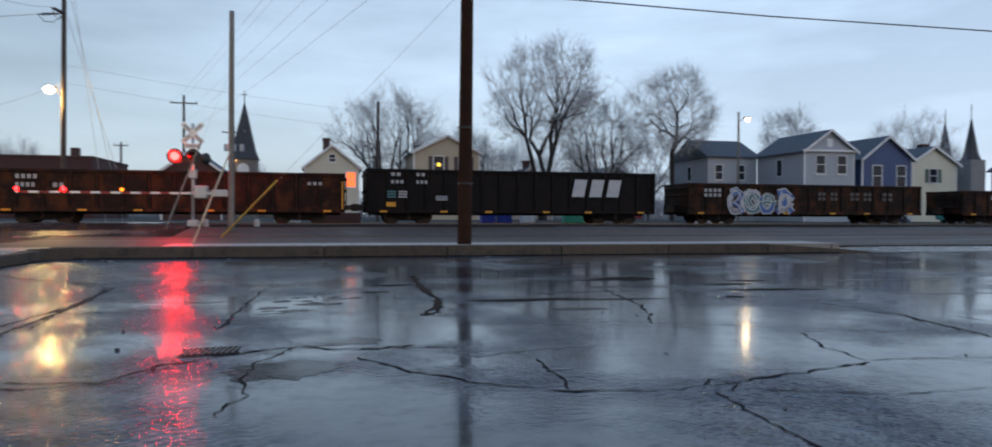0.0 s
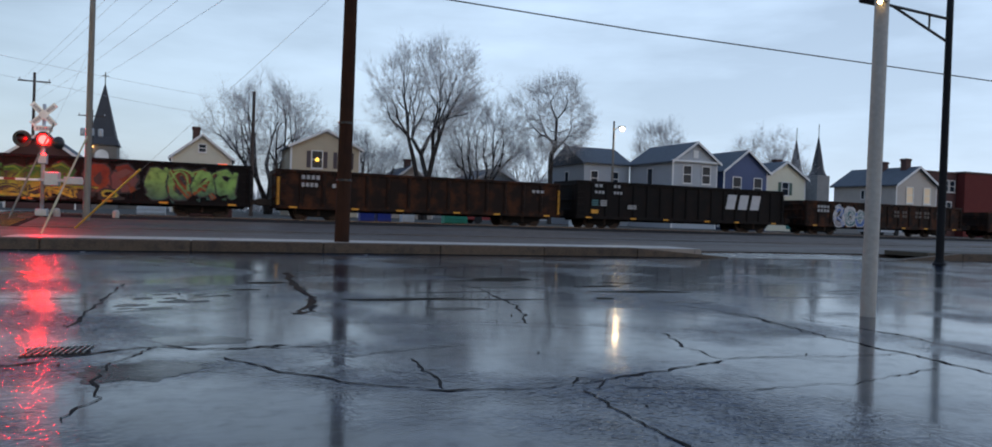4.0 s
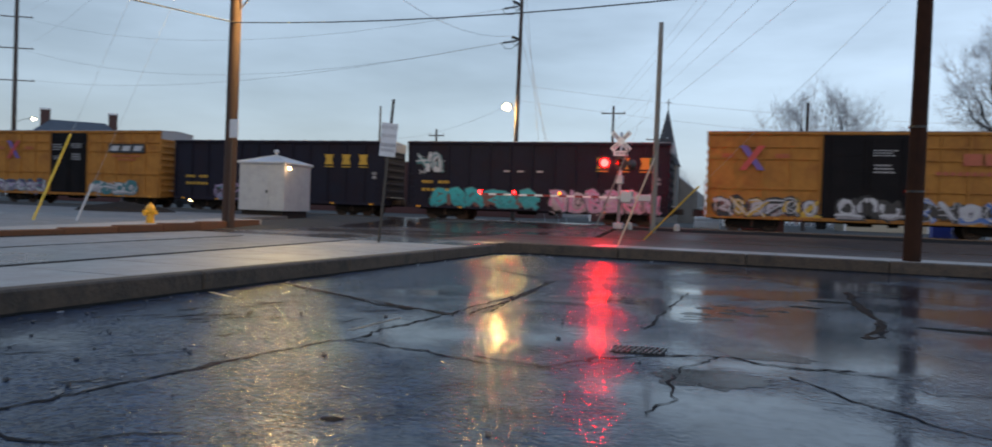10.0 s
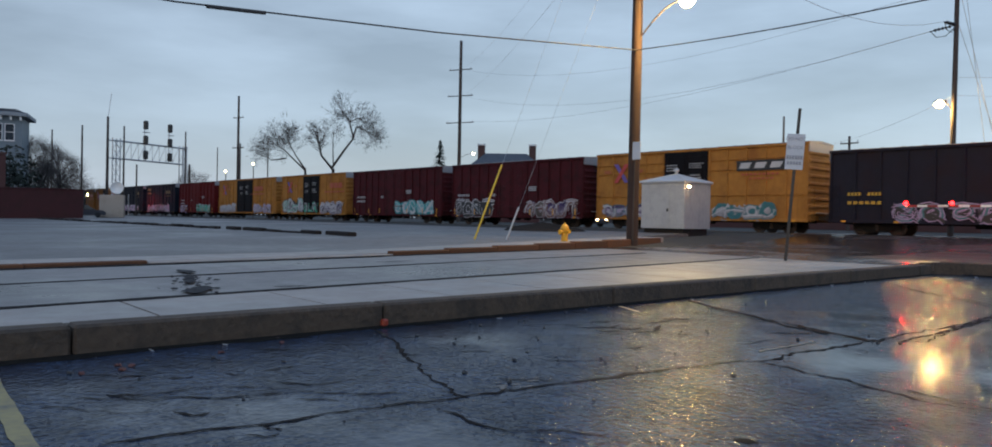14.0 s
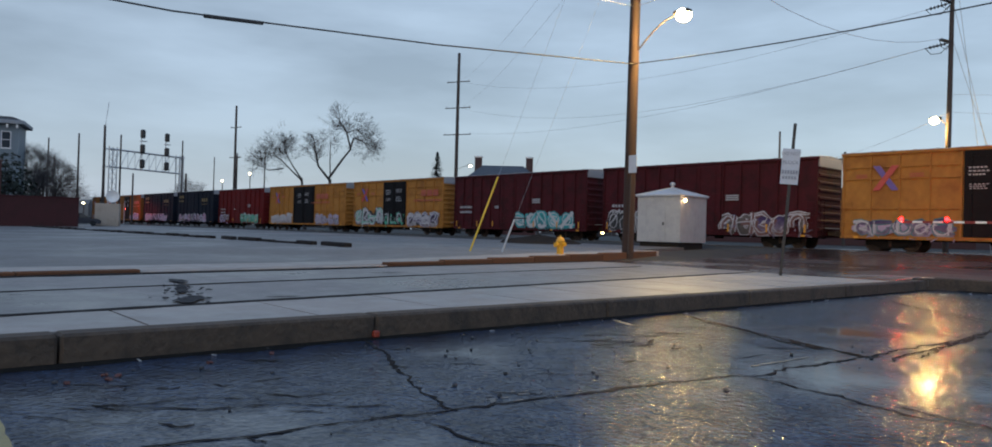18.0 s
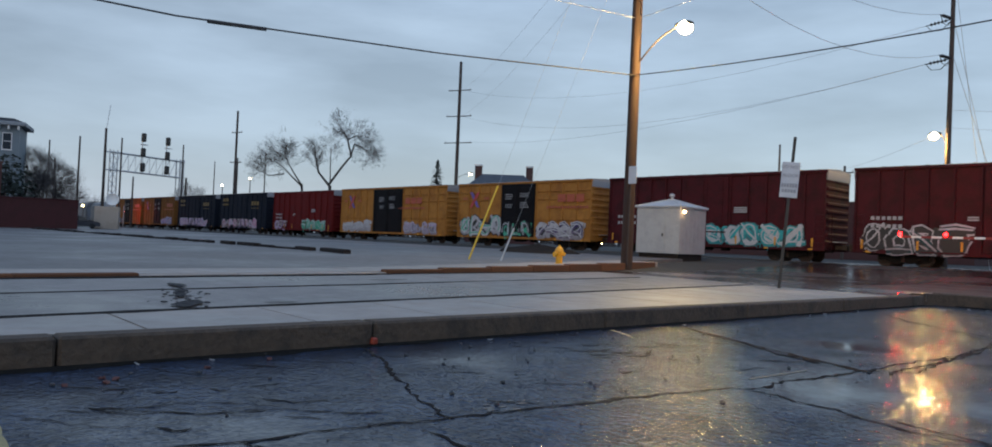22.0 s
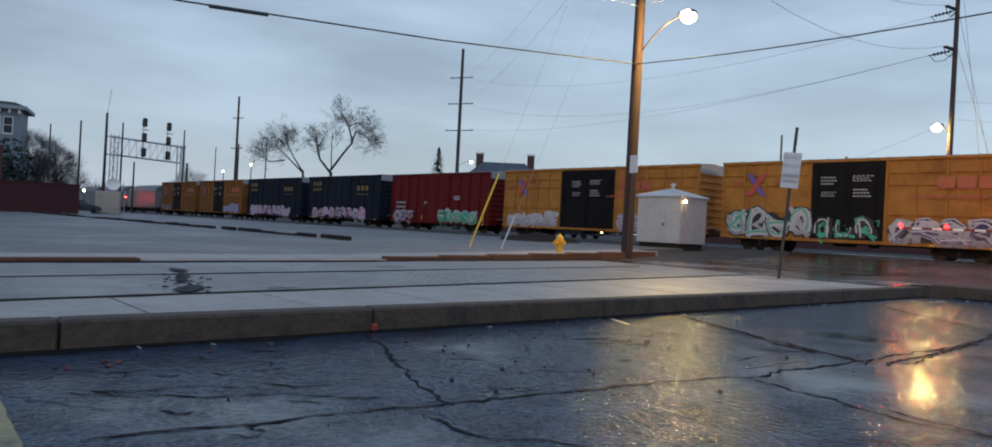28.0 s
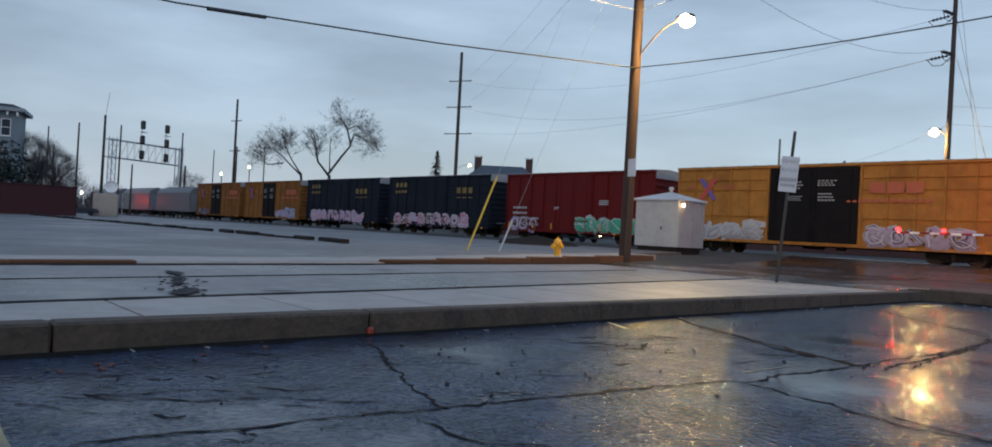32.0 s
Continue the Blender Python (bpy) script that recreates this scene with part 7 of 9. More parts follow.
    for i, p in enumerate(P):
        k = parent[i]
        if k < 0:
            continue
        sides = 6 if rad[i] > 0.05 else 3
        qd = (p - P[k]).to_track_quat("Z", "Y").to_matrix()
        i0 = len(V)
        for c, r in ((P[k], min(rad[k], rad[i] * 1.35)), (p, rad[i])):
            for j in range(sides):
                ang = j * math.tau / sides
                V.append(c + qd @ Vector((r * math.cos(ang), r * math.sin(ang), 0)))
        for j in range(sides):
            F.append((i0 + j, i0 + (j + 1) % sides, i0 + sides + (j + 1) % sides, i0 + sides + j))
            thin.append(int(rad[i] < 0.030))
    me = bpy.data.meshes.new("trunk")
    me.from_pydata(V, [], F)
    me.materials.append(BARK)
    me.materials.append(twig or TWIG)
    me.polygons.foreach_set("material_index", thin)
    part("trunk", me, None, t)
    TV, TF = [], []
    for e in ends:
        for m in (e, parent[e]):
            base = P[m]
            out = (P[e] - P[parent[e]]).normalized()
            for j in range(per):
                q = base + Vector((rng.gauss(0, 0.1), rng.gauss(0, 0.1), rng.gauss(0, 0.1)))
                d = (out * 0.6 + Vector((rng.gauss(0, 0.6), rng.gauss(0, 0.6), rng.gauss(0.35, 0.4)))).normalized()
                for seg in range(2):
                    d = (d + Vector((rng.gauss(0, 0.25), rng.gauss(0, 0.25), rng.gauss(0.1, 0.2)))).normalized()
                    f = q + d * rng.uniform(0.4, 0.95)
                    u = d.orthogonal().normalized() * (0.008 if seg == 0 else 0.006)
                    w = d.cross(u)
                    i0 = len(TV)
                    TV.extend((q + u, q - u * 0.5 + w, q - u * 0.5 - w, f))
                    TF.extend(((i0, i0 + 1, i0 + 3), (i0 + 1, i0 + 2, i0 + 3), (i0 + 2, i0, i0 + 3)))
                    q = f
    me = bpy.data.meshes.new("crown")
    me.from_pydata(TV, [], TF)
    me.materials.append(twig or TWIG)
    part("crown", me, None, t, "haze of fine bare twigs", kind="stuff")
    return t


tree((21.6, 73.0, 0.5), 19.8, 14.6, 3, stems=3, clear=0.20, tips=1000, base_r=0.27, per=6, low=0.36, crown=(0.64, 0.5), label="tall bare tree with several upright stems")
tree((35.4, 71.7, 0.5), 16.8, 11.4, 8, stems=1, clear=0.30, tips=650, base_r=0.27, per=6, low=0.40, crown=(0.64, 0.5), label="spreading bare tree with a single stem")
tree((29.2, 77.0, 0.5), 14.6, 12.6, 15, stems=4, clear=0.14, low=0.26, tips=650, base_r=0.19, label="broad bare tree between taller ones")
tree((7.6, 89.0, 0.5), 17.0, 16.5, 21, stems=5, clear=0.12, low=0.20, tips=1000, base_r=0.25, label="broad bare tree beside the houses")
tree((16.6, 86.0, 0.5), 11.4, 10.5, 27, stems=4, clear=0.12, tips=500, base_r=0.16, label="hazy bare tree between the houses")
tree((23.0, 90.0, 0.5), 10.6, 11.0, 28, stems=4, clear=0.10, tips=450, base_r=0.16, label="hazy bare tree behind the taller ones")
tree((31.0, 93.0, 0.5), 11.0, 13.0, 29, stems=4, clear=0.10, tips=500, base_r=0.16, label="hazy bare tree behind the taller ones")
tree((41.5, 92.0, 0.5), 11.8, 13.0, 39, stems=4, clear=0.12, tips=520, base_r=0.17, label="low bare tree behind the grey house")
tree((54.2, 79.0, 0.5), 15.0, 8.6, 31, stems=3, clear=0.25, tips=520, base_r=0.18, label="bare tree behind the houses")
tree((60.5, 83.0, 0.5), 12.0, 8.0, 33, stems=3, clear=0.2, tips=380, base_r=0.16, label="small bare tree behind the houses")
tree((72.0, 79.5, 0.5), 14.0, 14.0, 35, stems=3, clear=0.22, tips=650, base_r=0.22, label="wide bare tree behind the houses")
tree((83.0, 90.0, 0.5), 11.5, 10.0, 38, stems=3, clear=0.2, tips=350, base_r=0.18, label="distant bare tree behind the houses")
tree((-12.0, 128.0, 0.5), 9.5, 8.0, 36, stems=2, clear=0.2, tips=300, base_r=0.16, label="distant bare tree by the church")
tree((-39.0, 104.0, 0.5), 10.2, 11.0, 37, stems=3, clear=0.2, tips=400, base_r=0.18, label="bare tree behind the low brick building")


def limb_tree(at, limbs, seed, label, base_r=0.42, twigs=26, right=(0.484, 0.875)):
    """An old cut-back tree: each crooked limb is a run of points (across, up), with shoots where it was cut."""
    rng = random.Random(seed)
    t = thing("tree", label, "tree", at, group="bare trees")
    V, F, TV, TF = [], [], [], []

    def stick(a, b, r0, r1, sides=6):
        q = (b - a).to_track_quat("Z", "Y").to_matrix()
        i0 = len(V)
        for c, r in ((a, r0), (b, r1)):
            V.extend(c + q @ Vector((r * math.cos(j * math.tau / sides), r * math.sin(j * math.tau / sides), 0)) for j in range(sides))
        F.extend((i0 + j, i0 + (j + 1) % sides, i0 + sides + (j + 1) % sides, i0 + sides + j) for j in range(sides))

    def shoot(p, d, ln, r, depth):
        e = p + d * ln
        stick(p, e, r, r * 0.6, 4 if r > 0.03 else 3)
        if depth:
            for _ in range(rng.choice((3, 4, 4))):
                dd = (d + Vector((rng.gauss(0, 0.5), rng.gauss(0, 0.5), rng.gauss(0.08, 0.42)))).normalized()
                shoot(p.lerp(e, rng.uniform(0.4, 1.0)), dd, ln * rng.uniform(0.55, 0.85), r * 0.55, depth - 1)
        else:
            for _ in range(4):
                dd = (d + Vector((rng.gauss(0, 0.6), rng.gauss(0, 0.6), rng.gauss(0, 0.5)))).normalized() * ln * rng.uniform(0.6, 1.1)
                u = dd.orthogonal().normalized() * 0.012
                i0 = len(TV)
                TV.extend((e + u, e - u, e + dd.cross(u).normalized() * 0.012, e + dd))
                TF.extend(((i0, i0 + 1, i0 + 3), (i0 + 1, i0 + 2, i0 + 3), (i0 + 2, i0, i0 + 3)))

    for r0, r1, n, run in limbs:
        pts = [Vector((u * right[0] + rng.gauss(0, 0.15), u * right[1] + rng.gauss(0, 0.15), z)) for u, z in run]
        for i, (a, b) in enumerate(zip(pts, pts[1:])):
            k0, k1 = i / (len(pts) - 1), (i + 1) / (len(pts) - 1)
            stick(a, b, r0 + (r1 - r0) * k0, r0 + (r1 - r0) * k1)
        for _ in range(n * 2):
            i = min(len(pts) - 2, int((len(pts) - 1) * rng.uniform(0.5, 1.0)))
            d = (pts[i + 1] - pts[i]).normalized() + Vector((rng.gauss(0, 0.7), rng.gauss(0, 0.7), rng.gauss(0.25, 0.5)))
            shoot(pts[i].lerp(pts[i + 1], rng.random()), d.normalized(), rng.uniform(1.0, 2.1), r1 * 0.36, 2)
    for name, vs, fs, m in (("trunk", V, F, BARK), ("crown", TV, TF, BARK)):
        me = bpy.data.meshes.new(name)
        me.from_pydata(vs, [], fs)
        me.materials.append(m)
        part(name, me, None, t, "" if name == "trunk" else "fine bare shoots", kind="" if name == "trunk" else "stuff")
    return t


limb_tree((-104.3, 57.8, 0.5), ((0.38, 0.24, 0, ((-1.2, -0.3), (-1.6, 4.0), (-1.7, 8.0))),
                                (0.22, 0.11, 9, ((-1.7, 7.8), (-3.6, 10.0), (-4.4, 13.2))),
                                (0.21, 0.08, 11, ((-1.6, 8.2), (0.2, 11.2), (1.3, 12.9), (0.6, 15.6), (-0.6, 17.2))),
                                (0.14, 0.05, 14, ((1.3, 12.9), (1.7, 14.8), (3.3, 14.2), (4.0, 13.6))),
                                (0.11, 0.05, 4, ((-1.6, 8.4), (-1.7, 11.0), (-1.7, 13.9))),
                                (0.10, 0.05, 10, ((0.6, 15.4), (1.8, 16.2), (2.4, 16.0)))), 52, "old cut-back bare tree by the railway")
limb_tree((-106.6, 52.2, 0.5), ((0.30, 0.18, 0, ((0.6, -0.3), (0.3, 4.0), (0.0, 8.0))),
                                (0.15, 0.05, 14, ((0.0, 7.6), (-1.6, 9.0), (-3.2, 10.6), (-4.6, 11.4))),
                                (0.14, 0.05, 14, ((0.0, 7.8), (-1.4, 10.0), (-2.6, 12.4))),
                                (0.12, 0.04, 9, ((-3.0, 9.4), (-4.8, 9.0), (-5.6, 9.4)))), 45, "low spreading cut-back tree by the railway")
tree((-97.0, 76.0, 0.5), 9.0, 9.0, 46, stems=3, clear=0.2, tips=260, base_r=0.18, label="small distant bare tree")
tree((-118.0, 17.5, 0.5), 11.6, 9.0, 47, stems=3, clear=0.15, tips=620, base_r=0.22, twig=TWIGDARK, label="dense dark bare tree by the brick wall")
tree((-126.0, 21.5, 0.5), 11.0, 9.0, 48, stems=3, clear=0.15, tips=620, base_r=0.22, twig=TWIGDARK, label="dense dark bare tree by the brick wall")
tree((-200.0, 66.0, 0.5), 13.0, 11.0, 49, stems=3, clear=0.2, tips=400, base_r=0.24, twig=TWIGDARK, label="distant bare tree beyond the signals")
tree((-165.0, 30.0, 0.5), 10.0, 12.0, 56, stems=3, clear=0.15, tips=420, base_r=0.2, twig=TWIGDARK, label="distant dark bare tree beyond the signals")


def far_woods(x0, x1, y0, y1, n, h, seed, twig, name="far_woods"):
    """A hazy line of far trees: many thin upright spikes of uneven height."""
    rng = random.Random(seed)
    V, F = [], []
    for i in range(n):
        u = rng.random()
        x, y = x0 + (x1 - x0) * u + rng.gauss(0, 3), y0 + (y1 - y0) * u + rng.gauss(0, 4)
        top = h * (0.55 + 0.45 * noise.noise((u * 17, seed, 0)) + rng.uniform(-0.15, 0.15))
        for j in range(5):
            z0 = top * rng.uniform(0.1, 0.6)
            e = Vector((x + rng.gauss(0, 1.6), y + rng.gauss(0, 1.6), top * rng.uniform(0.6, 1.0)))
            i0 = len(V)
            V.extend((Vector((x + 0.12, y, z0)), Vector((x - 0.12, y + 0.1, z0)), Vector((x, y - 0.12, z0)), e))
            F.extend(((i0, i0 + 1, i0 + 3), (i0 + 1, i0 + 2, i0 + 3), (i0 + 2, i0, i0 + 3)))
        i0 = len(V)
        V.extend((Vector((x + 0.2, y, 0.2)), Vector((x - 0.2, y + 0.1, 0.2)), Vector((x, y - 0.2, 0.2)), Vector((x, y, top))))
        F.extend(((i0, i0 + 1, i0 + 3), (i0 + 1, i0 + 2, i0 + 3), (i0 + 2, i0, i0 + 3)))
    me = bpy.data.meshes.new(name)
    me.from_pydata(V, [], F)
    me.materials.append(twig)
    tagged(new(name, me), "hazy line of distant bare trees", "trees", kind="stuff")


far_woods(-420, -170, 40, 200, 2400, 15, 5, TWIGDARK)
far_woods(-200, -60, 160, 190, 700, 10, 6, TWIGDARK)
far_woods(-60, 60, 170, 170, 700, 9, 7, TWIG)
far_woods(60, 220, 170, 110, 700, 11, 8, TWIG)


def conifer(at, h):
    rng = random.Random(9)
    t = thing("conifer", "small dark pointed conifer", "tree", at)
    part("trunk", tube(B(), (0, 0, -0.2), (0, 0, h), 0.16, 0.02, 7), BARK, t)
    V, F = [], []
    for i in range(420):
        u = rng.random() ** 0.7
        z = h * (0.12 + 0.86 * u)
        r = (1 - u) ** 0.8 * h * 0.27 * rng.uniform(0.4, 1.15) + 0.15
        a = rng.uniform(0, math.tau)
        p, e = Vector((0.1 * math.cos(a), 0.1 * math.sin(a), z + 0.15)), Vector((r * math.cos(a), r * math.sin(a), z - 0.25 * r + rng.uniform(-0.1, 0.2)))
        s = Vector((-math.sin(a), math.cos(a), 0)) * 0.16
        i0 = len(V)
        V.extend((p, e + s * 0.3, e - s * 0.3, p.lerp(e, 0.5) + s, p.lerp(e, 0.5) - s))
        F.extend(((i0, i0 + 3, i0 + 1), (i0, i0 + 2, i0 + 4), (i0, i0 + 1, i0 + 2)))
    me = bpy.data.meshes.new("crown")
    me.from_pydata(V, [], F)
    me.materials.append(PINE)
    part("crown", me, None, t, kind="stuff")


conifer((-96.0, 70.5, 0.5), 13.2)

# ---- far left: signal gantry, walls and buildings ----
def gantry():
    g = thing("signal_gantry", "grey lattice railway signal bridge with black signal heads", "signal gantry", (-136.3, 32.1, 0.5), 115)
    span = 14.5
    for x in (0, span):
        bm = B()
        hw = 0.75 if x == 0 else 0.4
        for sx in (-1, 1):
            for sy in (-1, 1):
                tube(bm, (x + sx * hw, sy * 0.5, -0.2), (x + sx * hw, sy * 0.5, 13.0), 0.10, sides=5)
        for k in range(8):
            z = k * 1.6
            tube(bm, (x - hw, -0.5, z), (x + hw, -0.5, z + 1.6), 0.06, sides=4)
            tube(bm, (x + hw, -0.5, z), (x - hw, -0.5, z + 1.6), 0.06, sides=4)
        part("tower", bm, GALV, g, "grey lattice tower")
    bm = B()
    for z in (9.6, 12.6):
        for y in (-0.5, 0.5):
            tube(bm, (-0.8, y, z), (span + 0.6, y, z), 0.11, sides=5)
    n = 10
    for k in range(n):
        a, b = span * k / n, span * (k + 1) / n
        tube(bm, (a, -0.5, 9.6), (b, -0.5, 12.6), 0.06, sides=4)
        tube(bm, (b, -0.5, 9.6), (b, -0.5, 12.6), 0.05, sides=4)
    part("bridge", bm, GALV, g, "grey lattice bridge")
    for x in (5.4, 10.6):
        part("signal_mast", tube(B(), (x, -0.7, 9.6), (x, -0.7, 16.5), 0.09, sides=6), GALV, g)
        for z in (10.6, 13.2, 15.8):
            bm = lathe(B(), [(0.30, -0.75), (0.42, -0.6), (0.42, 0.6), (0.30, 0.75)], (x, -1.0, z), 10)
            part("signal_head", bm, BLACKMET, g, "black signal head")
        part("ladder_cage", box(B(), x + 0.3, x + 1.3, -0.6, 0.2, 14.6, 14.7), GALV, g)


gantry()


WALLBRICK = mat("wet_red_wall_brick", (0.045, 0.015, 0.017), 0.8, spec=0.2, grain=(5, 5, 12), vary=0.45, stain=(0.026, 0.013, 0.013), stain_amt=0.6, bump=0.3)


def brick_wall():
    w = thing("brick_wall", "low dark red brick wall at the yard's end", "wall", (-92.0, 13.5, 0.1), 76)
    part("wall", box(B(), -22.0, 5.0, -0.3, 0.3, -0.3, 3.2), WALLBRICK, w)
    part("coping", box(B(), -22.1, 5.1, -0.38, 0.38, 3.2, 3.35, 0.02), WALLBRICK, w)


brick_wall()


def tower_house():
    h = thing("tower_house", "pale blue-grey tower house with a bracketed cornice", "house", (-111.5, 12.2, 0.3), 74)
    wall = siding("pale_blue_siding", (0.13, 0.165, 0.19))
    part("wall", box(B(), -5.5, 3.2, 0, 6, 0, 12.6), wall, h)
    part("cornice", box(B(), -6.2, 3.9, -0.7, 6.7, 12.6, 13.1, 0.05), siding("grey_cornice", (0.20, 0.22, 0.24)), h)
    for i in range(9):
        part("bracket", box(B(), -5.4 + i * 1.05, -5.2 + i * 1.05, -0.55, 0, 12.1, 12.6, 0.02), TRIMW, h)
    bm = B()
    prism(bm, [(-6.0, 13.1), (3.7, 13.1), (2.6, 13.5), (-4.9, 13.5)], -0.5, 6.5)
    part("roof", bm, ROOF, h)
    for x in (-3.4, 0.6, 1.9):
        window(h, x, 9.6, 0.9, 2.0, -0.005)


tower_house()
flat_block(-104.0, -97.5, 5.0, 12.0, 7.2, BRICKD, "dark red brick house beside the yard", ((2.0, 3.4, 0.9, 1.6),))


def bush(at, r, seed):
    rng = random.Random(seed)
    t = thing("evergreen_bush", "dark dense evergreen bush", "bush", at)
    V, F = [], []
    for i in range(1400):
        d = Vector((rng.gauss(0, 1), rng.gauss(0, 1), abs(rng.gauss(0, 1)))).normalized()
        c = Vector((d.x * r, d.y * r, d.z * r * 2.3)) * rng.uniform(0.55, 1.0)
        u = Vector((rng.gauss(0, 1), rng.gauss(0, 1), rng.gauss(0, 1))).normalized() * 0.28
        w = d.cross(u).normalized() * 0.28
        i0 = len(V)
        V.extend((c + u, c - u * 0.5 + w, c - u * 0.5 - w))
        F.append((i0, i0 + 1, i0 + 2))
    me = bpy.data.meshes.new("leaves")
    me.from_pydata(V, [], F)
    me.materials.append(PINE)
    part("leaves", me, None, t, kind="stuff")
    part("stem", tube(B(), (0, 0, -0.2), (0, 0, r * 1.8), 0.2, 0.06), BARK, t)


bush((-105.6, 13.4, 0.3), 3.9, 3)


def mansion():
    m = thing("mansion", "dark hipped mansion roof with two brick chimneys above the train", "house", (-97.4, 86.0, 0.5), 45)
    part("wall", box(B(), -6.0, 6.0, -4, 4, 0, 9.2), BRICKD, m)
    bm = B()
    low = [bm.verts.new((x * 6.6, y * 4.6, 9.2)) for x, y in ((-1, -1), (1, -1), (1, 1), (-1, 1))]
    top = [bm.verts.new((x * 3.6, y * 1.2, 12.0)) for x, y in ((-1, -1), (1, -1), (1, 1), (-1, 1))]
    for i in range(4):
        bm.faces.new((low[i], low[(i + 1) % 4], top[(i + 1) % 4], top[i]))
    bm.faces.new(top)
    bm.faces.new(low[::-1])
    part("roof", bm, ROOF, m)
    for x in (-4.4, 4.6):
        bm = box(B(), x - 0.6, x + 0.6, -1.0, 0.2, 9.0, 13.4)
        part("chimney", bm, CHIM, m, "dark brick chimney")
        part("chimney_cap", box(B(), x - 0.7, x + 0.7, -1.1, 0.3, 13.4, 13.7, 0.03), WHITEPAINT, m)


mansion()


def equipment_box():
    e = thing("relay_cabinet", "pale metal relay cabinet lit from below with a round dish", "cabinet", (-97.4, 22.8, 0.36), 70)
    part("cabinet", box(B(), -1.3, 1.3, -0.8, 0.8, 0, 2.7, 0.04), mat("tan_sheet_metal", (0.36, 0.29, 0.23), 0.6, vary=0.15, stain=(0.2, 0.15, 0.1), stain_amt=0.4), e)
    part("dish_mast", tube(B(), (0.5, 0, 2.6), (0.5, 0, 3.5), 0.05, sides=6), GALV, e)
    part("dish", moved(lathe(B(), [(0.02, 0.0), (0.45, 0.08), (0.75, 0.22), (0.72, 0.24), (0.43, 0.11), (0.02, 0.03)], sides=18), pose(0.5, -0.1, 3.6, 90, 0, 0)), WHITEPAINT, e, "white round dish")


equipment_box()


def tie_stack():
    """A low row of old ties laid end to end across the yard."""
    rng = random.Random(4)
    data = mesh_of(box(B(), -1.3, 1.3, -0.15, 0.15, -0.06, 0.13, 0.03), "old_tie", TIE)
    x = -86.0
    while x < -26:
        u = (x + 64) / 38
        ob = tagged(new("old_tie", data), "old dark timber tie lying across the yard", "timber", "old ties in the yard")
        y = 14.2 + 1.2 * u
        ob.matrix_basis = pose(x, y, ground_z(x, y) + 0.02, 0, 0, -2 + rng.uniform(-6, 6)) @ Matrix.Diagonal((rng.uniform(0.6, 1.05), rng.uniform(0.8, 1.6), rng.uniform(0.6, 1.3), 1))
        x += 1.95 + (rng.random() < 0.2) * 0.6


tie_stack()


def gravel_pile(at, r, h):
    bm = B()
    rng = random.Random(2)
    rows = []
    for i in range(9):
        u = i / 8
        rows.append([bm.verts.new((r * u * math.cos(a * math.tau / 28) * 1.5 * (1 + 0.08 * rng.gauss(0, 1)), r * u * math.sin(a * math.tau / 28), h * (1 - u) ** 0.8 * (1 + 0.05 * rng.gauss(0, 1)) - 0.06 * (u > 0.99))) for a in range(28)])
    for p, q in zip(rows, rows[1:]):
        for a in range(28):
            bm.faces.new((p[a], p[(a + 1) % 28], q[(a + 1) % 28], q[a]))
    ob = solid("gravel_pile", bm, GRAVEL, "low heap of dark gravel by the track", "gravel heap", kind="stuff")
    ob.location = at


gravel_pile((-28.6, 28.0, 0.5), 1.8, 0.42)

# ---- the lot's cracks, grate, painted lines ----
def crack(points, width, seed, name="crack", material=None, label="jagged dark crack in the asphalt"):
    """A jagged ribbon along its points, lying in the surface."""
    rng = random.Random(seed)
    pts, j = [], 0.0
    for (x0, y0), (x1, y1) in zip(points, points[1:]):
        n = max(2, int(math.hypot(x1 - x0, y1 - y0) / 0.065))
        for i in range(n):
            u = i / n
            dx, dy = y1 - y0, x0 - x1
            ln = math.hypot(dx, dy)
            j = 0.62 * j + rng.gauss(0, 0.015)
            pts.append((x0 + (x1 - x0) * u + dx / ln * j, y0 + (y1 - y0) * u + dy / ln * j))
    pts.append(points[-1])
    bm = B()
    prev = None
    for i, (x, y) in enumerate(pts):
        a, b = pts[max(0, i - 1)], pts[min(len(pts) - 1, i + 1)]
        dx, dy = b[1] - a[1], a[0] - b[0]
        ln = math.hypot(dx, dy) or 1
        w = 0.52 * width * (0.35 if i in (0, len(pts) - 1) else 1) * (0.75 + 0.5 * noise.noise((x * 1.9, y * 1.9, seed)))
        pair = [bm.verts.new((x + s * dx / ln * e, y + s * dy / ln * e, lot_z(x, y) + 0.004)) for s, e in ((-1, w * (0.12 + rng.random() ** 1.6)), (1, w * (0.12 + rng.random() ** 1.6)))]
        if prev:
            bm.faces.new((prev[0], prev[1], pair[1], pair[0]))
        prev = pair
    return solid(name, bm, material or CRACK, label, "crack", "cracks in the lot", "structure")


crack(((0.3, 5.46), (0.56, 4.92), (1.04, 4.45), (1.5, 4.14), (2.14, 4.06), (2.68, 4.2), (3.31, 4.37), (3.88, 4.55)), 0.05, 1)
crack(((2.28, 4.09), (2.45, 4.27), (2.6, 4.18), (2.44, 4.0), (2.27, 4.02)), 0.035, 2)
crack(((2.32, 3.95), (2.29, 3.56), (2.27, 3.22), (2.2, 2.75)), 0.035, 3)
crack(((1.55, 5.13), (1.54, 4.58), (1.48, 4.18)), 0.04, 4)
crack(((1.64, 5.36), (2.1, 5.58)), 0.02, 5)
crack(((4.21, 5.85), (3.94, 5.11), (3.89, 4.6)), 0.04, 6)
crack(((3.92, 4.6), (4.54, 4.54), (4.83, 4.25)), 0.02, 7)
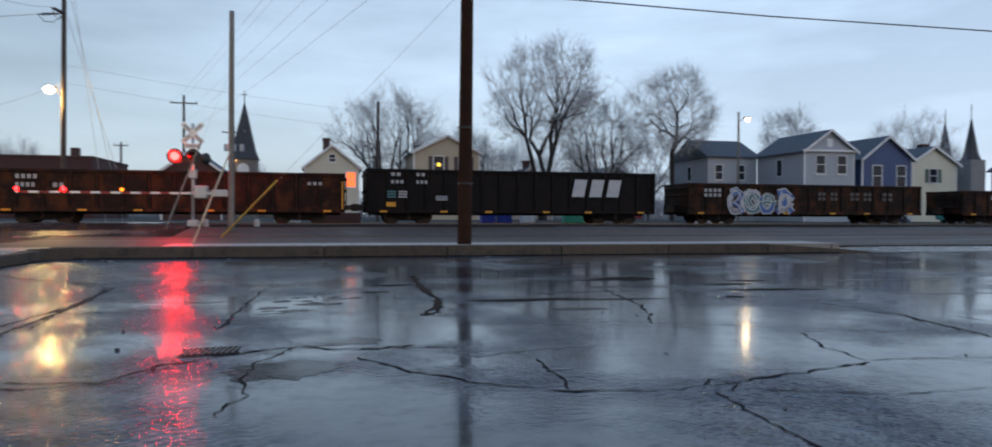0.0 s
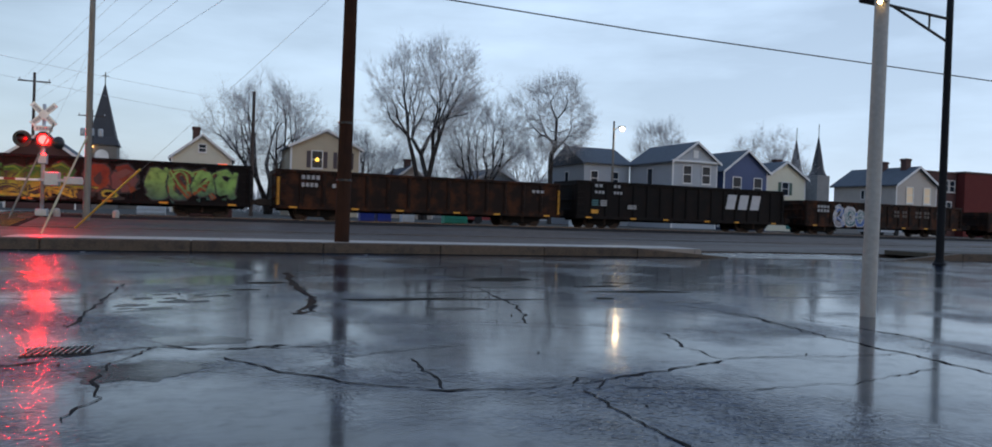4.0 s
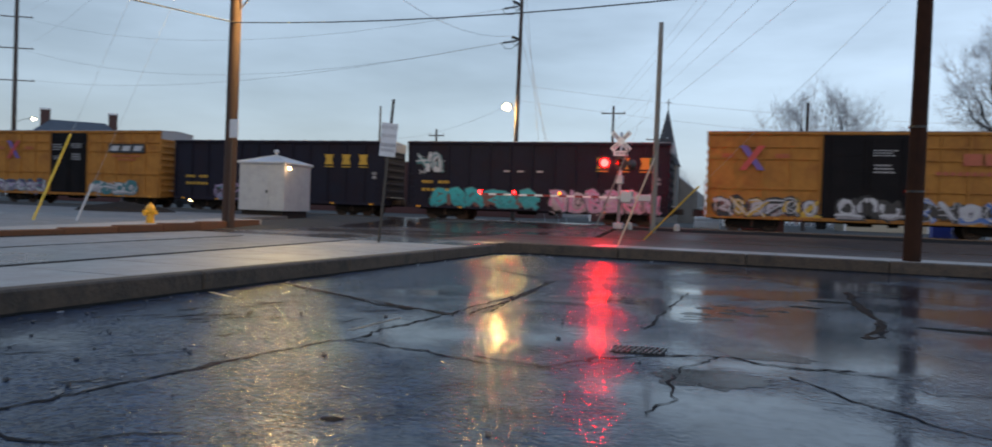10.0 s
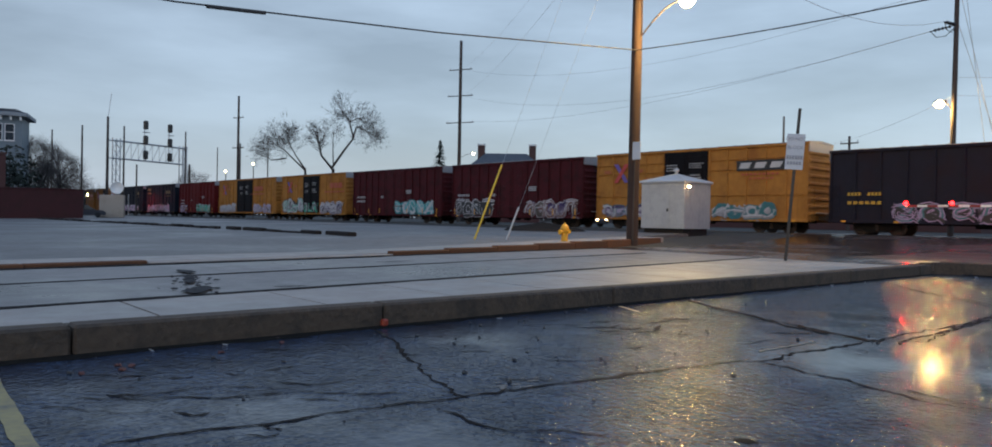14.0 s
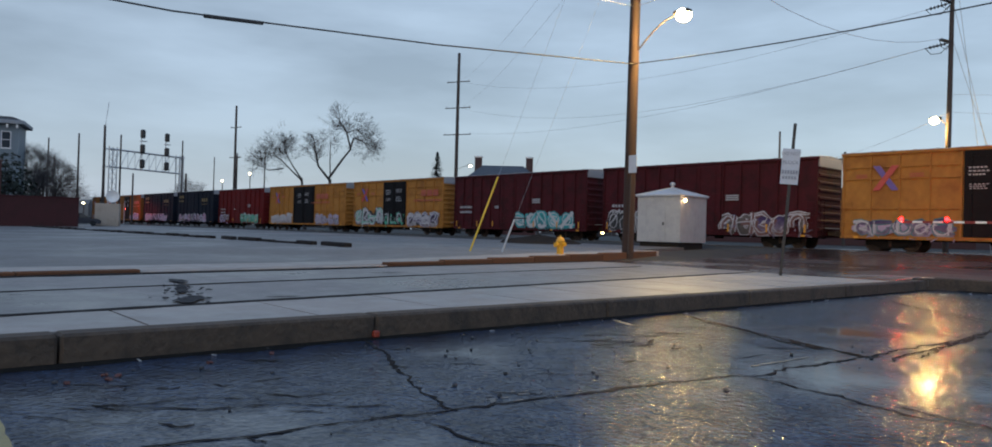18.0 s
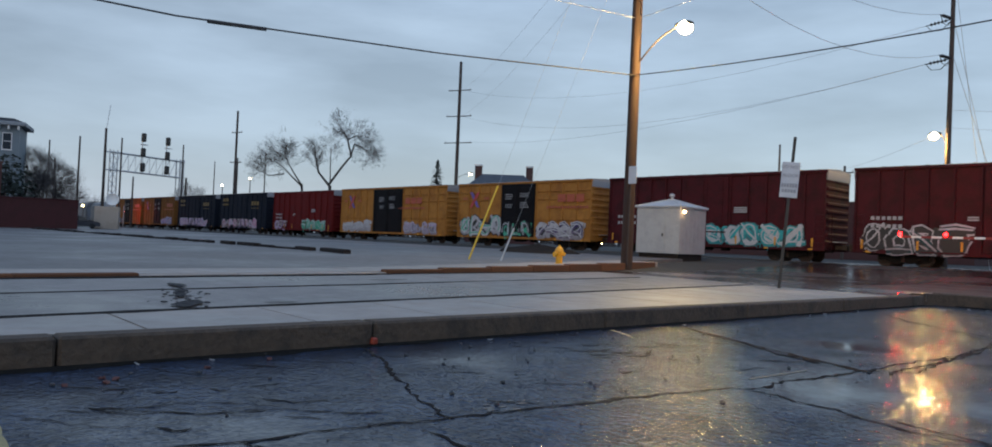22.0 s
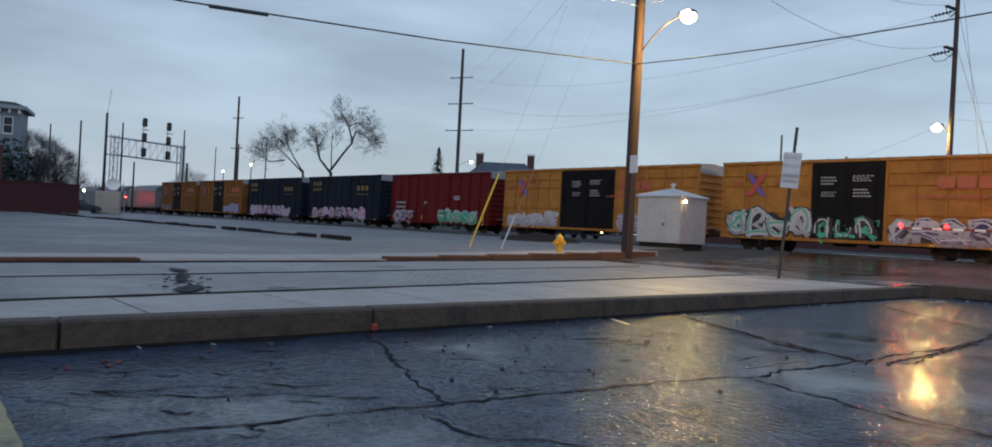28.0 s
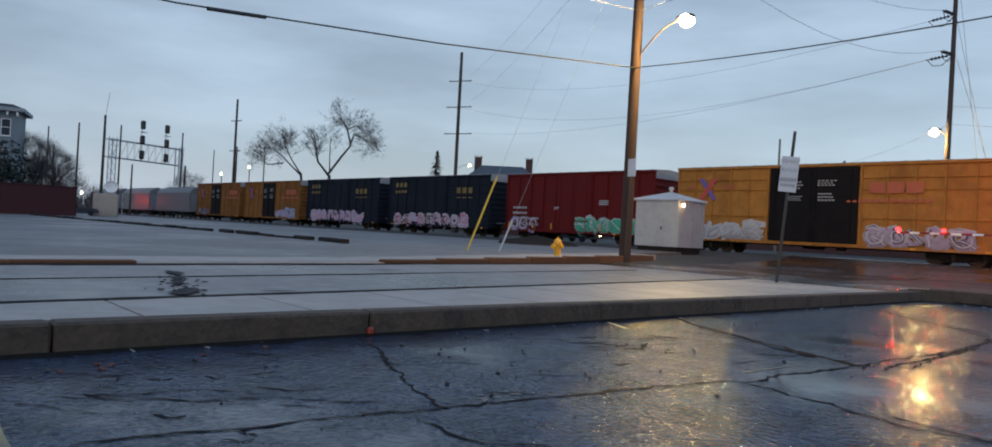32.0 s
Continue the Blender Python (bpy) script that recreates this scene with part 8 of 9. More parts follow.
crack(((5.86, 7.87), (5.99, 6.62), (5.75, 5.3), (5.71, 4.44), (5.62, 3.59)), 0.06, 8)
crack(((6.54, 6.51), (6.6, 5.3), (6.48, 4.15)), 0.05, 9)
crack(((2.6, 3.92), (3.25, 3.7), (4.21, 3.68), (5.37, 3.9)), 0.025, 10)
crack(((2.55, 6.85), (3.39, 6.58), (4.28, 6.12), (5.35, 5.71)), 0.025, 11)
CRACKDIRT = mat("brown_crack_dirt", (0.040, 0.026, 0.018), 0.9, vary=0.6, stain=(0.012, 0.011, 0.010), stain_amt=0.9, stain_scale=4.0, bump=0.6, spec=0.05)
crack(((1.49, 12.68), (1.42, 11.0), (1.36, 9.7), (1.38, 8.7), (1.24, 8.2), (1.05, 7.6)), 0.20, 12, material=CRACKDIRT, label="wide crack filled with brown dirt")
crack(((1.47, 12.5), (1.38, 10.1), (1.40, 8.7), (1.15, 7.7)), 0.09, 13)
crack(((-5.19, 13.57), (-2.95, 11.24), (-2.05, 12.29), (-0.95, 12.81), (1.39, 13.08), (3.93, 12.21)), 0.07, 14)
crack(((-2.86, 11.23), (-2.69, 8.49), (-2.7, 7.16)), 0.08, 15)
crack(((-0.79, 10.84), (-0.86, 8.68), (-0.9, 7.05)), 0.05, 16)
crack(((-1.89, 5.06), (-1.32, 4.94), (-1.06, 5.38), (-0.77, 5.67), (-0.16, 5.99), (0.27, 5.76), (0.77, 5.88)), 0.07, 17)
crack(((-0.16, 5.99), (-0.44, 5.36), (-0.47, 4.87), (-0.37, 4.43), (-0.49, 3.99)), 0.04, 18)
crack(((-5.92, 8.47), (-4.19, 7.37), (-2.86, 7.07), (-2.57, 7.35), (-2.93, 11.36)), 0.05, 19)
crack(((-2.94, 5.18), (-2.27, 5.04), (-1.65, 4.87), (-1.26, 4.91), (-0.98, 5.4)), 0.06, 20)
crack(((-6.16, 3.72), (-4.76, 3.14), (-3.9, 2.82), (-3.41, 2.69)), 0.06, 22)
crack(((-3.71, 0.78), (-3.6, 1.47), (-3.53, 2.0), (-3.41, 2.69), (-3.32, 3.46), (-3.21, 4.4), (-2.99, 5.21), (-2.86, 7.25), (-2.74, 9.78)), 0.07, 23)
crack(((-3.24, 2.38), (-2.77, 2.42), (-2.39, 2.74)), 0.04, 26)
crack(((-5.8, 1.65), (-5.18, 2.03), (-5.22, 2.48)), 0.02, 27)
crack(((-4.65, 0.71), (-4.17, 1.03), (-4.12, 1.43)), 0.02, 28)

crack(((-5.8, 8.4), (-4.6, 7.75), (-3.7, 7.35), (-2.8, 6.95)), 0.16, 31, material=CRACKDIRT)
crack(((-4.75, 7.9), (-3.9, 7.3), (-3.3, 7.05)), 0.12, 32)
crack(((1.2, 7.1), (1.6, 6.9), (2.4, 6.72), (3.1, 6.45), (3.75, 6.12), (4.65, 5.83), (5.85, 5.41)), 0.022, 33)
crack(((3.78, 10.5), (3.9, 9.9), (3.75, 8.95), (3.6, 7.9), (3.15, 6.6)), 0.05, 34)
crack(((0.88, 5.58), (1.16, 5.3), (1.66, 5.48), (2.1, 5.6)), 0.025, 35)
crack(((5.9, 7.7), (6.06, 6.95), (5.97, 6.3), (5.73, 5.54)), 0.035, 36)
crack(((3.9, 4.6), (4.3, 4.58), (4.9, 4.5), (5.7, 4.45)), 0.03, 37)
crack(((-5.98, 14.7), (-4.56, 13.05), (-3.05, 11.65)), 0.06, 38)
crack(((-0.13, 5.96), (0.2, 5.82), (0.65, 5.8), (1.15, 5.72)), 0.04, 39)
crack(((-4.6, 9.6), (-3.9, 9.9), (-3.2, 10.1), (-2.75, 10.0)), 0.035, 40)
# crazed asphalt at two worn spots by the front kerb and along the side kerb
_rc = random.Random(19)
for cx, cy, rx, ry, n in ((-0.4, 15.6, 0.9, 1.3, 16), (5.2, 14.6, 0.5, 0.9, 9), (-4.7, 6.1, 0.9, 0.9, 26), (-4.6, 1.7, 0.9, 0.7, 12)):
    for i in range(n):
        a, x, y = radians(49 + _rc.gauss(0, 22)) if cx < -3 else _rc.uniform(0, math.pi), cx + _rc.gauss(0, rx * 0.6), cy + _rc.gauss(0, ry * 0.6)
        ln = _rc.uniform(0.05, 0.2) * (1 + 0.05 * cy)
        crack(((x - ln * math.cos(a), y - ln * math.sin(a)), (x + _rc.uniform(-0.05, 0.05), y), (x + ln * math.cos(a + 0.5), y + ln * math.sin(a + 0.5))), 0.045 + 0.003 * cy, 300 + i)


def grate(x, y):
    g = thing("storm_grate", "small iron storm drain grate with slanting slots", "drain grate", (x, y, lot_z(x, y) + 0.003), 8)
    iron = mat("wet_cast_iron", (0.05, 0.048, 0.045), 0.28, 0.6, bump=0.2)
    # flat dark plate stands in for the shaded hole under the bars
    part("pit", box(B(), -0.20, 0.20, -0.17, 0.17, -0.002, 0.001), CRACK, g, "flat dark plate for the shade under the bars")
    for i in range(10):
        xx = -0.185 + i * 0.041
        bm = B()
        prism(bm, [(xx - 0.009, 0.001), (xx + 0.009, 0.001), (xx + 0.007, 0.010), (xx - 0.007, 0.010)], -0.15, 0.15)
        for v in bm.verts:
            v.co.x += 0.25 * v.co.y
        part("bar", bm, iron, g, "wet iron bar")


def patch(points, material, label, seed, lift=0.002, name="asphalt_patch", grow=1.0):
    """An uneven blot lying on the lot: an oval with a ragged rim."""
    rng = random.Random(seed)
    x, y, rx, ry, rz = points
    bm = B()
    n = 30
    rim = []
    for i in range(n):
        a = i * math.tau / n
        r = 1 + 0.28 * noise.noise((math.cos(a) * 1.7 + seed, math.sin(a) * 1.7, seed)) + rng.uniform(-0.14, 0.14)
        px, py = rx * r * math.cos(a), ry * r * math.sin(a)
        c, s_ = math.cos(radians(rz)), math.sin(radians(rz))
        wx, wy = x + px * c - py * s_, y + px * s_ + py * c
        rim.append(bm.verts.new((wx, wy, lot_z(wx, wy) + lift)))
    mid = bm.verts.new((x, y, lot_z(x, y) + lift))
    for i in range(n):
        bm.faces.new((mid, rim[i], rim[(i + 1) % n]))
    solid(name, bm, material, label, "patch", "patches in the lot", "structure")


POTHOLE = mat("pothole_dirt", (0.026, 0.023, 0.018), 0.9, vary=0.6, bump=0.9, spec=0.03)
TAR = wet("wet_tar_patch", (0.013, 0.013, 0.016), (0.010, 0.011, 0.015), 0.26, 0.14, 0.6, (0.40, 0.60), 0.40, fine=30.0, spec=0.10, keep=0.2, spots=(0.5, 0.4, 0.35), glint=0.14, film_gloss=0.20)
patch((4.85, 11.4, 0.55, 0.35, 10), POTHOLE, "worn dark pothole with dead grass", 1)
patch((4.3, 11.2, 0.4, 0.10, 0), POTHOLE, "dark dirt streak beside the pothole", 2)
patch((6.68, 10.7, 0.34, 0.10, -6), POTHOLE, "narrow dark pothole", 3)
patch((5.2, 8.6, 0.16, 0.10, 20), POTHOLE, "small dark hole in the asphalt", 4)
patch((1.0, 10.9, 0.28, 0.14, 0), POTHOLE, "small dark hole in the asphalt", 5)
patch((0.7, 10.0, 0.20, 0.08, 0), POTHOLE, "small dark hole in the asphalt", 6)
patch((-0.5, 14.6, 0.7, 0.5, 0), TAR, "dark patch near the kerb", 7)
patch((-0.25, 5.1, 0.38, 0.3, 15), TAR, "dark tar patch below the grate", 8)
patch((0.15, 6.2, 0.38, 0.22, -8), TAR, "dark tar patch beside the grate", 9)
patch((7.2, 9.6, 1.0, 0.14, 0), TAR, "thin dark damp stain", 11)
patch((9.2, 10.5, 1.4, 0.16, 3), TAR, "thin dark damp stain", 12)
patch((8.6, 8.4, 0.9, 0.10, -2), TAR, "thin dark damp stain", 13)
patch((10.8, 9.2, 1.0, 0.12, 2), TAR, "thin dark damp stain", 14)
patch((12.5, 11.5, 1.3, 0.18, 0), TAR, "thin dark damp stain", 15)

_rd = random.Random(57)
for i in range(16):
    u = _rd.random()
    patch((-0.6 + 1.2 * u + _rd.gauss(0, 0.12), 8.5 + 1.6 * u + _rd.gauss(0, 0.45), _rd.uniform(0.06, 0.20), _rd.uniform(0.03, 0.10), _rd.uniform(0, 60)), TAR, "small dark damp stain with a ragged rim", 160 + i, 0.0025)
patch((-1.93, 3.22, 0.06, 0.035, 10), POTHOLE, "small dark hole in the asphalt", 20)
_rp = random.Random(31)
for i in range(22):
    patch((_rp.uniform(2.0, 14.0), _rp.uniform(8.0, 14.5), _rp.uniform(0.2, 0.9), _rp.uniform(0.04, 0.13), _rp.uniform(-8, 8)), POTHOLE if i % 3 == 0 else TAR, "thin dark damp stain with a ragged rim", 100 + i, 0.0025)
for i in range(8):
    patch((_rp.uniform(-3.0, 4.0), _rp.uniform(7.5, 16.5), _rp.uniform(0.15, 0.5), _rp.uniform(0.04, 0.12), _rp.uniform(-10, 10)), TAR, "small dark damp stain with a ragged rim", 130 + i, 0.0025)

# worn paint and litter
def paint_line(x0, y0, x1, y1, w, seed, material=None):
    rng = random.Random(seed)
    n = max(2, int(math.hypot(x1 - x0, y1 - y0) / 0.12))
    bm = B()
    dx, dy = (y1 - y0), (x0 - x1)
    ln = math.hypot(dx, dy)
    prev = None
    for i in range(n + 1):
        u = i / n
        x, y = x0 + (x1 - x0) * u, y0 + (y1 - y0) * u
        pair = [bm.verts.new((x + s * dx / ln * w / 2 * rng.uniform(0.7, 1.1), y + s * dy / ln * w / 2 * rng.uniform(0.7, 1.1), lot_z(x, y) + 0.003)) for s in (-1, 1)]
        if prev:
            bm.faces.new((prev[0], prev[1], pair[1], pair[0]))
        prev = pair
    solid("painted_line", bm, material or FAINTPAINT, "worn yellow parking line", "painted line", "parking lines", "structure")


paint_line(-6.0, 0.60, -3.2, 0.52, 0.10, 1, LINEPAINT)
paint_line(-6.02, 7.14, -5.45, 6.85, 0.06, 2)
paint_line(-3.21, 5.60, -3.17, 6.50, 0.035, 3)

LEAF = mat("fallen_leaf", (0.085, 0.022, 0.014), 0.6, vary=0.4)
PAPER = mat("pale_litter", (0.34, 0.34, 0.33), 0.6, vary=0.1)
STONE = mat("dark_pebble", (0.02, 0.02, 0.02), 0.6)
for i, (x, y) in enumerate(((-5.37, 1.06), (-5.52, 1.31), (-5.45, 1.38), (-5.35, 1.30), (-5.6, 2.05), (-5.75, 2.6))):
    bm = B()
    prism(bm, [(-0.03, 0), (-0.012, 0.02), (0.0, 0.008), (0.02, 0.022), (0.032, 0.0), (0.01, 0.004)], -0.02, 0.02)
    ob = solid("fallen_leaf", bm, LEAF, "curled red-brown fallen leaf on asphalt", "leaf", "fallen leaves")
    ob.matrix_basis = pose(x, y, lot_z(x, y) + 0.002, 0, 0, 70 * i) @ Matrix.Diagonal((0.75, 0.75, 0.75, 1))
for i, (x, y, w) in enumerate(((-6.0, 1.66, 0.10), (-5.98, 12.3, 0.10), (-5.97, 12.9, 0.12), (-5.2, 17.9, 0.16), (-4.9, 18.1, 0.10), (-5.93, 2.2, 0.05), (-5.9, 8.6, 0.05), (-3.4, 18.2, 0.12), (4.0, 18.2, 0.10), (-5.4, 16.9, 0.14), (-4.6, 17.6, 0.12), (-5.9, 5.1, 0.06), (-5.94, 14.2, 0.12), (-2.2, 18.1, 0.10))):
    bm = box(B(), -w / 2, w / 2, -0.008, 0.008, 0, 0.004, 0.001)
    ob = solid("litter_scrap", bm, PAPER, "small pale scrap of litter by the kerb", "litter", "litter scraps")
    ob.matrix_basis = pose(x, y, lot_z(x, y) + 0.001, 0, 0, 40 * i)
_rng = random.Random(12)
_pebble = mesh_of(lathe(B(), [(0.010, 0.0), (0.02, 0.006), (0.016, 0.018), (0.004, 0.024)], sides=7), "pebble", STONE)
for i in range(110):
    x, y = (_rng.uniform(-5.6, 6), _rng.uniform(3, 13)) if i < 40 else (-6.0 + 3.4 * _rng.random() ** 1.5, _rng.uniform(0.8, 9.0))
    ob = tagged(new("pebble", _pebble), "small dark pebble on wet asphalt", "pebble", "pebbles on the lot")
    k = _rng.uniform(0.3, 0.9)
    ob.matrix_basis = pose(x, y, lot_z(x, y), 0, 0, _rng.uniform(0, 360)) @ Matrix.Diagonal((k, k * 1.3, k, 1))
solid("kerb_marker", moved(box(B(), -0.028, 0.028, -0.032, 0.032, 0, 0.065, 0.012), Matrix.Translation((-6.08, 3.79, 0.005))), mat("orange_plastic", (0.26, 0.035, 0.015), 0.5, vary=0.2), "small orange marker against the kerb", "marker")
WORN = mat("worn_street_hollow", (0.026, 0.025, 0.026), 0.7, spec=0.1, vary=0.7, stain=(0.015, 0.015, 0.017), stain_amt=0.9, bump=0.9, stain_scale=4.0)
patch((-9.35, 3.15, 0.42, 0.15, 150), WORN, "shallow broken hollow in the street", 30, 0.118)
patch((-10.9, 3.55, 0.85, 0.07, 163), WORN, "dark broken streak leading from the hollow", 33, 0.118)
patch((-12.3, 3.95, 0.4, 0.12, 175), WORN, "small broken hollow in the street", 34, 0.118)
_ru = random.Random(5)
_chunk = mesh_of(lathe(B(), [(0.05, 0.0), (0.07, 0.02), (0.05, 0.045), (0.015, 0.05)], sides=6), "asphalt_chunk", WORN)
for i in range(64):
    u = _ru.random()
    x, y = -9.1 - 2.4 * u + _ru.gauss(0, 0.2), 3.1 + 0.62 * u + _ru.gauss(0, 0.13)
    k = _ru.uniform(0.12, 0.55)
    ob = tagged(new("asphalt_chunk", _chunk), "loose dark chunk of broken asphalt in the street", "rubble", "chunks of broken asphalt")
    ob.matrix_basis = pose(x, y, 0.108, 0, 0, _ru.uniform(0, 360)) @ Matrix.Diagonal((k, k * 1.4, k * 0.7, 1))
patch((-13.3, 8.6, 0.5, 0.05, 95), POTHOLE, "thin dark seam in the street", 35, 0.110)
patch((-9.2, 4.3, 0.22, 0.05, 80), POTHOLE, "thin dark seam in the street", 36, 0.110)
SCUFF = mat("worn_white_scuff", (0.085, 0.085, 0.08), 0.5, vary=0.6, stain=(0.03, 0.04, 0.06), stain_amt=0.9, stain_scale=6.0)
for i in range(14):
    patch((-3.49 + _ru.gauss(0, 0.05), 3.0 + 0.55 * _ru.random(), _ru.uniform(0.006, 0.02), _ru.uniform(0.015, 0.05), _ru.uniform(-20, 40)), SCUFF, "worn pale scuff of old paint", 40 + i, 0.003)
_rs = random.Random(77)
for i in range(16):
    x, y, ln = _rs.uniform(-5.7, -3.4), _rs.uniform(0.9, 4.2), _rs.uniform(0.1, 0.35)
    crack(((x - 0.66 * ln, y - 0.75 * ln), (x, y + _rs.uniform(-0.04, 0.04)), (x + 0.62 * ln, y + 0.78 * ln)), 0.036, 60 + i)
for i in range(12):
    x, y, ln = _rs.uniform(-6.0, -3.4), _rs.uniform(5.0, 7.4), _rs.uniform(0.12, 0.35)
    crack(((x - 0.66 * ln, y - 0.75 * ln), (x, y + _rs.uniform(-0.04, 0.04)), (x + 0.62 * ln, y + 0.78 * ln)), 0.06, 80 + i)
patch((-9.6, 15.2, 0.9, 0.25, 70), POTHOLE, "dark drain cover edge in the street", 32, 0.108)

# things behind the railway, glimpsed under the cars
def crate(name, x, w, h, material, label):
    bm = box(B(), -w / 2, w / 2, -0.4, 0.4, 0, h, 0.03)
    for k in range(3):
        box(bm, -w / 2 - 0.02, w / 2 + 0.02, -0.43, -0.4, h * (0.15 + 0.3 * k), h * (0.15 + 0.3 * k) + 0.06)
    ob = solid(name, bm, material, label, "bin")
    ob.location = (x, 47.2, 0.5)


BIN_BLUE = paint("blue_bin", (0.02, 0.05, 0.30))
crate("storage_bin", -2.4, 1.5, 0.75, WHITEPAINT, "pale storage bin beyond the track")
crate("storage_bin", 0.8, 2.4, 0.65, P_BROWN, "brown storage bin beyond the track")
crate("recycling_bin", 10.2, 0.9, 0.9, BIN_BLUE, "blue recycling bin beyond the track")
crate("recycling_bin", 11.3, 0.9, 0.9, BIN_BLUE, "blue recycling bin beyond the track")
crate("storage_bin", 12.9, 0.8, 0.85, WHITEPAINT, "white storage bin beyond the track")
crate("storage_bin", 16.2, 1.6, 0.7, P_MINT, "pale green bin beyond the track")
crate("storage_bin", 26.0, 1.8, 0.7, WHITEPAINT, "white storage bin beyond the track")


grate(-0.80, 5.92)


def distant_lamp(x, y, z):
    p = thing("street_lamp", "distant lit street lamp beyond the railway", "street lamp", (x, y, 0.5), group="distant street lamps")
    part("post", tube(B(), (0, 0, -0.2), (0, 0, z - 0.5), 0.08, sides=6), POLEDARK, p)
    bm = B()
    bmesh.ops.create_uvsphere(bm, u_segments=10, v_segments=6, radius=0.17)
    moved(bm, Matrix.Translation((0, -0.1, z - 0.5)))
    part("lens", bm, LAMP_WHITE, p, "lit glowing lens")


distant_lamp(-140.5, 52.6, 9.2)
distant_lamp(-129.4, 53.4, 10.2)
distant_lamp(-156.7, 32.5, 4.2)


def far_flasher(at):
    """An unseen crossing flasher, added so its lamp reddens the passing cars it faces."""
    f = thing("added_flasher", "distant unseen flasher post, added so its red lamp lights the train", "crossing signal", at)
    part("post", tube(B(), (0, 0, -0.3), (0, 0, 3.6), 0.07, sides=8), GALV, f)
    part("lamp_background", tube(B(), (0, 0.02, 2.6), (0, 0.10, 2.6), 0.34, sides=16), BLACKMET, f, "black round lamp background")
    bm = B()
    bmesh.ops.create_uvsphere(bm, u_segments=12, v_segments=6, radius=0.14)
    moved(bm, Matrix.Translation((0, 0.14, 2.6)) @ Matrix.Diagonal((1, 0.4, 1, 1)))
    part("lens", bm, glow("lit_far_red_lens", (1.0, 0.02, 0.012), 420), f, "lit red lens", smooth=True)


far_flasher((-134.6, 34.0, 0.5))
# ---- the passing car ----
def build_suv():
    NAVYCAR = mat("dark_blue_car_paint", (0.0035, 0.0050, 0.0130), 0.30, 0.0, vary=0.1, bump=0.0, spec=0.22)
    TYRE = mat("tyre_rubber", (0.012, 0.012, 0.012), 0.8, vary=0.2, bump=0.2)
    RIM = mat("alloy_rim", (0.5, 0.5, 0.52), 0.3, 0.9, vary=0.05, bump=0.0)
    CARGLASS = glass("car_glass", (0.012, 0.014, 0.016), 0.05)
    # base lighter than CARGLASS: part of the pale sky reflection is put into it
    SCREEN = glass("windscreen_glass", (0.06, 0.07, 0.075), 0.08)
    SCREEN.node_tree.nodes["Principled BSDF"].inputs["Specular IOR Level"].default_value = 1.0
    car = thing("suv", "dark blue compact sport utility car with headlights lit", "car")
    # body as cross-sections along its length, +x its front: place, sill, belt, top, half width, half width of the top
    secs = [(-2.29, 0.52, 0.86, 0.92, 0.66, 0.58), (-2.26, 0.44, 0.95, 1.04, 0.80, 0.64), (-2.14, 0.38, 1.02, 1.24, 0.88, 0.64), (-1.95, 0.33, 1.03, 1.45, 0.905, 0.63), (-1.65, 0.30, 1.02, 1.585, 0.915, 0.63),
            (-1.2, 0.29, 1.01, 1.66, 0.92, 0.64), (-0.6, 0.28, 1.0, 1.695, 0.92, 0.645), (0.0, 0.28, 0.985, 1.69, 0.92, 0.65), (0.35, 0.28, 0.98, 1.62, 0.92, 0.66), (0.65, 0.28, 0.98, 1.46, 0.918, 0.69),
            (0.95, 0.28, 0.98, 1.25, 0.915, 0.74), (1.22, 0.29, 0.975, 1.06, 0.91, 0.79), (1.5, 0.29, 0.94, 1.015, 0.905, 0.77), (1.85, 0.30, 0.87, 0.955, 0.88, 0.72), (2.08, 0.33, 0.79, 0.88, 0.82, 0.65), (2.22, 0.38, 0.70, 0.80, 0.73, 0.57), (2.30, 0.44, 0.62, 0.70, 0.60, 0.48)]

    def section(x):
        for p, q in zip(secs, secs[1:]):
            if p[0] <= x <= q[0]:
                u = (x - p[0]) / (q[0] - p[0])
                return [a + (b - a) * u for a, b in zip(p, q)]

    def outline(sec):
        x, z0, zb, zt, hw, tw = sec
        half = [(hw * 0.90, z0), (hw * 0.985, z0 + 0.10), (hw, z0 + 0.24), (hw * 0.998, (z0 + zb) / 2 + 0.06), (hw * 0.975, zb - 0.03), (hw * 0.95, zb + 0.015), (tw + 0.02, zt - 0.075), (tw - 0.02, zt - 0.025), (tw * 0.75, zt), (tw * 0.35, zt + 0.012)]
        return half + [(-y, z) for y, z in half[::-1]]

    bm = B()
    prev = None
    for sec in secs:
        ring = [bm.verts.new((sec[0], y, z)) for y, z in outline(sec)]
        if prev:
            for i in range(len(ring)):
                j = (i + 1) % len(ring)
                bm.faces.new((prev[i], ring[i], ring[j], prev[j]))
        else:
            bm.faces.new(ring)
        prev = ring
    bm.faces.new(prev[::-1])
    bmesh.ops.recalc_face_normals(bm, faces=bm.faces[:])
    part("body", bm, NAVYCAR, car, smooth=True)

    def pane(name, xs, lo, hi, sy, label):
        """A side window that follows the body between the belt and the roof rail."""
        g = B()
        rows = []
        for x, a, c in zip(xs, lo, hi):
            _, z0, zb, zt, hw, tw = section(x)
            y0, y1 = hw * 0.95 + 0.008, tw + 0.028
            za, zc = zb + 0.02, zt - 0.075
            rows.append([g.verts.new((x, sy * (y0 + (y1 - y0) * u), za + (zc - za) * u)) for u in (a, c)])
        for p, q in zip(rows, rows[1:]):
            g.faces.new((p[0], q[0], q[1], p[1]))
        bmesh.ops.solidify(g, geom=g.faces[:], thickness=0.006)
        part(name, g, CARGLASS, car, label)

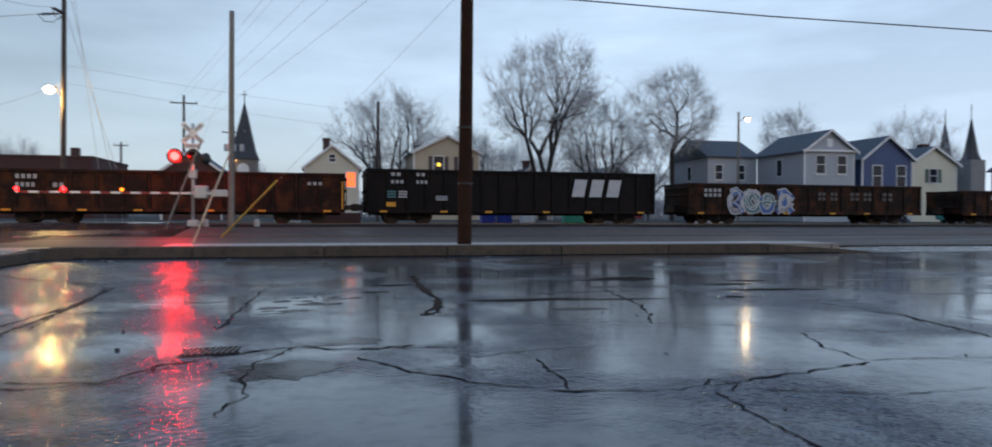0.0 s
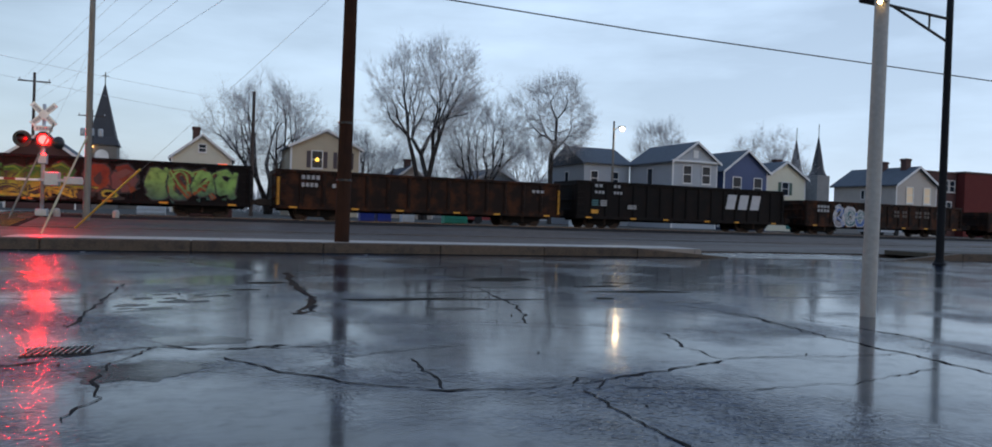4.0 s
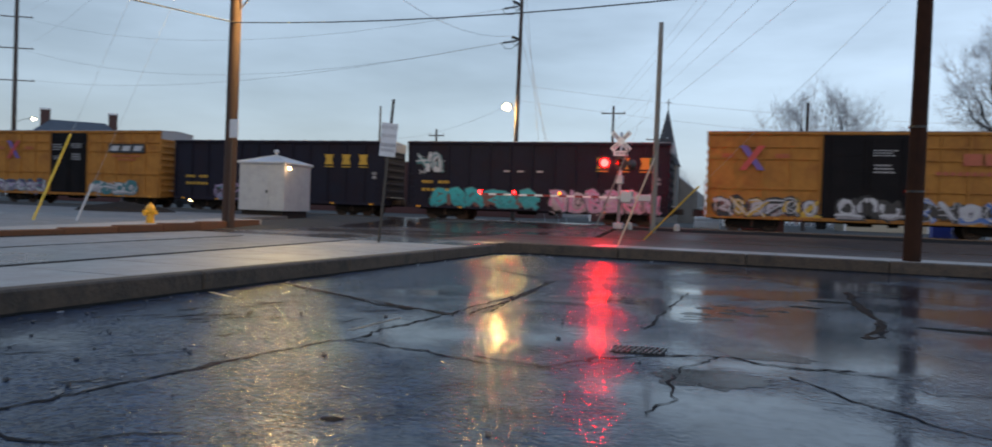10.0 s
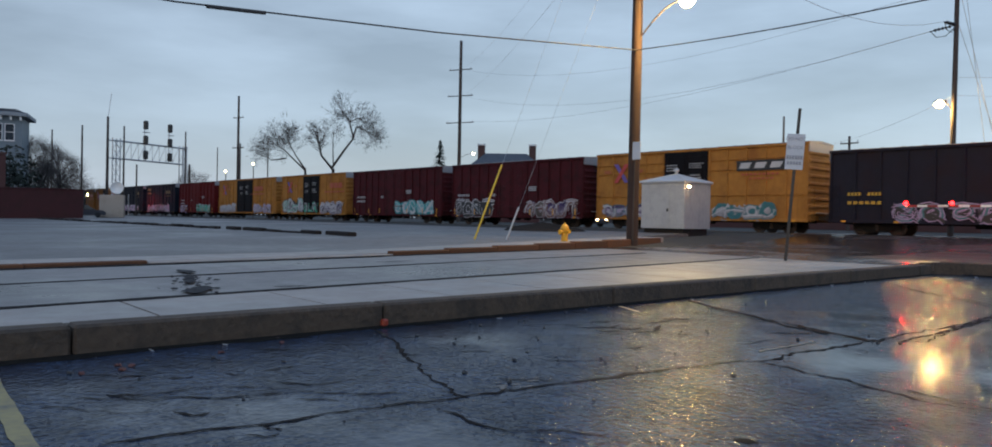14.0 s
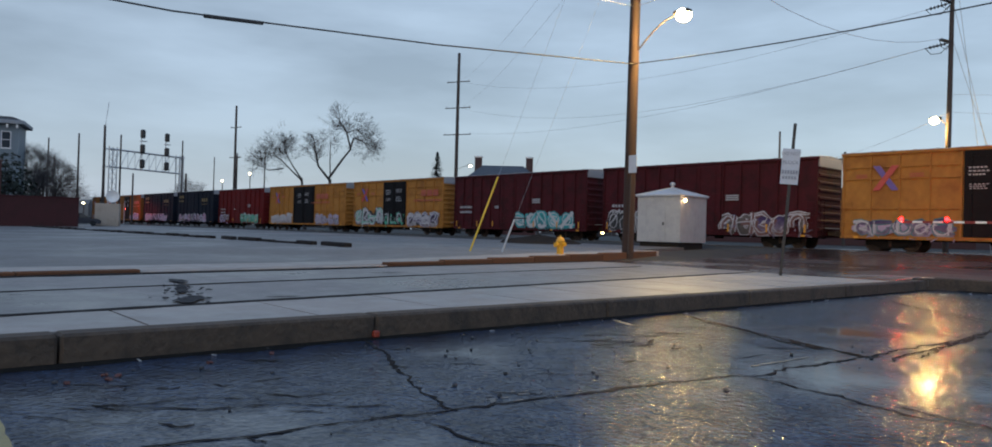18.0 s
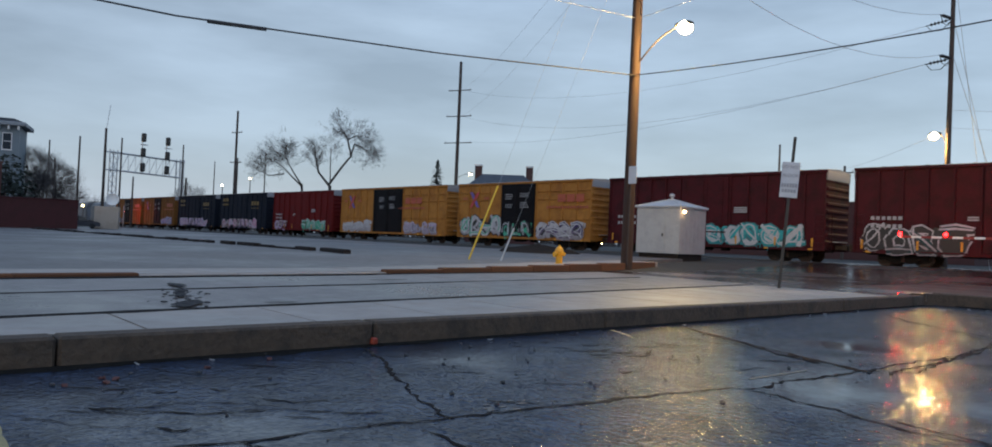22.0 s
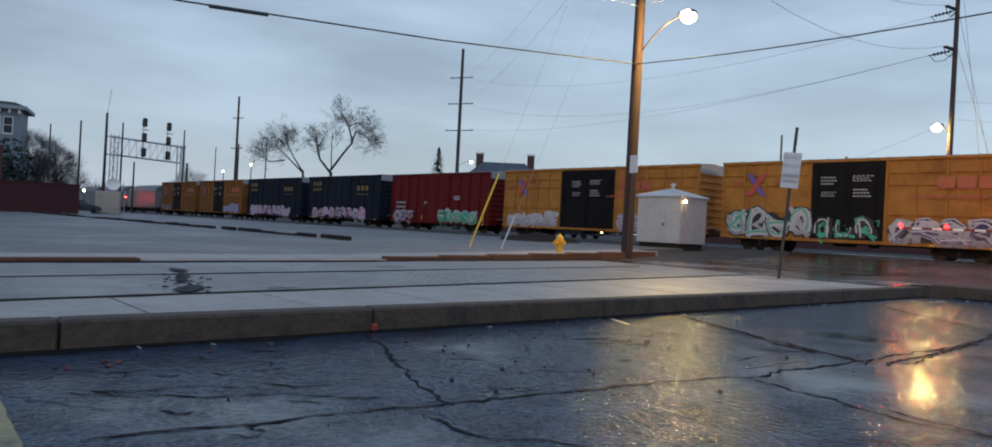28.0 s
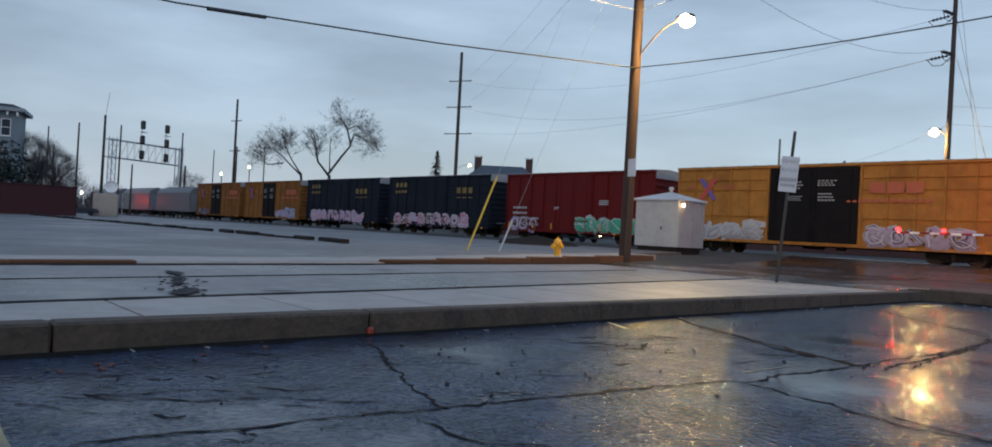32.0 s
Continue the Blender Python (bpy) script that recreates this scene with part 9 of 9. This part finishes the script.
    def cross_pane(name, xs, side, label):
        g = B()
        rows = []
        for x in xs:
            _, z0, zb, zt, hw, tw = section(x)
            rows.append([g.verts.new((x + side * 0.006, y * (tw - 0.05), zt + 0.020 - 0.02 * y * y)) for y in (-1, -0.5, 0.5, 1)])
        for p, q in zip(rows, rows[1:]):
            for i in range(3):
                g.faces.new((p[i], q[i], q[i + 1], p[i + 1]))
        bmesh.ops.recalc_face_normals(g, faces=g.faces[:])
        part(name, g, SCREEN, car, label)

    cross_pane("windscreen", (0.38, 0.65, 0.95, 1.18), 1, "raked pale-reflecting windscreen")
    cross_pane("rear_window", (-2.2, -2.1, -1.95, -1.75), -1, "dark rear window")
    for sy in (-1, 1):
        pane("front_window", (-0.42, -0.1, 0.3, 0.62, 0.95), (0.06, 0.06, 0.06, 0.06, 0.06), (0.94, 0.94, 0.92, 0.88, 0.6), sy, "dark front side window")
        pane("rear_window_side", (-1.72, -1.5, -1.0, -0.5), (0.30, 0.10, 0.06, 0.06), (0.62, 0.82, 0.93, 0.94), sy, "dark rear side window tapering to a point")
        trim = B()
        for x0, x1 in ((-1.8, -1.2), (-1.2, -0.4), (-0.4, 0.35), (0.35, 1.05)):
            p, q = section(x0), section(x1)
            tube(trim, (x0, sy * (p[4] * 0.955 + 0.008), p[2] + 0.02), (x1, sy * (q[4] * 0.955 + 0.008), q[2] + 0.02), 0.014, sides=5)
        part("window_trim", trim, RIM, car, "thin chrome strip under the windows")
        part("sill_cladding", box(B(), -0.95, 0.95, min(sy * 0.86, sy * 0.93), max(sy * 0.86, sy * 0.93), 0.24, 0.40, 0.02), TYRE, car, "black plastic sill cladding")
        for x in (0.98, -0.45):
            z0, zb = section(x)[1:3]
            part("door_seam", box(B(), x - 0.006, x + 0.006, min(sy * 0.90, sy * 0.925), max(sy * 0.90, sy * 0.925), z0 + 0.14, zb - 0.05), TYRE, car)
        for x in (1.36, -1.35):
            arch = B()
            lathe(arch, [(0.40, -0.02), (0.40, 0.02), (0.30, 0.02), (0.30, -0.02)], sides=20)
            moved(arch, Matrix.Translation((x, sy * 0.885, 0.34)) @ pose(0, 0, 0, 90, 0, 0))
            part("wheel_arch", arch, TYRE, car)
            b = lathe(B(), [(0.22, -0.11), (0.32, -0.11), (0.345, -0.07), (0.345, 0.07), (0.32, 0.11), (0.22, 0.11)], sides=24)
            moved(b, pose(0, 0, 0, 90, 0, 0))
            w = part("wheel", b, TYRE, car, "black tyre")
            w.location = (x, sy * 0.83, 0.345)
            r = B()
            lathe(r, [(0.02, 0.0), (0.225, 0.0), (0.225, 0.03), (0.19, 0.03), (0.18, 0.012), (0.02, 0.012)], sides=24)
            for k in range(5):
                a = k * math.tau / 5
                tube(r, (0, 0, 0.035), (0.19 * math.cos(a), 0.19 * math.sin(a), 0.025), 0.035, 0.03, 6)
            moved(r, Matrix.Translation((0, sy * 0.095, 0)) @ pose(0, 0, 0, -90 * sy, 0, 0))
            part("rim", r, RIM, w, "silver five-spoke rim")
        b = box(B(), 0.78, 0.98, min(sy * 0.88, sy * 1.04), max(sy * 0.88, sy * 1.04), 1.0, 1.14, 0.03)
        part("mirror", b, NAVYCAR, car)
        b = B()
        bmesh.ops.create_uvsphere(b, u_segments=12, v_segments=8, radius=0.15)
        moved(b, Matrix.Translation((1.99, sy * 0.71, 0.75)) @ Matrix.Diagonal((1.2, 1.0, 0.75, 1)))
        part("headlight", b, glow("lit_headlight", (1.0, 0.50, 0.16), 260), car, "lit headlight", smooth=True)
        part("turn_light", box(B(), 2.10, 2.18, min(sy * 0.70, sy * 0.76), max(sy * 0.70, sy * 0.76), 0.55, 0.62), glow("lit_turn_light", (1.0, 0.35, 0.05), 5), car, "amber turn light")
        part("side_marker", box(B(), 0.98, 1.08, min(sy * 0.90, sy * 0.915), max(sy * 0.90, sy * 0.915), 0.80, 0.86), glow("lit_turn_light", (1.0, 0.35, 0.05), 5), car)
        part("taillight", box(B(), -2.28, -2.12, min(sy * 0.62, sy * 0.86), max(sy * 0.62, sy * 0.86), 0.88, 1.16, 0.02), glow("lit_taillight", (1.0, 0.03, 0.03), 3.0), car, "lit red tail light")
        for x in (0.2, -0.75):
            part("door_handle", box(B(), x - 0.1, x + 0.1, min(sy * 0.91, sy * 0.94), max(sy * 0.91, sy * 0.94), 0.84, 0.88), NAVYCAR, car)
    part("bumper", box(B(), 2.16, 2.36, -0.78, 0.78, 0.34, 0.56, 0.05), NAVYCAR, car)
    part("grille", box(B(), 2.12, 2.325, -0.46, 0.46, 0.62, 0.80, 0.03), RIM, car, "chrome grille bar")
    part("underbody", box(B(), -2.1, 2.1, -0.7, 0.7, 0.20, 0.34), TYRE, car)
    return car


SUV = build_suv()


def drive_suv():
    """In from the lane past the crossing, then down the side street and away."""
    way = [(0, 62.0, 26.0), (14.5, 34.0, 26.0), (20.5, 6.4, 26.6), (21.8, -2.6, 27.8), (22.5, -6.62, 28.1), (23.0, -8.65, 27.7), (23.5, -10.21, 26.19), (24.0, -11.81, 23.41), (24.5, -12.70, 19.99), (25.0, -13.8, 17.37), (25.5, -13.97, 13.48), (26.5, -13.9, 5.6), (28.0, -12.4, -8.0), (32.0, -7.4, -44.0)]
    turn = {0: 180, 14.5: 180, 20.5: 178, 21.8: 178, 22.5: 186, 23.0: 200, 23.5: 215, 24.0: 235, 24.5: 243, 25.0: 250, 25.5: 264, 26.5: 274, 28.0: 277, 32.0: 278}
    walk(SUV, [(t, pose(x, y, 0.098, 0, 0, turn[t])) for t, x, y in way])


def parked_car(at, rz, colour, label):
    """A plain parked saloon glimpsed beyond the railway."""
    c = thing("parked_car", label, "car", at, rz, "parked cars")
    body = paint("car_" + label.split()[0], colour)
    bm = B()
    prism(bm, [(-2.1, 0.3), (2.1, 0.3), (2.15, 0.6), (1.9, 0.82), (1.0, 0.92), (-1.6, 0.94), (-2.15, 0.8)], -0.85, 0.85)
    part("body", bm, body, c)
    bm = B()
    prism(bm, [(-1.7, 0.93), (1.0, 0.92), (0.35, 1.38), (-1.0, 1.42)], -0.72, 0.72)
    part("cabin", bm, MATS["car_glass"], c, "dark glazed cabin")
    part("roof", box(B(), -1.0, 0.35, -0.7, 0.7, 1.40, 1.45, 0.02), body, c)
    for x in (-1.3, 1.3):
        for y in (-0.8, 0.8):
            b = lathe(B(), [(0.15, -0.09), (0.31, -0.09), (0.31, 0.09), (0.15, 0.09)], sides=16)
            moved(b, Matrix.Translation((x, y, 0.31)) @ pose(0, 0, 0, 90, 0, 0))
            part("wheel", b, MATS["tyre_rubber"], c)
    return c


parked_car((45.0, 52.5, 0.5), 4, (0.5, 0.5, 0.5), "white saloon parked beyond the railway")
parked_car((52.5, 52.0, 0.5), 2, (0.05, 0.25, 0.22), "teal saloon parked beyond the railway")
parked_car((62.0, 52.6, 0.5), 3, (0.45, 0.45, 0.47), "silver saloon parked beyond the railway")
parked_car((20.5, 51.5, 0.5), 181, (0.25, 0.03, 0.03), "red saloon parked beyond the railway")
parked_car((-96.0, 19.6, 0.35), 78, (0.02, 0.02, 0.03), "dark saloon parked at the yard's end")


waiting = parked_car((-44.6, 48.6, 0.5), 1, (0.03, 0.03, 0.035), "charcoal saloon waiting beyond the railway with lights on")
for sy in (-1, 1):
    part("taillight", box(B(), -2.20, -2.12, sy * 0.62 - 0.14, sy * 0.62 + 0.14, 0.66, 0.82, 0.02), glow("lit_taillight", (1.0, 0.03, 0.03), 3.0), waiting, "lit red tail light")
    part("headlight", box(B(), 2.10, 2.19, sy * 0.60 - 0.14, sy * 0.60 + 0.14, 0.58, 0.72, 0.02), glow("lit_waiting_headlight", (1.0, 0.62, 0.26), 26), waiting, "lit headlight")
part("side_lamp", box(B(), -2.08, -1.98, -0.88, -0.845, 0.66, 0.80, 0.01), glow("lit_taillight", (1.0, 0.03, 0.03), 3.0), waiting, "lit red side lamp")


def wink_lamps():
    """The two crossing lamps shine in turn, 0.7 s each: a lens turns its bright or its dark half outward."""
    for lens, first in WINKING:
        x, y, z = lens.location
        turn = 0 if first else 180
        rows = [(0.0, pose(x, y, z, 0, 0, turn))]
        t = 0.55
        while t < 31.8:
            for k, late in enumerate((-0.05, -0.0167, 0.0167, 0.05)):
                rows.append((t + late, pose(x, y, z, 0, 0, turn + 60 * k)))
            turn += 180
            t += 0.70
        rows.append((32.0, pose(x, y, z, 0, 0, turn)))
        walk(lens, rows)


def motions():
    roll_train()
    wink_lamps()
    drive_suv()


motions()
